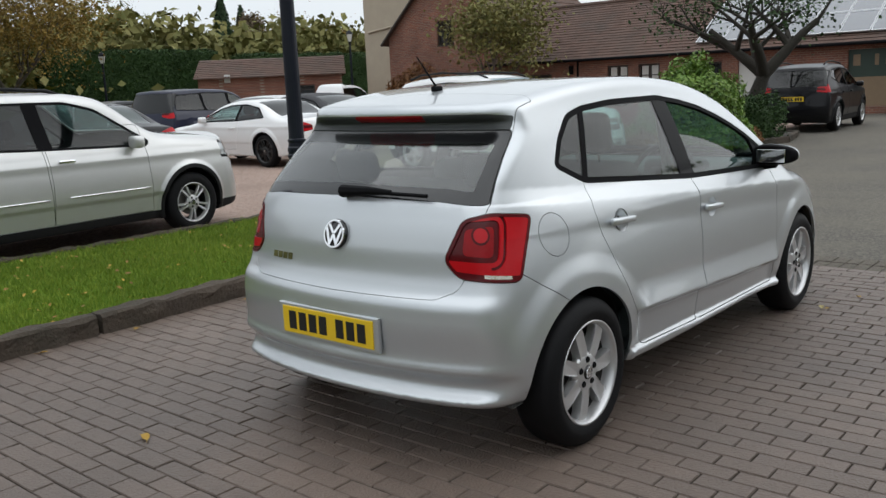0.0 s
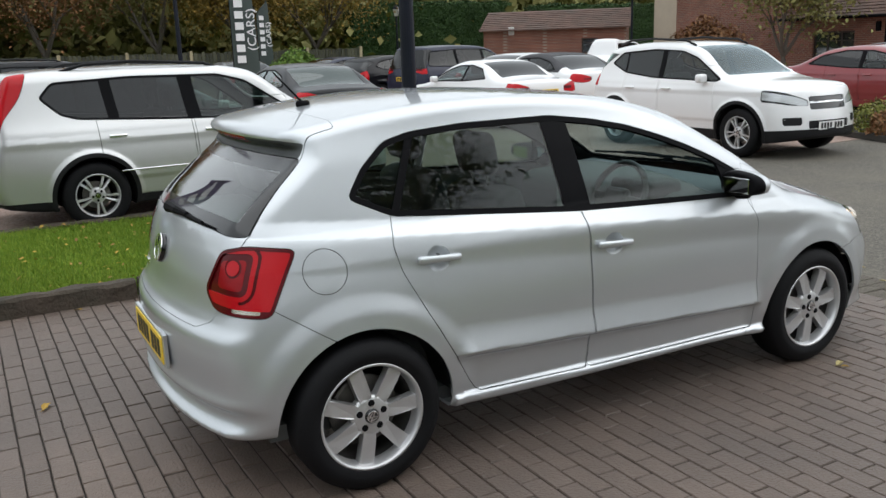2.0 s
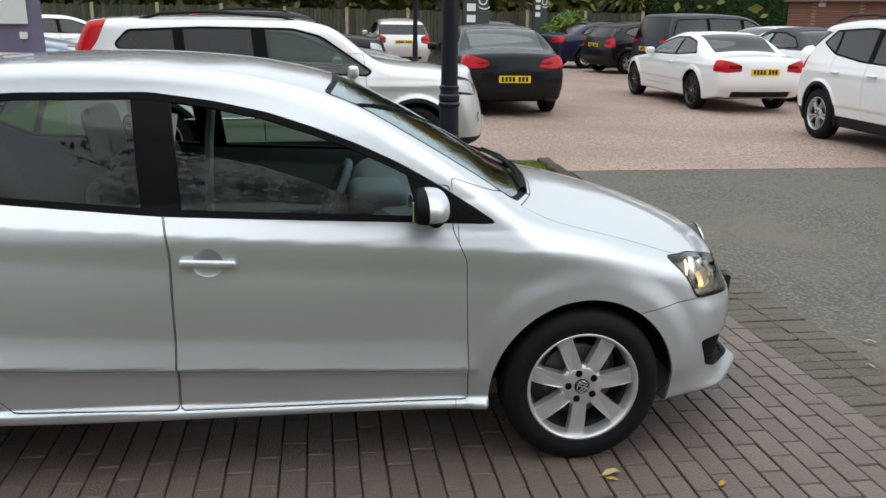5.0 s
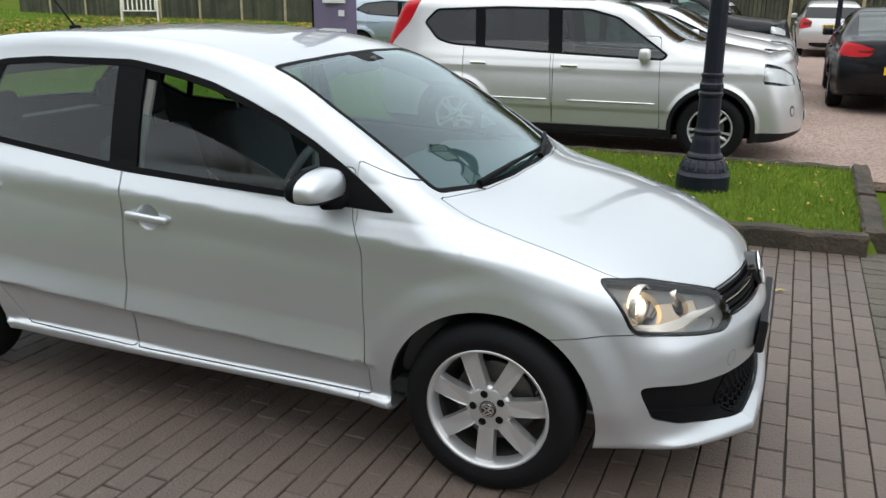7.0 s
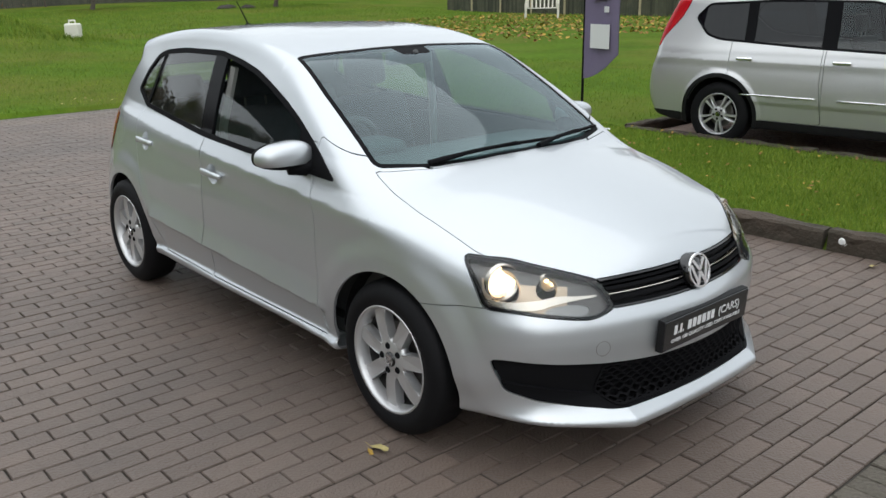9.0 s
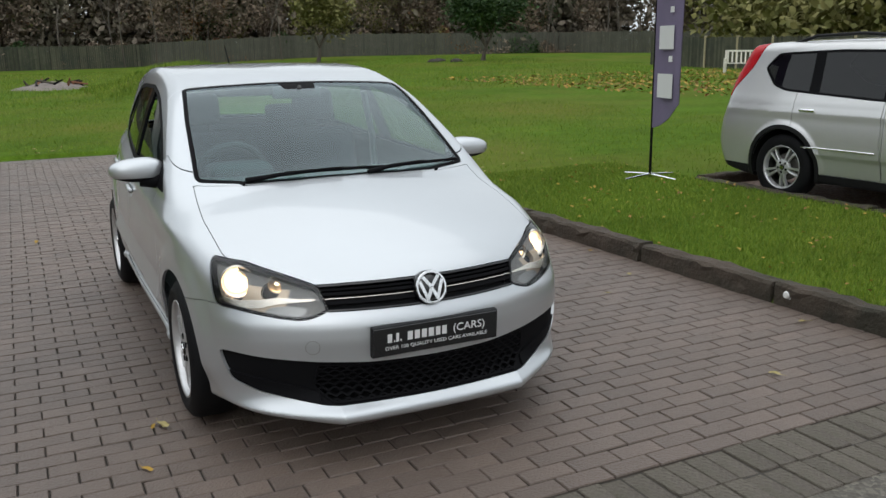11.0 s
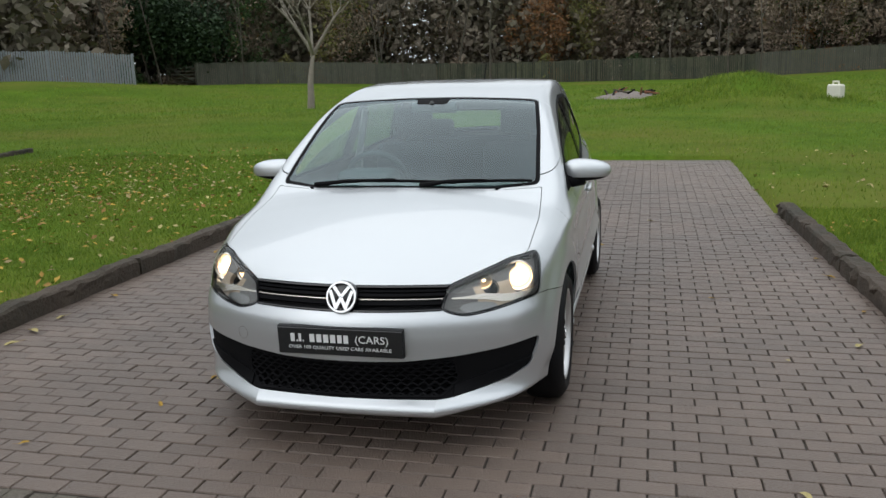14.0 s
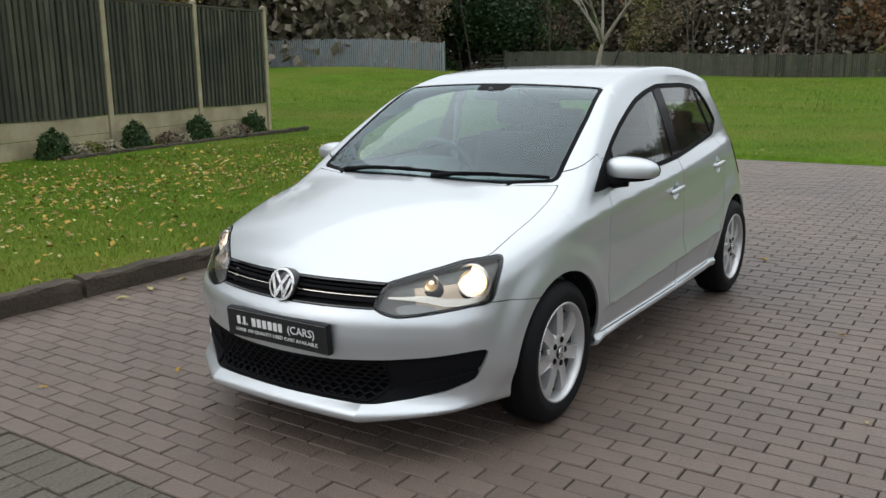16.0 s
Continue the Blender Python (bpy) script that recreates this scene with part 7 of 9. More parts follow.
    tagged(car, label, "car" if kind != "pickup" else "pickup", "parked cars")
    return car


parked_car("suv", pose(-0.06, 6.37, 0.0, 0, 0, 4) @ Matrix.Scale(0.96, 4), silver_suv, "silver off-road car with dark rear windows parked beside the grass", h=0.029, plate=plate_yellow, mirror_mat=silver_suv)
parked_car("crossover", pose(8.05, 6.38, 0, 0, 0, -90), white_paint, "white crossover car with black lower trim on the gravel", h=0.034, tint=glass)
parked_car("coupe", pose(7.85, 13.0, 0, 0, 0, 91), white_paint, "white two-door coupe with black wheels on the gravel", h=0.034, rims=alloy_dark, spokes=7)
parked_car("saloon", pose(3.40, 12.60, 0, 0, 0, 90), black_paint, "black saloon car parked with its tail to the drive", tint=glass)
parked_car("saloon", pose(10.55, 14.4, 0, 0, 0, 90), white_paint, "white open-top car with a black fabric roof", open_top=True)
parked_car("mpv", pose(11.2, 19.45, 0, 0, 0, 14), navy_paint, "dark blue people carrier on the gravel")
parked_car("hatch", pose(10.2, 22.0, 0, 0, 0, 14), black_paint, "black hatchback parked in the row")
parked_car("saloon", pose(9.8, 24.6, 0, 0, 0, 14), navy_paint, "dark blue saloon parked in the row")
parked_car("saloon", pose(12.2, 17.2, 0, 0, 0, 14), silver_suv, "silver saloon behind the white coupe")
parked_car("hatch", pose(2.7, 24.3, 0, 0, 0, 92), silver_suv, "small silver hatchback with its tail to the drive")
parked_car("saloon", pose(14.4, 7.4, 0, 0, 0, -88), red_paint, "dark red saloon parked behind the shrubs")
parked_car("hatch", pose(17.2, 8.6, 0, 0, 0, -88), black_paint, "black hatchback near the brick building")
parked_car("crossover", pose(19.5, 4.70, 0, 0, 0, 3), black_paint, "black off-road car on the drive beside a hedge")
parked_car("pickup", pose(22.0, 25.2, 0, 0, 0, 8), white_paint, "white pickup truck near the brick shed")
parked_car("hatch", pose(-0.1, 9.15, 0, 0, 0, 1), grey_paint, "dark grey hatchback in the row on the gravel")
parked_car("hatch", pose(-0.1, 11.7, 0, 0, 0, 0), white_paint, "white hatchback in the row on the gravel")
parked_car("saloon", pose(-0.3, 14.3, 0, 0, 0, 0), silver_suv, "silver saloon in the row on the gravel")
parked_car("suv", pose(-0.4, 17.0, 0, 0, 0, 0), black_paint, "black off-road car in the row on the gravel")
parked_car("hatch", pose(-1.5, 23.5, 0, 0, 0, 175), white_paint, "white hatchback far across the gravel")
parked_car("saloon", pose(5.6, 24.5, 0, 0, 0, 92), grey_paint, "dark grey saloon far across the gravel")
parked_car("hatch", pose(-6.5, 22.0, 0, 0, 0, 20), white_paint, "white hatchback at the edge of the car park")
parked_car("hatch", pose(-7.0, 17.5, 0, 0, 0, 10), blue_paint, "pale blue hatchback at the edge of the car park")

# ---------- trees, hedges, shrubs ----------
bark_m = material("bark", (0.095, 0.08, 0.065), rough=0.95, var=0.3, scale=6, bump=0.9, bump_scale=25)
dark_bark = material("dark_mossy_bark", (0.032, 0.028, 0.022), rough=0.95, var=0.3, scale=6, bump=0.9, bump_scale=25)
pale_bark = material("pale_bark", (0.21, 0.185, 0.15), rough=0.95, var=0.3, scale=5, bump=0.7, bump_scale=25)
growth_m = material("tangled_inner_growth", (0.170, 0.142, 0.108), rough=0.95, var=0.5, scale=0.5, fine=0.4, bump=1.0, bump_scale=3, dark=(0.10, 0.095, 0.06))
gold_l = leaf_material("golden_leaves", (0.30, 0.19, 0.04), (0.16, 0.125, 0.035))
olive_l = leaf_material("olive_leaves", (0.13, 0.135, 0.042), (0.21, 0.19, 0.065))
rust_l = leaf_material("rust_leaves", (0.25, 0.115, 0.045), (0.16, 0.085, 0.04))
brown_l = leaf_material("brown_twigs", (0.22, 0.165, 0.115), (0.14, 0.105, 0.075))
twig_l = leaf_material("dark_brown_twigs", (0.265, 0.205, 0.150), (0.155, 0.118, 0.088))
conifer_l = leaf_material("dark_conifer_foliage", (0.014, 0.032, 0.014), (0.035, 0.062, 0.024))
hedge_l = leaf_material("dark_hedge_leaves", (0.016, 0.040, 0.012), (0.045, 0.085, 0.022))
laurel_l = leaf_material("bright_laurel_leaves", (0.07, 0.15, 0.02), (0.18, 0.27, 0.05), 0.45)
yellow_l = leaf_material("yellow_shrub_leaves", (0.22, 0.20, 0.04), (0.10, 0.13, 0.03))
flower_l = leaf_material("pale_bedding_plants", (0.45, 0.42, 0.25), (0.20, 0.16, 0.14))


def branches(bm, rng, p, d, length, radius, depth, tips, spread=0.6):
    p, d = Vector(p), Vector(d).normalized()
    n = 4
    pts, rad = [p.copy()], [radius]
    for i in range(n):
        d = (d + Vector((rng.uniform(-1, 1), rng.uniform(-1, 1), rng.uniform(-0.3, 0.6))) * 0.16).normalized()
        p = p + d * length / n
        pts.append(p.copy())
        rad.append(radius * (1 - 0.55 * (i + 1) / n))
    tube(bm, pts, rad, 7 if radius > 0.05 else 5, cap=False)
    tips.append(p.copy())
    if depth <= 0:
        return
    for i in range(rng.choice((2, 3, 3))):
        k = rng.randint(2, n)
        q = (d + Vector((rng.uniform(-1, 1), rng.uniform(-1, 1), rng.uniform(-0.25, 0.7))) * spread * 1.4).normalized()
        branches(bm, rng, pts[k], q, length * rng.uniform(0.55, 0.8), rad[k] * rng.uniform(0.6, 0.8), depth - 1, tips, spread)


def tree(m, h, trunk, mat, leaves, size, seed, label, bark=None, spread=0.6, depth=3, blob=0.9, clear=0.35):
    rng = random.Random(seed)
    t = tagged(new("tree"), label, "tree")
    t.matrix_basis = m
    bm = bmesh.new()
    tips = []
    branches(bm, rng, (0, 0, -0.15), (rng.uniform(-0.06, 0.06), rng.uniform(-0.06, 0.06), 1), h * clear, trunk, 0, tips)
    fork = tips.pop()
    for i in range(4):
        a = 2 * math.pi * (i + rng.random() * 0.6) / 4
        branches(bm, rng, fork, (math.cos(a) * spread, math.sin(a) * spread, 1), h * 0.30, trunk * 0.5, depth, tips, spread)
    part("trunk", bm, bark or bark_m, t, smooth=True)
    if leaves:
        r = np.random.default_rng(seed)
        tp = np.array([tuple(q) for q in tips])
        P = tp[r.integers(0, len(tp), leaves)] + r.normal(0, blob * h * 0.055, (leaves, 3))
        N = r.normal(size=(leaves, 3))
        N[:, 2] = np.abs(N[:, 2]) + 0.3
        N /= np.linalg.norm(N, axis=1)[:, None]
        V, F = leaf_quads(P, N, size, r)
        mesh_ob("crown", V, F, mat, t)
    return t


def conifer(m, h, r0, leaves, seed, label):
    t = tagged(new("conifer_tree"), label, "tree")
    t.matrix_basis = m
    bm = bmesh.new()
    tube(bm, [(0, 0, -0.1), (0, 0, h * 0.95)], [r0 * 0.12, 0.02], 8)
    part("trunk", bm, bark_m, t)
    r = np.random.default_rng(seed)
    z = h * (1 - np.sqrt(r.random(leaves))) * 0.98 + 0.1
    rad = r0 * (1 - z / h) ** 0.8 * (0.90 + 0.12 * np.sin(z * 5.0 + 2 * np.sin(3 * r.uniform(0, 6.28, leaves)))) * np.sqrt(r.uniform(0.35, 1, leaves))
    a = r.uniform(0, 2 * math.pi, leaves)
    P = np.stack([rad * np.cos(a), rad * np.sin(a), z], 1)
    N = np.stack([np.cos(a), np.sin(a), np.full(leaves, 0.8)], 1) + r.normal(0, 0.4, (leaves, 3))
    N /= np.linalg.norm(N, axis=1)[:, None]
    V, F = leaf_quads(P, N, 0.17, r, 0.4)
    mesh_ob("crown", V, F, conifer_l, t)
    return t


def hedge(name, lo, hi, m, mat, n, size, seed, label, rough=0.06):
    """A clipped hedge: leaves all over a dark core."""
    t = tagged(new(name), label, "hedge")
    t.matrix_basis = m
    lo, hi = np.array(lo, float), np.array(hi, float)
    bm = bmesh.new()
    box(bm, lo + [0.12, 0.12, 0], hi - 0.12, 0.1)
    part("hedge_core", bm, hedge_l, t)
    r = np.random.default_rng(seed)
    s = hi - lo
    areas = np.array([s[1] * s[2], s[1] * s[2], s[0] * s[2], s[0] * s[2], s[0] * s[1]])
    f = r.choice(5, n, p=areas / areas.sum())
    P = lo + r.random((n, 3)) * s
    N = np.zeros((n, 3))
    for k, (d, v, sg) in enumerate(((0, lo[0], -1), (0, hi[0], 1), (1, lo[1], -1), (1, hi[1], 1), (2, hi[2], 1))):
        q = f == k
        P[q, d] = v
        N[q, d] = sg
    P += N * r.normal(0, rough, (n, 1)) + N * 0.08 * np.sin(P[:, [0]] * 3.1) * np.sin(P[:, [2]] * 2.7 + P[:, [1]])
    N = N + r.normal(0, 0.55, (n, 3))
    N /= np.linalg.norm(N, axis=1)[:, None]
    V, F = leaf_quads(P, N, size, r)
    mesh_ob("foliage", V, F, mat, t)
    return t


def shrub(name, m, rad, mat, n, size, seed, label, cat="bush"):
    t = tagged(new(name), label, cat)
    t.matrix_basis = m
    r = np.random.default_rng(seed)
    N = r.normal(size=(n, 3))
    N[:, 2] = np.abs(N[:, 2])
    N /= np.linalg.norm(N, axis=1)[:, None]
    lump = 1 + 0.10 * np.sin(N[:, 0] * 9 + seed) * np.sin(N[:, 1] * 8) + 0.06 * np.sin(N[:, 2] * 13)
    P = N * np.array(rad) * (lump * r.uniform(0.78, 1.03, n))[:, None]
    D = N + r.normal(0, 0.6, (n, 3))
    D /= np.linalg.norm(D, axis=1)[:, None]
    V, F = leaf_quads(P, D, size, r)
    mesh_ob("foliage", V, F, mat, t)
    bm = bmesh.new()
    rr = random.Random(seed)
    for i in range(7):
        a = rr.uniform(0, 6.28)
        tube(bm, [(0.05 * math.cos(a), 0.05 * math.sin(a), -0.05), (rad[0] * 0.55 * math.cos(a), rad[1] * 0.55 * math.sin(a), rad[2] * 0.75)], [0.02, 0.008], 5)
    part("stem", bm, bark_m, t)
    return t


def wood_belt(name, line, depth, hgt, mats, n, size, seed, label, vary=0.16, spacing=1.7, back=None):
    """Far woodland along a line of points: separate crowns of twig clumps, low scrub and bare stems."""
    r = np.random.default_rng(seed)
    L = np.array(line, float)
    seg = np.linalg.norm(np.diff(L, axis=0), axis=1)
    c = np.concatenate([[0], np.cumsum(seg)])

    def along(u, off):
        i = np.clip(np.searchsorted(c, u) - 1, 0, len(seg) - 1)
        t = ((u - c[i]) / seg[i])[:, None]
        d = (L[i + 1] - L[i]) / seg[i][:, None]
        nrm = np.stack([-d[:, 1], d[:, 0]], 1)
        return L[i] * (1 - t) + L[i + 1] * t + nrm * off[:, None], nrm
    K = int(seg.sum() / spacing)
    ku = r.random(K) * seg.sum()
    koff = r.uniform(0.3, depth, K)
    kh = hgt * (0.72 + vary * np.sin(ku * 0.37 + seed) + 0.22 * r.normal(size=K)).clip(0.35, 1.25)
    kr = kh * r.uniform(0.14, 0.27, K)
    tone = r.integers(0, len(mats), K)
    kb, _ = along(ku, koff)
    kb = kb + r.normal(0, 1.2, kb.shape)
    # clumps round each stem
    M = 26
    cz = r.uniform(0.18, 1.0, (K, M))
    ca = r.uniform(0, 2 * math.pi, (K, M))
    cr = kr[:, None] * np.sqrt(r.random((K, M))) * np.sin(np.clip(cz * 1.05, 0, 1) * math.pi * 0.86 + 0.25).clip(0.15, 1)
    w = kh * kr
    k = r.choice(K, n, p=w / w.sum())
    j = r.integers(0, M, n)
    P = np.stack([kb[k, 0] + cr[k, j] * np.cos(ca[k, j]), kb[k, 1] + cr[k, j] * np.sin(ca[k, j]), kh[k] * cz[k, j]], 1) + r.normal(0, 1, (n, 3)) * np.array([0.42, 0.42, 0.5]) * (hgt / 11)
    patch = np.where(r.random(n) < 0.12, r.integers(0, len(mats), n), tone[k])
    # scrub along the foot
    q = r.random(n) < 0.22
    su = r.random(n) * seg.sum()
    sb, _ = along(su, r.normal(0.2, 0.9, n))
    P[q] = np.column_stack([sb, r.random(n) ** 1.6 * (1.3 + 0.9 * np.sin(su * 0.8 + seed) + 0.5 * np.sin(su * 2.3))])[q]
    patch[q] = (np.floor(su / 3.3) % len(mats)).astype(int)[q]
    P[:, 2] = P[:, 2].clip(0.05) + field_z(P[:, 0], P[:, 1])
    N = r.normal(0, 1, (n, 3)) + np.array([0, 0, 0.5])
    N /= np.linalg.norm(N, axis=1)[:, None]
    V, F = leaf_quads(P, N, size, r, 0.42)
    ob = mesh_ob(name, V, F, mats[0])
    for m in mats[1:]:
        ob.data.materials.append(m)
    ob.data.polygons.foreach_set("material_index", np.concatenate([patch, patch]).astype(np.int32))
    bm = bmesh.new()
    rr = random.Random(seed)
    for k in range(int(seg.sum() / 3.6)):
        uu = rr.random() * seg.sum()
        j = min(int(np.searchsorted(c, uu)) - 1, len(seg) - 1)
        q = L[max(j, 0)] + (L[max(j, 0) + 1] - L[max(j, 0)]) * ((uu - c[max(j, 0)]) / seg[max(j, 0)])
        x, y = q[0] + rr.uniform(-0.5, depth * 0.6), q[1] + rr.uniform(-0.5, 1.5)
        hh = hgt * rr.uniform(0.6, 1.15)
        z0 = float(field_z(np.array([x]), np.array([y]))[0])
        tips = []
        branches(bm, rr, (x, y, z0 - 0.1), (rr.uniform(-0.1, 0.1), rr.uniform(-0.1, 0.1), 1), hh * 0.6, rr.uniform(0.05, 0.11), 3, tips, 0.6)
    # the dense growth behind the outer leaves
    nb = n // 2
    bu = r.random(nb) * seg.sum()
    bb, _ = along(bu, depth * r.uniform(0.9, 1.25, nb))
    bh = hgt * (0.80 + vary * np.sin(bu * 0.37 + seed) + 0.10 * np.sin(bu * 1.3) + 0.06 * np.sin(bu * 3.1))
    bb = bb + r.normal(0, 2.2, bb.shape)
    BP = np.column_stack([bb, bh * r.random(nb) ** 0.9])
    BP[:, 2] += field_z(BP[:, 0], BP[:, 1])
    BN = r.normal(0, 1, (nb, 3))
    BN /= np.linalg.norm(BN, axis=1)[:, None]
    BV, BF = leaf_quads(BP, BN, size * 2.3, r, 0.6)
    bk = mesh_ob("inner_growth", BV, BF, back or growth_m, ob)
    bk["kind"] = "stuff"
    part_ob = part("woodland_stems", bm, bark_m, ob)
    part_ob["kind"] = "stuff"
    return tagged(ob, label, "woodland", kind="stuff")


def tilted_z(x, y, z=0.0):
    return pose(x, y, z + float(field_z(np.array([x]), np.array([y]))[0]))


# west side: the far edge of the field
wood_belt("far_wood", [(-52, -52), (-66, -40), (-76, -20), (-78, 8), (-76, 32), (-70, 60), (-40, 74)], 7.0, 14.0, [twig_l, olive_l, rust_l, twig_l, hedge_l, brown_l, twig_l], 300000, 0.16, 4, "far autumn wood with bare brown trees")
wood_belt("far_wood", [(-58, -46), (-45, -70), (-20, -75), (20, -70), (55, -55)], 8.0, 13, [olive_l, twig_l, brown_l, twig_l, gold_l], 100000, 0.2, 6, "autumn trees far behind the drive")
conifer_tree = tree(tilted_z(-66, -40.5, -0.1), 9.5, 0.35, conifer_l, 30000, 0.17, 21, "dense dark evergreen tree by the gate", clear=0.12, blob=1.9, spread=0.75)
tree(tilted_z(-28.6, -12.4), 7.5, 0.17, brown_l, 350, 0.05, 31, "young bare tree with a pale trunk in the field", pale_bark, clear=0.32, depth=3)
tree(tilted_z(-37, -50), 9.0, 0.22, gold_l, 3500, 0.14, 32, "tree with thin yellow autumn leaves", clear=0.3)
tree(tilted_z(-52, 30), 6.0, 0.2, hedge_l, 5000, 0.16, 33, "dark green small tree at the field edge", clear=0.2, blob=1.5)
tree(tilted_z(-60, 20), 6.5, 0.2, olive_l, 4000, 0.16, 34, "olive green tree at the field edge", clear=0.2, blob=1.5)
# trees behind the drive, on the side the path starts from
for i, (x, y, h, mt, lb) in enumerate(((-3.5, -15.5, 12, olive_l, "tall tree with thin olive leaves"), (3.0, -14.5, 12, olive_l, "spreading tree with olive leaves"), (9.5, -14.5, 8, brown_l, "tall half-bare brown autumn tree"), (-13, -20, 11, gold_l, "tall tree with golden leaves"), (16, -10.5, 5, olive_l, "small tree with thin olive leaves"))):
    tree(pose(x, y, 0), h, 0.28, mt, 9000 if mt is not brown_l else 1500, 0.085, 50 + i, lb, clear=0.28, depth=3, blob=1.2)
# north side: behind the car park
for i, (x, y, h, mt, n, lb) in enumerate(((13.5, 37.5, 9.0, gold_l, 9000, "golden birch beside the hedge"), (10.2, 36.5, 8, gold_l, 7000, "golden birch behind the fence"), (6.0, 38, 9, olive_l, 6000, "olive autumn tree behind the fence"), (1.5, 37.5, 8.5, rust_l, 6000, "rust-coloured tree behind the fence"), (-4, 38.5, 9, olive_l, 6000, "olive tree behind the fence"), (-9, 38, 8, brown_l, 4000, "brown half-bare tree behind the fence"), (-15, 40, 9, olive_l, 5000, "olive tree beyond the fence"), (-22, 42, 9, rust_l, 5000, "rust-coloured tree beyond the fence"))):
    tree(pose(x, y, 0), h, 0.2, mt, int(n * 2.6), 0.072, 70 + i, lb, clear=0.22, depth=3, blob=1.7)
wood_belt("far_wood", [(70, 48), (45, 60), (20, 58), (-10, 52), (-45, 60)], 8.0, 7.0, [gold_l, olive_l, brown_l, rust_l, olive_l], 190000, 0.15, 9, "autumn woodland behind the hedge", 0.12, back=olive_l)
conifer(pose(37.0, 53.5, 0), 9.4, 1.9, 18000, 1, "tall dark fir tree")
conifer(pose(39.6, 54.5, 0), 8.6, 1.8, 18000, 2, "dark fir tree beside a taller one")
tree(pose(45.5, 53, 0), 8.0, 0.25, rust_l, 20000, 0.085, 91, "rounded beech tree with orange leaves", clear=0.15, blob=1.8)
hedge("tall_hedge", (0, 0, 0), (10.6, 1.6, 4.25), pose(18.2, 43.4, 0, 0, 0, -3), hedge_l, 42000, 0.065, 1, "tall clipped dark green hedge")
hedge("tall_hedge", (0, 0, 0), (13.0, 1.6, 3.95), pose(29.5, 41.2, 0, 0, 0, -3), hedge_l, 40000, 0.065, 2, "tall clipped dark green hedge behind the shed")
shrub("bush", pose(10.5, 31.9, 0), (1.25, 0.9, 1.75), laurel_l, 5000, 0.07, 3, "bright green rounded bush by the fence")
for i, (x, y) in enumerate(((12.4, 32.2), (14.6, 32.5), (16.8, 33.0), (19.2, 33.6))):
    shrub("bush", pose(x, y, 0), (1.1, 0.8, 0.9 + 0.2 * (i % 2)), olive_l, 1800, 0.08, 5 + i, "low olive shrub along the fence")
# east side: the planted island
hedge_bed = [(10.1, 4.75), (14.6, 3.75), (16.6, 4.2), (16.0, 5.9), (10.6, 6.3)]
slab("planting_bed", hedge_bed, 0.09, bedding_m, "dark earth of the planted island", "soil", 0.09)
for i, (a, b) in enumerate(zip(hedge_bed, hedge_bed[1:])):
    sleeper(a, b, 0.10, 0.12, seed=70 + i)
shrub("laurel_bush", pose(12.25, 4.80, 0.05), (1.28, 1.05, 1.72), laurel_l, 17000, 0.042, 11, "bright green laurel bush in the planted island")
hedge("low_hedge", (-0.55, -0.45, 0), (0.75, 0.45, 0.82), pose(14.2, 4.5, 0.05, 0, 0, -12), hedge_l, 4500, 0.035, 12, "low clipped dark hedge")
for i, (x, y, s, mt) in enumerate(((10.6, 5.0, 0.35, rust_l), (11.0, 4.75, 0.38, yellow_l), (11.5, 4.55, 0.36, olive_l), (10.8, 5.5, 0.4, yellow_l), (12.9, 4.25, 0.3, olive_l), (13.4, 4.15, 0.3, rust_l), (11.6, 5.6, 0.5, olive_l), (12.2, 4.2, 0.33, yellow_l))):
    shrub("low_shrub", pose(x, y, 0.08), (s * 1.2, s, s * 1.2), mt, 1300, 0.03, 20 + i, "low autumn shrub in the planted island", "shrub")
tree(pose(15.3, 4.75, 0.05), 5.2, 0.29, hedge_l, 2600, 0.05, 40, "old fruit tree with a dark twisted trunk", dark_bark, clear=0.30, depth=3, spread=1.1, blob=1.0)
tree(pose(24.6, 18.6, 0.0), 5.6, 0.16, olive_l, 6000, 0.09, 41, "grey-green tree in front of the gable", clear=0.2, blob=1.6)
shrub("beech_hedge", pose(25.6, 23.6, 0), (0.8, 2.4, 2.5), rust_l, 6000, 0.08, 44, "russet beech hedge by the house", "hedge")

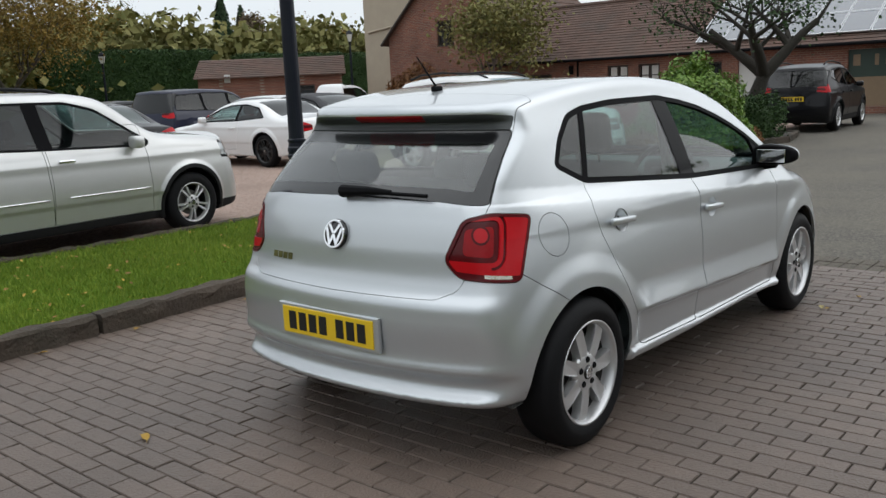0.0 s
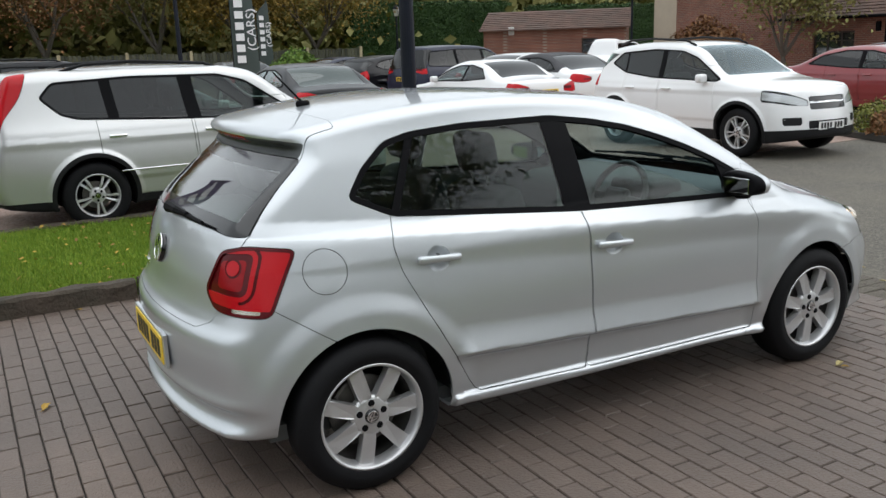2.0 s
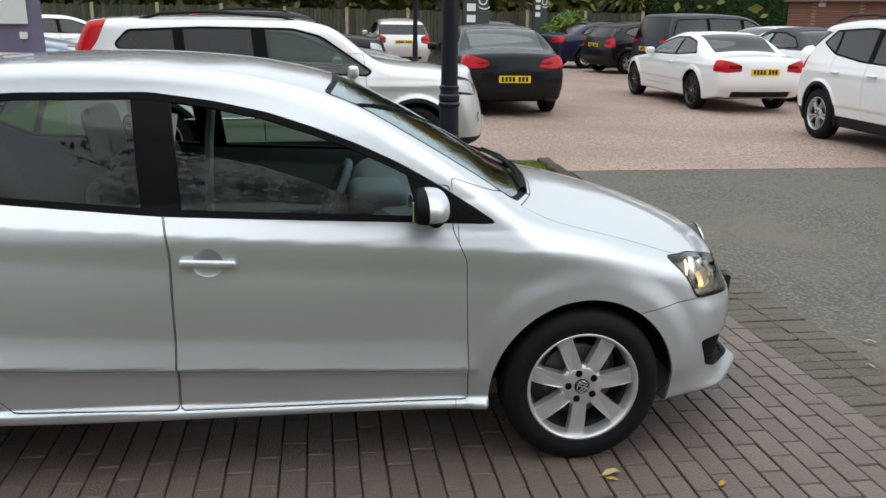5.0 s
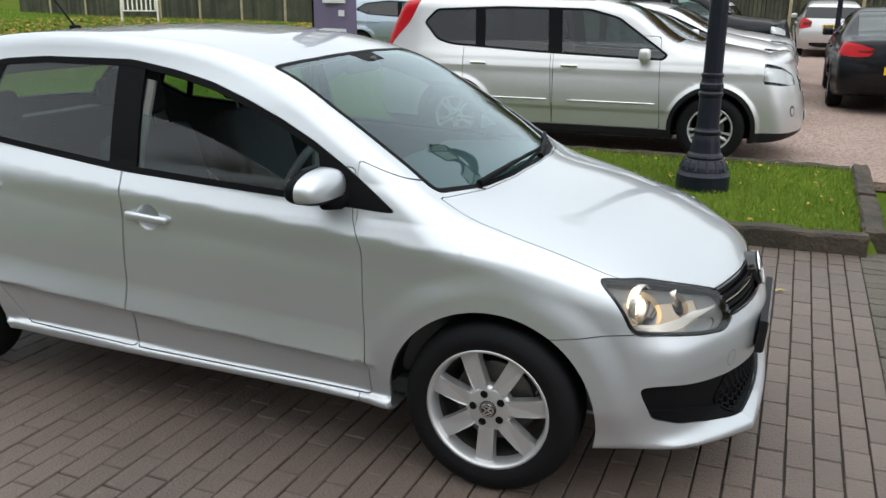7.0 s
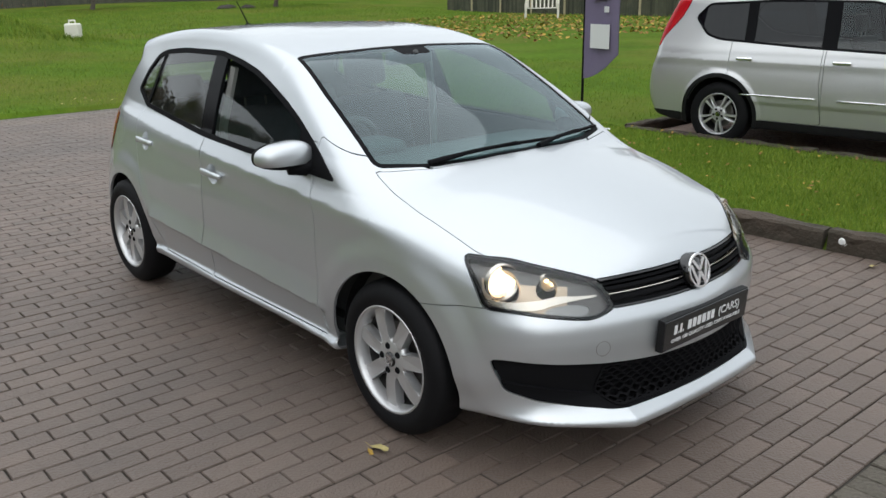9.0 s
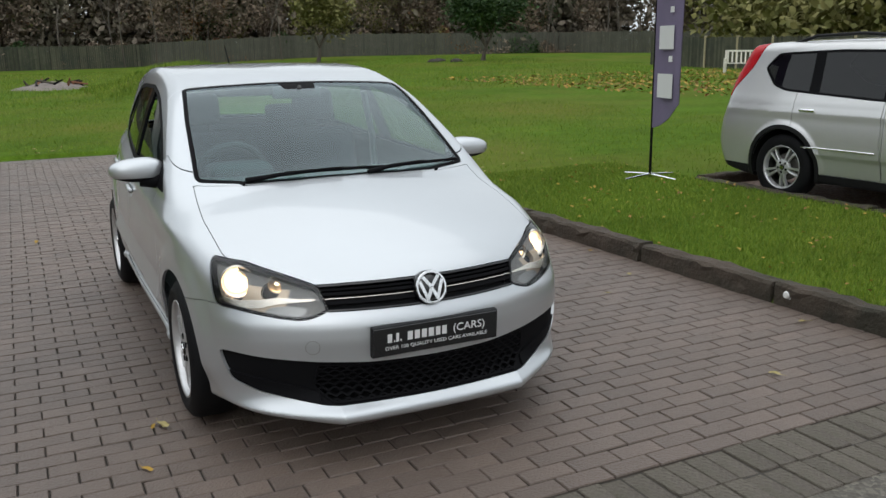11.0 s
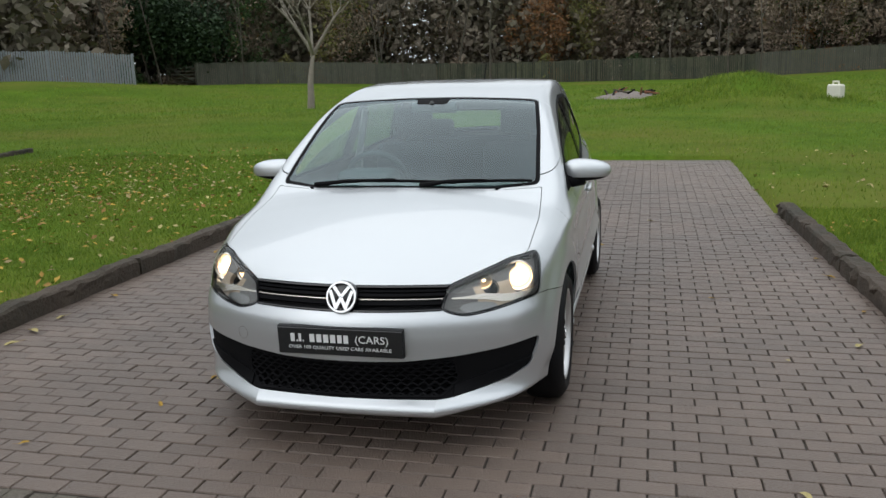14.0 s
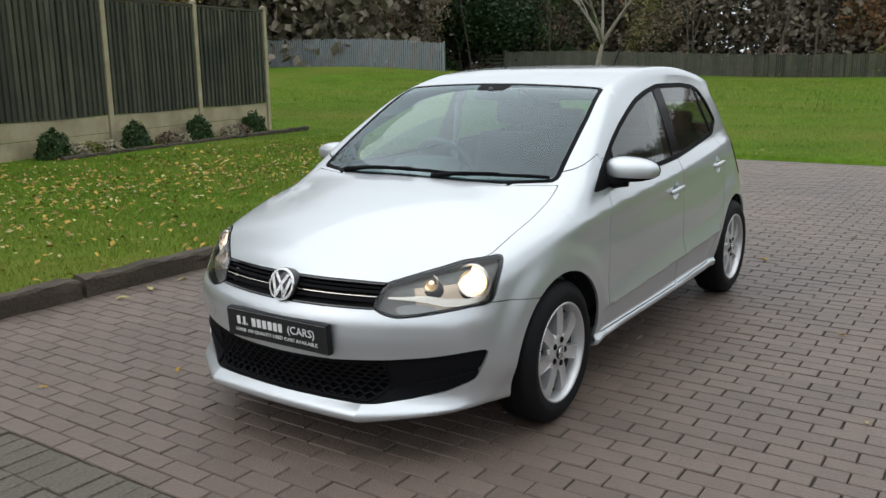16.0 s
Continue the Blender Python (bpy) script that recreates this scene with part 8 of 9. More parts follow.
# ---------- buildings ----------
def brick_wall_material(name, a, b, mortar):
    """Stretcher-bond brickwork of true size on upright walls, stained in patches."""
    m = material(name, a, rough=0.9, bump=0.4, bump_scale=40)
    n, l = m.node_tree.nodes, m.node_tree.links
    p = n["Principled BSDF"]
    tc = n.new("ShaderNodeTexCoord")
    sx = n.new("ShaderNodeSeparateXYZ")
    l.new(tc.outputs["Object"], sx.inputs[0])
    ad = n.new("ShaderNodeMath")
    l.new(sx.outputs["X"], ad.inputs[0])
    l.new(sx.outputs["Y"], ad.inputs[1])
    cb = n.new("ShaderNodeCombineXYZ")
    l.new(ad.outputs[0], cb.inputs["X"])
    l.new(sx.outputs["Z"], cb.inputs["Y"])
    br = n.new("ShaderNodeTexBrick")
    br.inputs["Color1"].default_value = (*a, 1)
    br.inputs["Color2"].default_value = (*b, 1)
    br.inputs["Mortar"].default_value = (*mortar, 1)
    br.inputs["Scale"].default_value = 1.0
    br.inputs["Mortar Size"].default_value = 0.006
    br.inputs["Brick Width"].default_value = 0.225
    br.inputs["Row Height"].default_value = 0.075
    l.new(cb.outputs[0], br.inputs["Vector"])
    st = n.new("ShaderNodeTexNoise")
    st.inputs["Scale"].default_value = 0.9
    st.inputs["Detail"].default_value = 8
    l.new(tc.outputs["Object"], st.inputs["Vector"])
    mr = n.new("ShaderNodeMapRange")
    mr.inputs["To Min"].default_value = 0.55
    mr.inputs["To Max"].default_value = 1.45
    l.new(st.outputs["Fac"], mr.inputs[0])
    mx = n.new("ShaderNodeMix")
    mx.data_type = "RGBA"
    mx.blend_type = "MULTIPLY"
    mx.inputs[0].default_value = 1.0
    l.new(br.outputs["Color"], mx.inputs[6])
    l.new(mr.outputs[0], mx.inputs[7])
    l.new(mx.outputs[2], p.inputs["Base Color"])
    return m


redbrick = brick_wall_material("red_brick", (0.215, 0.082, 0.052), (0.145, 0.062, 0.046), (0.26, 0.21, 0.17))
roof_tile = material("brown_roof_tile", (0.105, 0.060, 0.045), rough=0.85, var=0.4, scale=1.5, fine=0.45, obj_var=0.12, bump=0.4, bump_scale=30, dark=(0.075, 0.055, 0.045))
render_m = material("beige_render", (0.42, 0.36, 0.28), rough=0.9, var=0.1, scale=2, bump=0.2)
frame_dark = material("dark_window_frame", (0.035, 0.025, 0.02), rough=0.5)
pane_m = material("dark_window_pane", (0.02, 0.022, 0.025), rough=0.06, coat=1.0)
curtain_m = material("pale_curtain", (0.55, 0.55, 0.53), rough=0.9)
solar_m = material("solar_cells", (0.045, 0.055, 0.075), rough=0.12, coat=1.0, var=0.1, scale=4)
solar_rim = material("solar_frame", (0.55, 0.56, 0.58), rough=0.35, metal=0.8)
sign_m = material("dark_green_sign_board", (0.02, 0.04, 0.03), rough=0.4)
tan_m = material("tan_shopfront_panel", (0.20, 0.14, 0.085), rough=0.6, var=0.1)


def wall_with_openings(name, parent, length, height, thick, holes, mat, m):
    """A wall along local x with rectangular openings (x0, x1, z0, z1), as boxes butted round them."""
    xs = sorted({0.0, length, *[h[0] for h in holes], *[h[1] for h in holes]})
    bm = bmesh.new()
    for a, b in zip(xs, xs[1:]):
        cuts = sorted([(h[2], h[3]) for h in holes if h[0] <= a + 1e-6 and h[1] >= b - 1e-6])
        z = 0.0
        for c0, c1 in cuts + [(height, height)]:
            if c0 > z + 1e-6:
                box(bm, (a, 0, z), (b, thick, c0))
            z = c1
    lift(bm, m)
    return part(name, bm, mat, parent)


def window_in(parent, m, w, h, bars=1, curtain=False, name="window"):
    t = new(name)
    t.parent = parent
    t.matrix_basis = m
    bm = bmesh.new()
    f = 0.07
    for a, b in (((0, 0.06, 0), (w, 0.14, f)), ((0, 0.06, h - f), (w, 0.14, h)), ((0, 0.06, f), (f, 0.14, h - f)), ((w - f, 0.06, f), (w, 0.14, h - f))):
        box(bm, a, b)
    for i in range(bars):
        x = w * (i + 1) / (bars + 1)
        box(bm, (x - 0.03, 0.07, f), (x + 0.03, 0.13, h - f))
    box(bm, (f, 0.075, h * 0.66), (w - f, 0.125, h * 0.66 + 0.04))
    part("window_frame", bm, frame_dark, t)
    bm = bmesh.new()
    box(bm, (f, 0.10, f), (w - f, 0.11, h - f))
    part("pane", bm, pane_m, t)
    bm = bmesh.new()
    box(bm, (-0.06, -0.04, -0.06), (w + 0.06, 0.12, 0.0))
    part("sill", bm, redbrick, t)
    if curtain:
        bm = bmesh.new()
        box(bm, (w * 0.12, 0.097, f), (w * 0.42, 0.0985, h - f))
        box(bm, (w * 0.58, 0.097, f), (w * 0.88, 0.0985, h - f))
        part("curtain", bm, curtain_m, t)
    return t


def tiled_slope(name, parent, m, length, slope, courses, mat=None):
    """Overlapping courses of roof tiles up a slope: local x along the eaves, local y up the slope."""
    V, F = [], []
    n = max(4, int(length / 0.33))
    rr = random.Random(3)
    c = slope / courses
    for i in range(courses):
        for j in range(n):
            x0, x1 = length * j / n + 0.004, length * (j + 1) / n - 0.004
            dz = rr.uniform(0, 0.008)
            k = len(V)
            V += [(x0, i * c, 0.035 + dz), (x1, i * c, 0.035 + dz), (x1, (i + 1) * c + 0.05, 0.006 + dz), (x0, (i + 1) * c + 0.05, 0.006 + dz), (x0, i * c, 0.012), (x1, i * c, 0.012)]
            F += [(k, k + 1, k + 2, k + 3), (k + 4, k + 5, k + 1, k)]
    k = len(V)
    V += [(0, -0.05, 0.0), (length, -0.05, 0.0), (length, slope, 0.0), (0, slope, 0.0)]
    F += [(k, k + 1, k + 2, k + 3)]
    ob = mesh_ob(name, V, F, mat or roof_tile, parent)
    ob.matrix_basis = m
    ob["kind"] = "stuff"
    return ob




def facing_west(x, y, z):
    """Local x runs towards -y, local y into the building (+x)."""
    return Matrix.Translation((x, y, z)) @ Matrix.Rotation(-math.pi / 2, 4, "Z")


def long_building():
    t = tagged(new("brick_building"), "long red-brick single-storey building with solar panels on its roof", "building")
    L = 24.0
    y0 = 20.6
    holes = [(1.2, 3.0, 0.75, 1.85), (5.61, 6.53, 0.75, 2.06), (6.97, 7.86, 0.75, 2.06), (9.3, 10.3, 0.75, 2.0), (10.9, 11.6, 0.02, 2.0), (14.6, 18.6, 0.30, 2.15)]
    m = facing_west(27.0, y0, -0.05)
    wall_with_openings("wall", t, L, 2.42, 0.3, holes, redbrick, m)
    for i, h in enumerate(holes[:4]):
        window_in(t, m @ Matrix.Translation((h[0], 0.02, h[2])), h[1] - h[0], h[3] - h[2], 2 if i == 0 else 1, curtain=i in (1, 2))
    bm = bmesh.new()
    box(bm, (10.9, 0.1, 0.02), (11.6, 0.15, 2.0))
    lift(bm, m)
    part("door", bm, curtain_m, t, "pale door")
    bm = bmesh.new()
    box(bm, (14.6, 0.10, 1.25), (18.6, 0.16, 2.15))
    lift(bm, m)
    sg = part("sign", bm, sign_m, t, "dark green sign board with pale letters")
    for i, w in enumerate((0.22, 0.0, 0.12, 0.24, 0.24, 0.24, 0.22, 0.12)):
        if w:
            bm = bmesh.new()
            x = 14.75 + i * 0.33
            box(bm, (x, 0.08, 1.62), (x + w, 0.098, 1.98))
            lift(bm, m)
            part("letter_bar", bm, tan_m, sg)
    bm = bmesh.new()
    box(bm, (14.6, 0.10, 0.30), (18.6, 0.15, 1.248))
    lift(bm, m)
    part("shopfront_panel", bm, tan_m, t)
    slope_m = m @ Matrix.Translation((-0.2, -0.30, 2.36)) @ Matrix.Rotation(radians(30), 4, "X")
    tiled_slope("roof", t, slope_m, L + 0.4, 5.0, 22)
    bm = bmesh.new()
    box(bm, (-0.2, 4.0, 0), (L + 0.2, 8.4, 4.7))
    lift(bm, m)
    part("rear_wall", bm, redbrick, t)
    bm = bmesh.new()
    tube(bm, [tuple(m @ Vector((-0.2, -0.36, 2.34))), tuple(m @ Vector((L + 0.2, -0.36, 2.34)))], 0.06, 8)
    part("gutter", bm, black_trim, t)
    bm = bmesh.new()
    tube(bm, [tuple(m @ Vector((4.3, -0.08, 2.34))), tuple(m @ Vector((4.3, -0.08, 0.0)))], 0.04, 8)
    part("downpipe", bm, black_trim, t)
    bm = bmesh.new()
    tube(bm, [tuple(slope_m @ Vector((0, 4.98, 0.03))), tuple(slope_m @ Vector((L + 0.4, 4.98, 0.03)))], 0.10, 8)
    part("ridge", bm, roof_tile, t)
    for r in range(3):
        for c in range(13):
            x, y = 9.45 + c * 1.0, 0.55 + r * 1.45
            bm = bmesh.new()
            box(bm, (x, y, 0.09), (x + 0.96, y + 1.40, 0.12))
            lift(bm, slope_m)
            pn = part("solar_panel", bm, solar_m, t)
            bm = bmesh.new()
            for a, b in (((x - 0.01, y - 0.01, 0.085), (x + 0.97, y + 0.03, 0.13)), ((x - 0.01, y + 1.37, 0.085), (x + 0.97, y + 1.41, 0.13)), ((x - 0.01, y + 0.03, 0.085), (x + 0.02, y + 1.37, 0.13)), ((x + 0.94, y + 0.03, 0.085), (x + 0.97, y + 1.37, 0.13))):
                box(bm, a, b)
            lift(bm, slope_m)
            part("panel_frame", bm, solar_rim, pn)
    for yy in (16.6, 9.3):
        bm = bmesh.new()
        box(bm, (26.82, yy - 0.08, 1.75), (26.99, yy + 0.08, 2.1), 0.03)
        part("wall_lantern", bm, black_trim, t)


def gable_house():
    t = tagged(new("gabled_house"), "red-brick house with a steep gable and a beige end wall", "house")
    m = facing_west(27.2, 27.0, -0.05)
    w, e, a = 7.0, 3.9, 7.2
    bm = bmesh.new()
    hole = (3.05, 4.05, 3.35, 4.5)
    o = [(0, 0), (w, 0), (w, e), (w / 2, a), (0, e)]
    for u0, u1 in ((0, hole[0]), (hole[1], w)):
        top = lambda u: e + (a - e) * (1 - abs(u - w / 2) / (w / 2))
        us = [u0] + [x for x in (w / 2,) if u0 < x < u1] + [u1]
        pts = [(u0, 0), (u1, 0)] + [(u, top(u)) for u in reversed(us)]
        prism(bm, pts, 0, 0.3, Matrix.Rotation(math.pi / 2, 4, "X") @ Matrix.Translation((0, 0, -0.3)))
    prism(bm, [(hole[0], 0), (hole[1], 0), (hole[1], hole[2]), (hole[0], hole[2])], 0, 0.3, Matrix.Rotation(math.pi / 2, 4, "X") @ Matrix.Translation((0, 0, -0.3)))
    tp = lambda u: e + (a - e) * (1 - abs(u - w / 2) / (w / 2))
    prism(bm, [(hole[0], hole[3]), (hole[1], hole[3]), (hole[1], tp(hole[1])), (w / 2, a), (hole[0], tp(hole[0]))], 0, 0.3, Matrix.Rotation(math.pi / 2, 4, "X") @ Matrix.Translation((0, 0, -0.3)))
    lift(bm, m)
    part("wall", bm, redbrick, t)
    window_in(t, m @ Matrix.Translation((hole[0], 0.02, hole[2])), hole[1] - hole[0], hole[3] - hole[2], 1)
    for s in (0, 1):
        rise = math.hypot(w / 2 + 0.3, (a - e) * (w / 2 + 0.3) / (w / 2))
        ang = math.atan2(a - e, w / 2)
        if s == 0:
            mm = m @ Matrix.Translation((-0.3, 9.0, e - (a - e) * 0.3 / (w / 2))) @ Matrix.Rotation(-math.pi / 2, 4, "Z") @ Matrix.Rotation(ang, 4, "X")
        else:
            mm = m @ Matrix.Translation((w + 0.3, -0.25, e - (a - e) * 0.3 / (w / 2))) @ Matrix.Rotation(math.pi / 2, 4, "Z") @ Matrix.Rotation(ang, 4, "X")
        tiled_slope("roof", t, mm, 9.25, rise, 16)
    bm = bmesh.new()
    for u0, z0, u1, z1 in ((-0.3, e - 0.28, w / 2, a + 0.0), (w + 0.3, e - 0.28, w / 2, a + 0.0)):
        tube(bm, [tuple(m @ Vector((u0, -0.22, z0))), tuple(m @ Vector((u1, -0.22, z1)))], 0.07, 6)
    part("barge_board", bm, frame_dark, t)
    bm = bmesh.new()
    box(bm, (28.8, 26.55, -0.05), (36.0, 30.2, 9.0))
    part("end_wall", bm, render_m, t, "beige rendered end wall")
    bm = bmesh.new()
    tube(bm, [(28.75, 29.9, 4.4), (28.75, 26.6, 4.75)], 0.05, 6)
    tube(bm, [(28.72, 27.4, 0.0), (28.72, 27.4, 4.6)], 0.05, 6)
    part("drain_pipe", bm, render_m, t)


def brick_shed():
    t = tagged(new("brick_shed"), "low red-brick shed with a shallow brown tiled roof", "shed")
    m = Matrix.Translation((21.9, 35.3, -0.05)) @ Matrix.Rotation(math.atan2(-4.9, 5.3), 4, "Z")
    L, D, e, a = 7.2, 5.0, 2.45, 3.35
    wall_with_openings("wall", t, L, e, 0.25, [(5.0, 5.8, 1.2, 1.95)], redbrick, m)
    window_in(t, m @ Matrix.Translation((5.0, 0.02, 1.2)), 0.8, 0.75, 0)
    for x in (0.0, L - 0.25):
        bm = bmesh.new()
        prism(bm, [(0.0, 0.0), (D, 0.0), (D, e), (D / 2, a), (0.0, e)], 0, 0.25, Matrix.Translation((x, 0.252, 0)) @ Matrix.Rotation(math.pi / 2, 4, "Z") @ Matrix.Rotation(math.pi / 2, 4, "X"))
        lift(bm, m)
        part("gable", bm, redbrick, t)
    ang = math.atan2(a - e, D / 2)
    rise = math.hypot(D / 2 + 0.25, (a - e) * (D / 2 + 0.25) / (D / 2))
    tiled_slope("roof", t, m @ Matrix.Translation((-0.2, -0.2, e - 0.02)) @ Matrix.Rotation(ang, 4, "X"), L + 0.4, rise, 10)
    tiled_slope("roof", t, m @ Matrix.Translation((L + 0.2, D + 0.45, e - 0.02)) @ Matrix.Rotation(math.pi, 4, "Z") @ Matrix.Rotation(ang, 4, "X"), L + 0.4, rise, 10)
    bm = bmesh.new()
    box(bm, (1.3, -0.06, 2.2), (1.6, -0.001, 2.6), 0.02)
    lift(bm, m)
    part("wall_lamp", bm, curtain_m, t)


long_building()
gable_house()
brick_shed()
lamp_post(17.23, 35.9, 0.0, 3.75, 0.8, "dark lamp post with a white lantern by the hedge")
lamp_post(24.0, 26.4, 0.0, 4.2, 0.8, "dark lamp post by the beige wall")

# ---------- fences ----------
fence_m = material("dark_stained_fence_board", (0.062, 0.064, 0.042), rough=0.9, var=0.35, scale=2.5, fine=0.2, obj_var=0.45, bump=0.5, bump_scale=35, dark=(0.035, 0.042, 0.030))
concrete_m = material("concrete_post", (0.40, 0.345, 0.22), rough=0.9, var=0.25, scale=4, fine=0.15, bump=0.4, bump_scale=50, dark=(0.27, 0.23, 0.14))
old_wood = material("grey_weathered_wood", (0.085, 0.085, 0.066), rough=0.95, var=0.3, scale=2, bump=0.5, obj_var=0.15)
palisade_m = material("galvanised_steel", (0.24, 0.26, 0.28), rough=0.5, metal=0.4, var=0.15, scale=2)
flint_m = material("pale_litter", (0.7, 0.68, 0.6), rough=0.8)


def garden_fence():
    t = tagged(new("garden_fence"), "tall dark close-board fence between concrete posts", "fence")
    P = [(-9.89, -12.05), (-7.62, -11.68), (-5.12, -11.10), (-2.62, -10.55), (-0.12, -10.0)]
    for i, (x, y) in enumerate(P):
        bm = bmesh.new()
        h = 2.72
        box(bm, (-0.055, -0.055, 0), (0.055, 0.055, h - 0.06), 0.008)
        lathe(bm, [(0.085, h - 0.06), (0.085, h - 0.02), (0.0, h + 0.03)], 4)
        lift(bm, pose(x, y, 0.05, 0, 0, 12))
        part("concrete_post", bm, concrete_m, t)
    rr = random.Random(2)
    for (x0, y0), (x1, y1) in zip(P, P[1:]):
        d = Vector((x1 - x0, y1 - y0, 0))
        L = d.length
        m = Matrix.Translation((x0, y0, 0.05)) @ Matrix.Rotation(math.atan2(d.y, d.x), 4, "Z")
        for r in range(2):
            bm = bmesh.new()
            box(bm, (0.07, -0.025, 0.02 + r * 0.30), (L - 0.07, 0.025, 0.31 + r * 0.30), 0.006)
            lift(bm, m)
            part("gravel_board", bm, concrete_m, t)
        n = int((L - 0.14) / 0.120)
        # added black sheet: stands in for the shade in the slots between boards
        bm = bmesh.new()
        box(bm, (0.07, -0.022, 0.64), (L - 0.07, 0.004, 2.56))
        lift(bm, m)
        part("gap_shade_sheet", bm, deep_black, t)
        for j in range(n):
            x = 0.07 + (L - 0.14) * j / n
            sag = 0.05 * math.sin(math.pi * j / n)
            bm = bmesh.new()
            o = [(0.0, 0.0), (0.095, -0.010), (0.106, 0.004), (0.098, 0.032), (0.0, 0.008)]
            prism(bm, o, 0.63, 2.60 - rr.uniform(0, 0.02))
            lift(bm, m @ pose(x, 0.02, -sag * 0.4, 0, rr.uniform(-0.25, 0.25), 0))
            part("fence_board", bm, fence_m, t)
        bm = bmesh.new()
        box(bm, (0.06, -0.03, 2.60), (L - 0.06, 0.045, 2.64))
        lift(bm, m)
        part("capping_rail", bm, fence_m, t)


garden_fence()
for i in range(3):
    sleeper((-10.3 + i * 2.3, -11.25 + i * 0.42), (-8.02 + i * 2.3, -10.84 + i * 0.42), 0.10, 0.10, 0.04, seed=90 + i)
for i, (x, y) in enumerate(((-9.0, -11.6), (-7.2, -11.25), (-5.35, -10.75), (-3.5, -10.3))):
    shrub("clipped_shrub", tilted_z(x, y), (0.27, 0.25, 0.46), hedge_l, 1500, 0.03, 60 + i, "small clipped dark green shrub by the fence", "shrub")
for i, (x, y, mt) in enumerate(((-8.2, -11.45, flower_l), (-8.5, -11.5, brown_l), (-6.5, -11.0, flower_l), (-6.2, -10.95, brown_l), (-4.6, -10.45, flower_l), (-4.2, -10.4, yellow_l), (-3.9, -10.3, flower_l))):
    shrub("bedding_plant", tilted_z(x, y), (0.24, 0.2, 0.22), mt, 500, 0.03, 80 + i, "low pale bedding plant in the fence border", "plant")


def board_fence(name, p0, p1, h, mat, label, pitch=0.16, gap_w=0.02, post=2.4, seed=0, post_mat=None, taper=False):
    t = tagged(new(name), label, "fence")
    d = Vector((p1[0] - p0[0], p1[1] - p0[1], 0))
    L = d.length
    d.normalize()
    V, F = [], []
    rr = random.Random(seed)
    n = int(L / pitch)
    nrm = Vector((-d.y, d.x, 0))
    for i in range(n):
        q = Vector((*p0, 0)) + d * (i + 0.5) * pitch
        z = float(field_z(np.array([q.x]), np.array([q.y]))[0]) if q.x < -3 else 0.0
        hh = h + rr.uniform(-0.05, 0.03)
        a, b = q - d * (pitch - gap_w) / 2, q + d * (pitch - gap_w) / 2
        k = len(V)
        for p in (a, b):
            for s in (-0.012, 0.012):
                V.append(tuple(p + nrm * s + Vector((0, 0, z - 0.05))))
                V.append(tuple(p + nrm * s + Vector((0, 0, z + hh))))
        F += [(k, k + 4, k + 5, k + 1), (k + 2, k + 3, k + 7, k + 6), (k + 1, k + 5, k + 7, k + 3), (k, k + 1, k + 3, k + 2), (k + 4, k + 6, k + 7, k + 5)]
    ob = mesh_ob("boarding", V, F, mat, t)
    ob["kind"] = "stuff"
    for i in range(int(L / post) + 1):
        bm = bmesh.new()
        q = Vector((*p0, 0)) + d * i * post
        z = float(field_z(np.array([q.x]), np.array([q.y]))[0]) if q.x < -3 else 0.0
        box(bm, (q.x - 0.06, q.y - 0.06, z - 0.1), (q.x + 0.06, q.y + 0.06, z + h + 0.08))
        part("fence_post", bm, post_mat or mat, t)
    return t


board_fence("board_fence", (14.5, 34.3), (-40, 35.5), 1.75, fence_m, "dark green board fence behind the car park", post=2.6, post_mat=concrete_m)
board_fence("palisade_fence", (-48.3, -33.0), (-40, -60), 2.0, palisade_m, "grey steel palisade fence at the field edge", 0.17, 0.06, 2.8, 3)
board_fence("board_fence", (-64.5, -37.0), (-74, -18), 1.9, old_wood, "old weathered board fence at the field edge", seed=4)
board_fence("board_fence", (-74, -18), (-75.5, 10), 1.9, fence_m, "dark board fence under the trees", seed=5)
board_fence("board_fence", (-75.5, 10), (-72, 50), 2.0, old_wood, "grey board fence along the field", seed=6)
board_fence("board_fence", (-72, 50), (-40, 66), 2.0, old_wood, "grey board fence along the field", seed=7)


def field_gate():
    t = tagged(new("field_gate"), "weathered wooden five-bar gate", "gate")
    m = tilted_z(-65.0, -40.3) @ Matrix.Rotation(math.atan2(3.1, 0.6), 4, "Z")
    for x in (0.0, 3.2):
        bm = bmesh.new()
        box(bm, (x - 0.12, -0.12, -0.1), (x + 0.12, 0.12, 2.0), 0.02)
        lift(bm, m)
        part("gate_post", bm, old_wood, t)
    for i in range(5):
        bm = bmesh.new()
        box(bm, (0.14, -0.03, 0.3 + i * 0.3), (3.06, 0.03, 0.42 + i * 0.3))
        lift(bm, m)
        part("gate_bar", bm, old_wood, t)
    bm = bmesh.new()
    tube(bm, [(0.2, -0.05, 1.5), (2.9, -0.05, 0.4)], 0.06, 4)
    lift(bm, m)
    part("gate_brace", bm, old_wood, t)


field_gate()


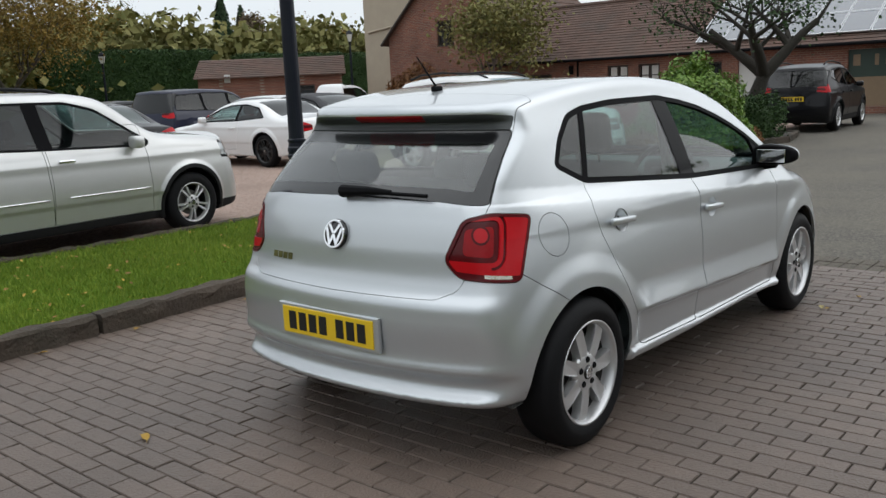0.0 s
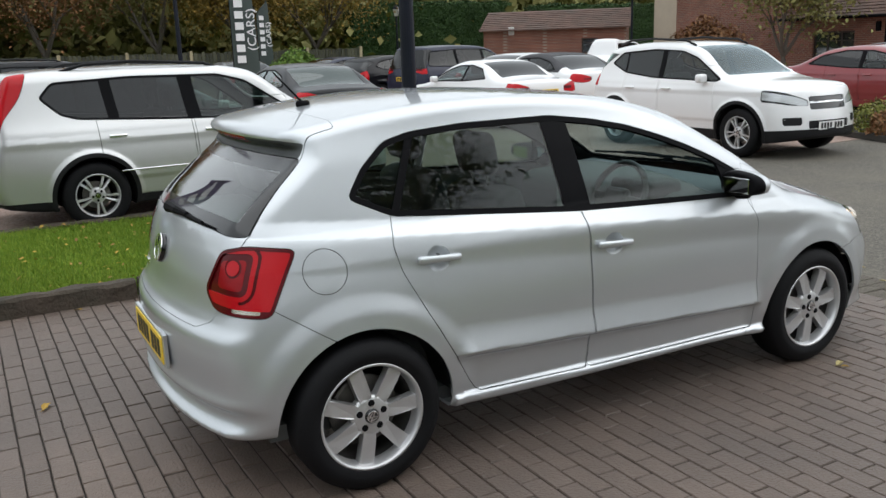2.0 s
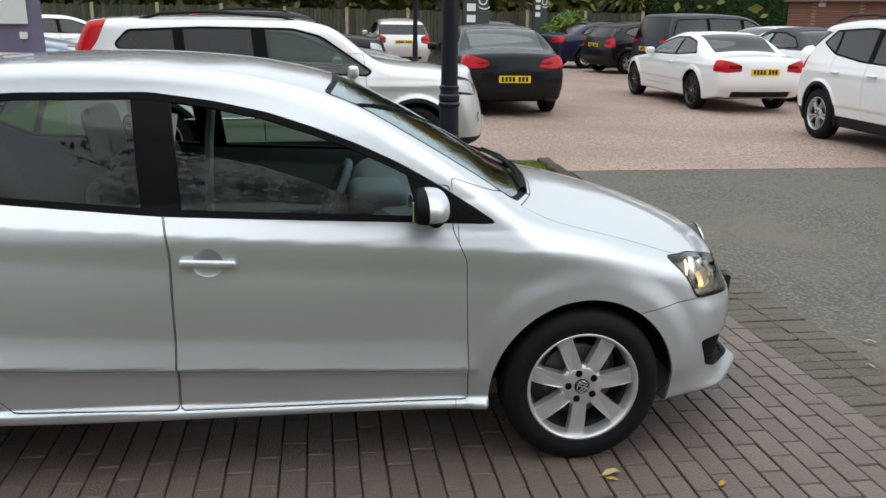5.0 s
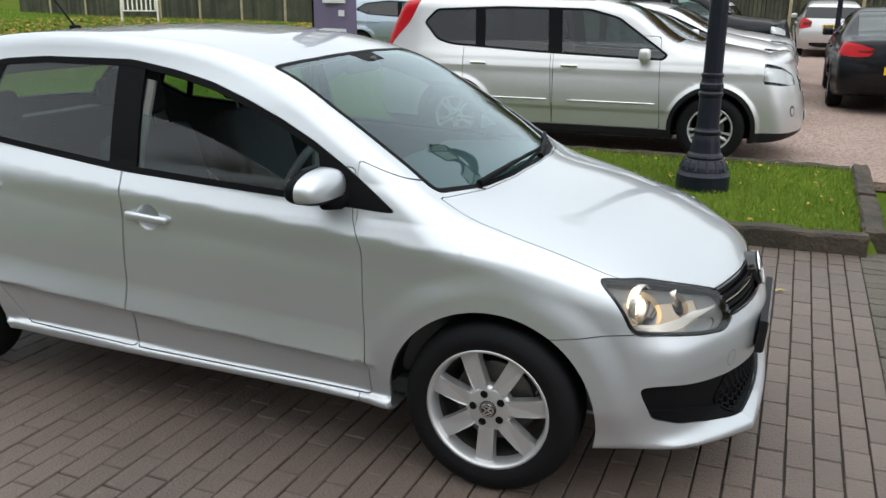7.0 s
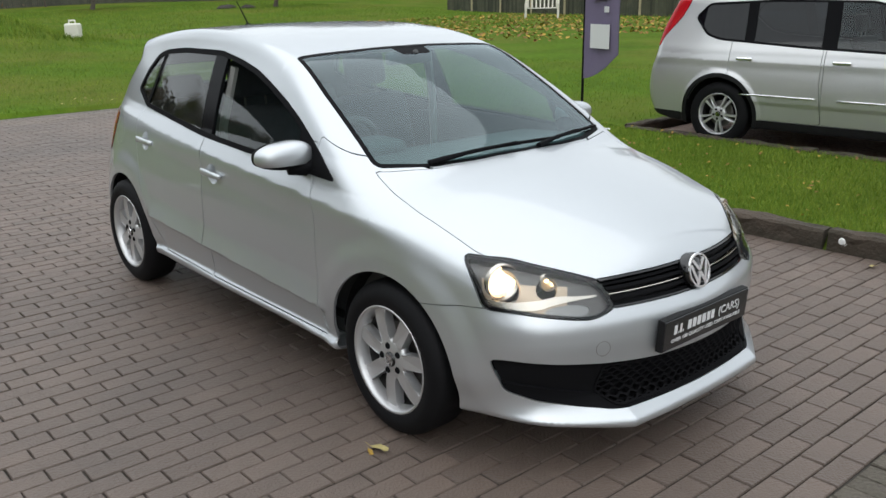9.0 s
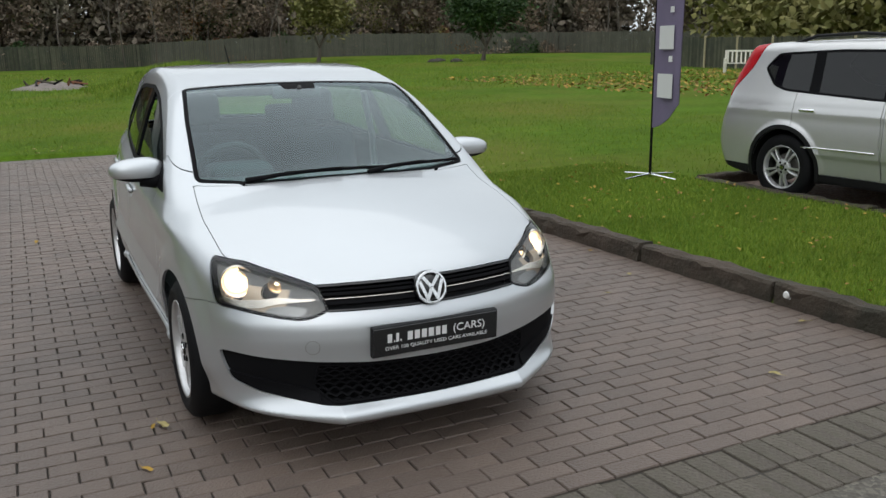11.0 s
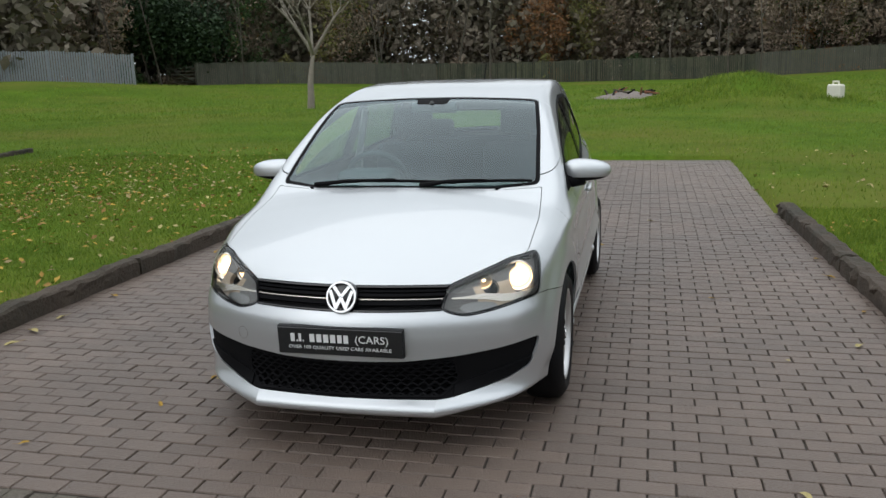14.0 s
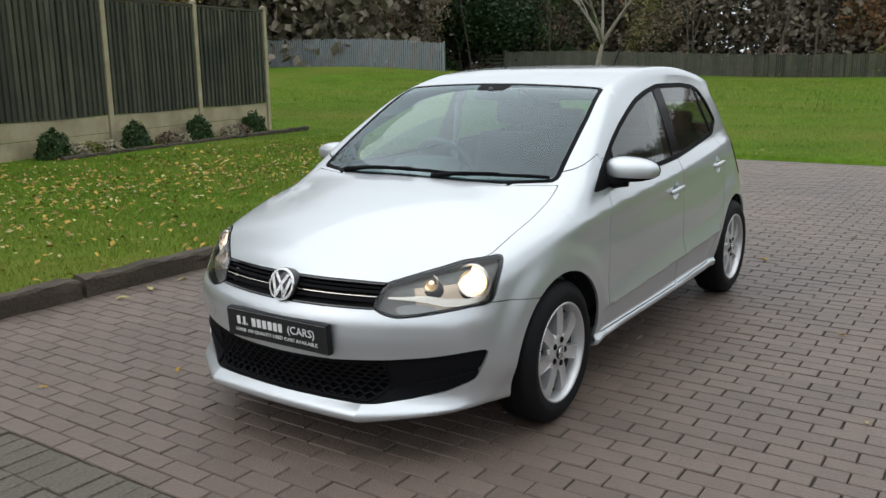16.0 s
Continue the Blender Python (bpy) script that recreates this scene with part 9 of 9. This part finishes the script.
def park_bench(m):
    t = tagged(new("garden_bench"), "pale slatted wooden bench on the grass", "bench")
    t.matrix_basis = m
    for x in (-0.7, 0.7):
        bm = bmesh.new()
        box(bm, (x - 0.04, -0.25, 0), (x + 0.04, -0.17, 0.62))
        box(bm, (x - 0.04, 0.20, 0), (x + 0.04, 0.28, 0.95))
        box(bm, (x - 0.04, -0.28, 0.58), (x + 0.04, 0.24, 0.64))
        part("bench_end", bm, flint_m, t)
    for i in range(5):
        bm = bmesh.new()
        box(bm, (-0.74, -0.24 + i * 0.10, 0.42), (0.74, -0.16 + i * 0.10, 0.45))
        part("seat_slat", bm, flint_m, t)
    for i in range(8):
        bm = bmesh.new()
        x = -0.62 + i * 0.177
        box(bm, (x - 0.03, 0.22, 0.46), (x + 0.03, 0.25, 0.9))
        part("back_slat", bm, flint_m, t)
    bm = bmesh.new()
    box(bm, (-0.74, 0.20, 0.9), (0.74, 0.27, 0.97))
    part("top_rail", bm, flint_m, t)


park_bench(tilted_z(-27.0, 30.5) @ Matrix.Rotation(radians(40), 4, "Z") @ Matrix.Scale(1.15, 4))


def white_container():
    bm = bmesh.new()
    box(bm, (-0.22, -0.16, 0), (0.22, 0.16, 0.42), 0.06, seg=3)
    tube(bm, [(-0.1, 0, 0.42), (-0.1, 0, 0.50), (0.08, 0, 0.50), (0.08, 0, 0.42)], 0.03, 6)
    ob = part("plastic_container", bm, flint_m, smooth=False)
    ob.matrix_basis = tilted_z(-25.15, 6.95) @ Matrix.Rotation(0.9, 4, "Z") @ Matrix.Scale(1.05, 4)
    tagged(ob, "white plastic container standing on the grass", "container")


white_container()


def bonfire():
    t = tagged(new("bonfire_heap"), "spent bonfire heap of charred wood and ash", "bonfire")
    t.matrix_basis = tilted_z(-34.2, 0.2)
    ash = material("ash_and_embers", (0.22, 0.19, 0.17), rough=1.0, var=0.5, scale=3, bump=0.8)
    bm = bmesh.new()
    bmesh.ops.create_grid(bm, x_segments=24, y_segments=24, size=1.6)
    for v in bm.verts:
        r = math.hypot(v.co.x, v.co.y) / 1.6
        v.co.z = 0.32 * max(0, 1 - r) ** 0.8 + 0.09 * noise.noise(v.co * 4) * max(0, 1 - r) - 0.02
    part("ash_mound", bm, ash, t)
    rr = random.Random(4)
    for i in range(26):
        a, l = rr.uniform(0, 6.28), rr.uniform(0.3, 0.9)
        p = Vector((rr.uniform(-1, 1), rr.uniform(-1, 1), rr.uniform(0.1, 0.3)))
        q = p + Vector((math.cos(a) * l, math.sin(a) * l, rr.uniform(-0.15, 0.3)))
        bm = bmesh.new()
        tube(bm, [p, q], [0.05, 0.03], 6)
        part("charred_log", bm, rr.choice((black_trim, bark_m, rust_log)), t)


rust_log = material("scorched_rusty_wood", (0.22, 0.09, 0.05), rough=0.9, var=0.3)
bonfire()
for i, (x, y) in enumerate(((-52, 26), (-52.8, 26.8), (-51.6, 27.6))):
    bm = bmesh.new()
    bmesh.ops.create_icosphere(bm, subdivisions=3, radius=0.5)
    for v in bm.verts:
        v.co.z = max(v.co.z * 0.45, -0.05) + 0.06 * noise.noise(v.co * 5)
    ob = part("soil_mound", bm, bedding_m)
    ob.matrix_basis = tilted_z(x, y)
    tagged(ob, "small dark heap of earth on the grass", "heap", "earth heaps")

lay_paving()
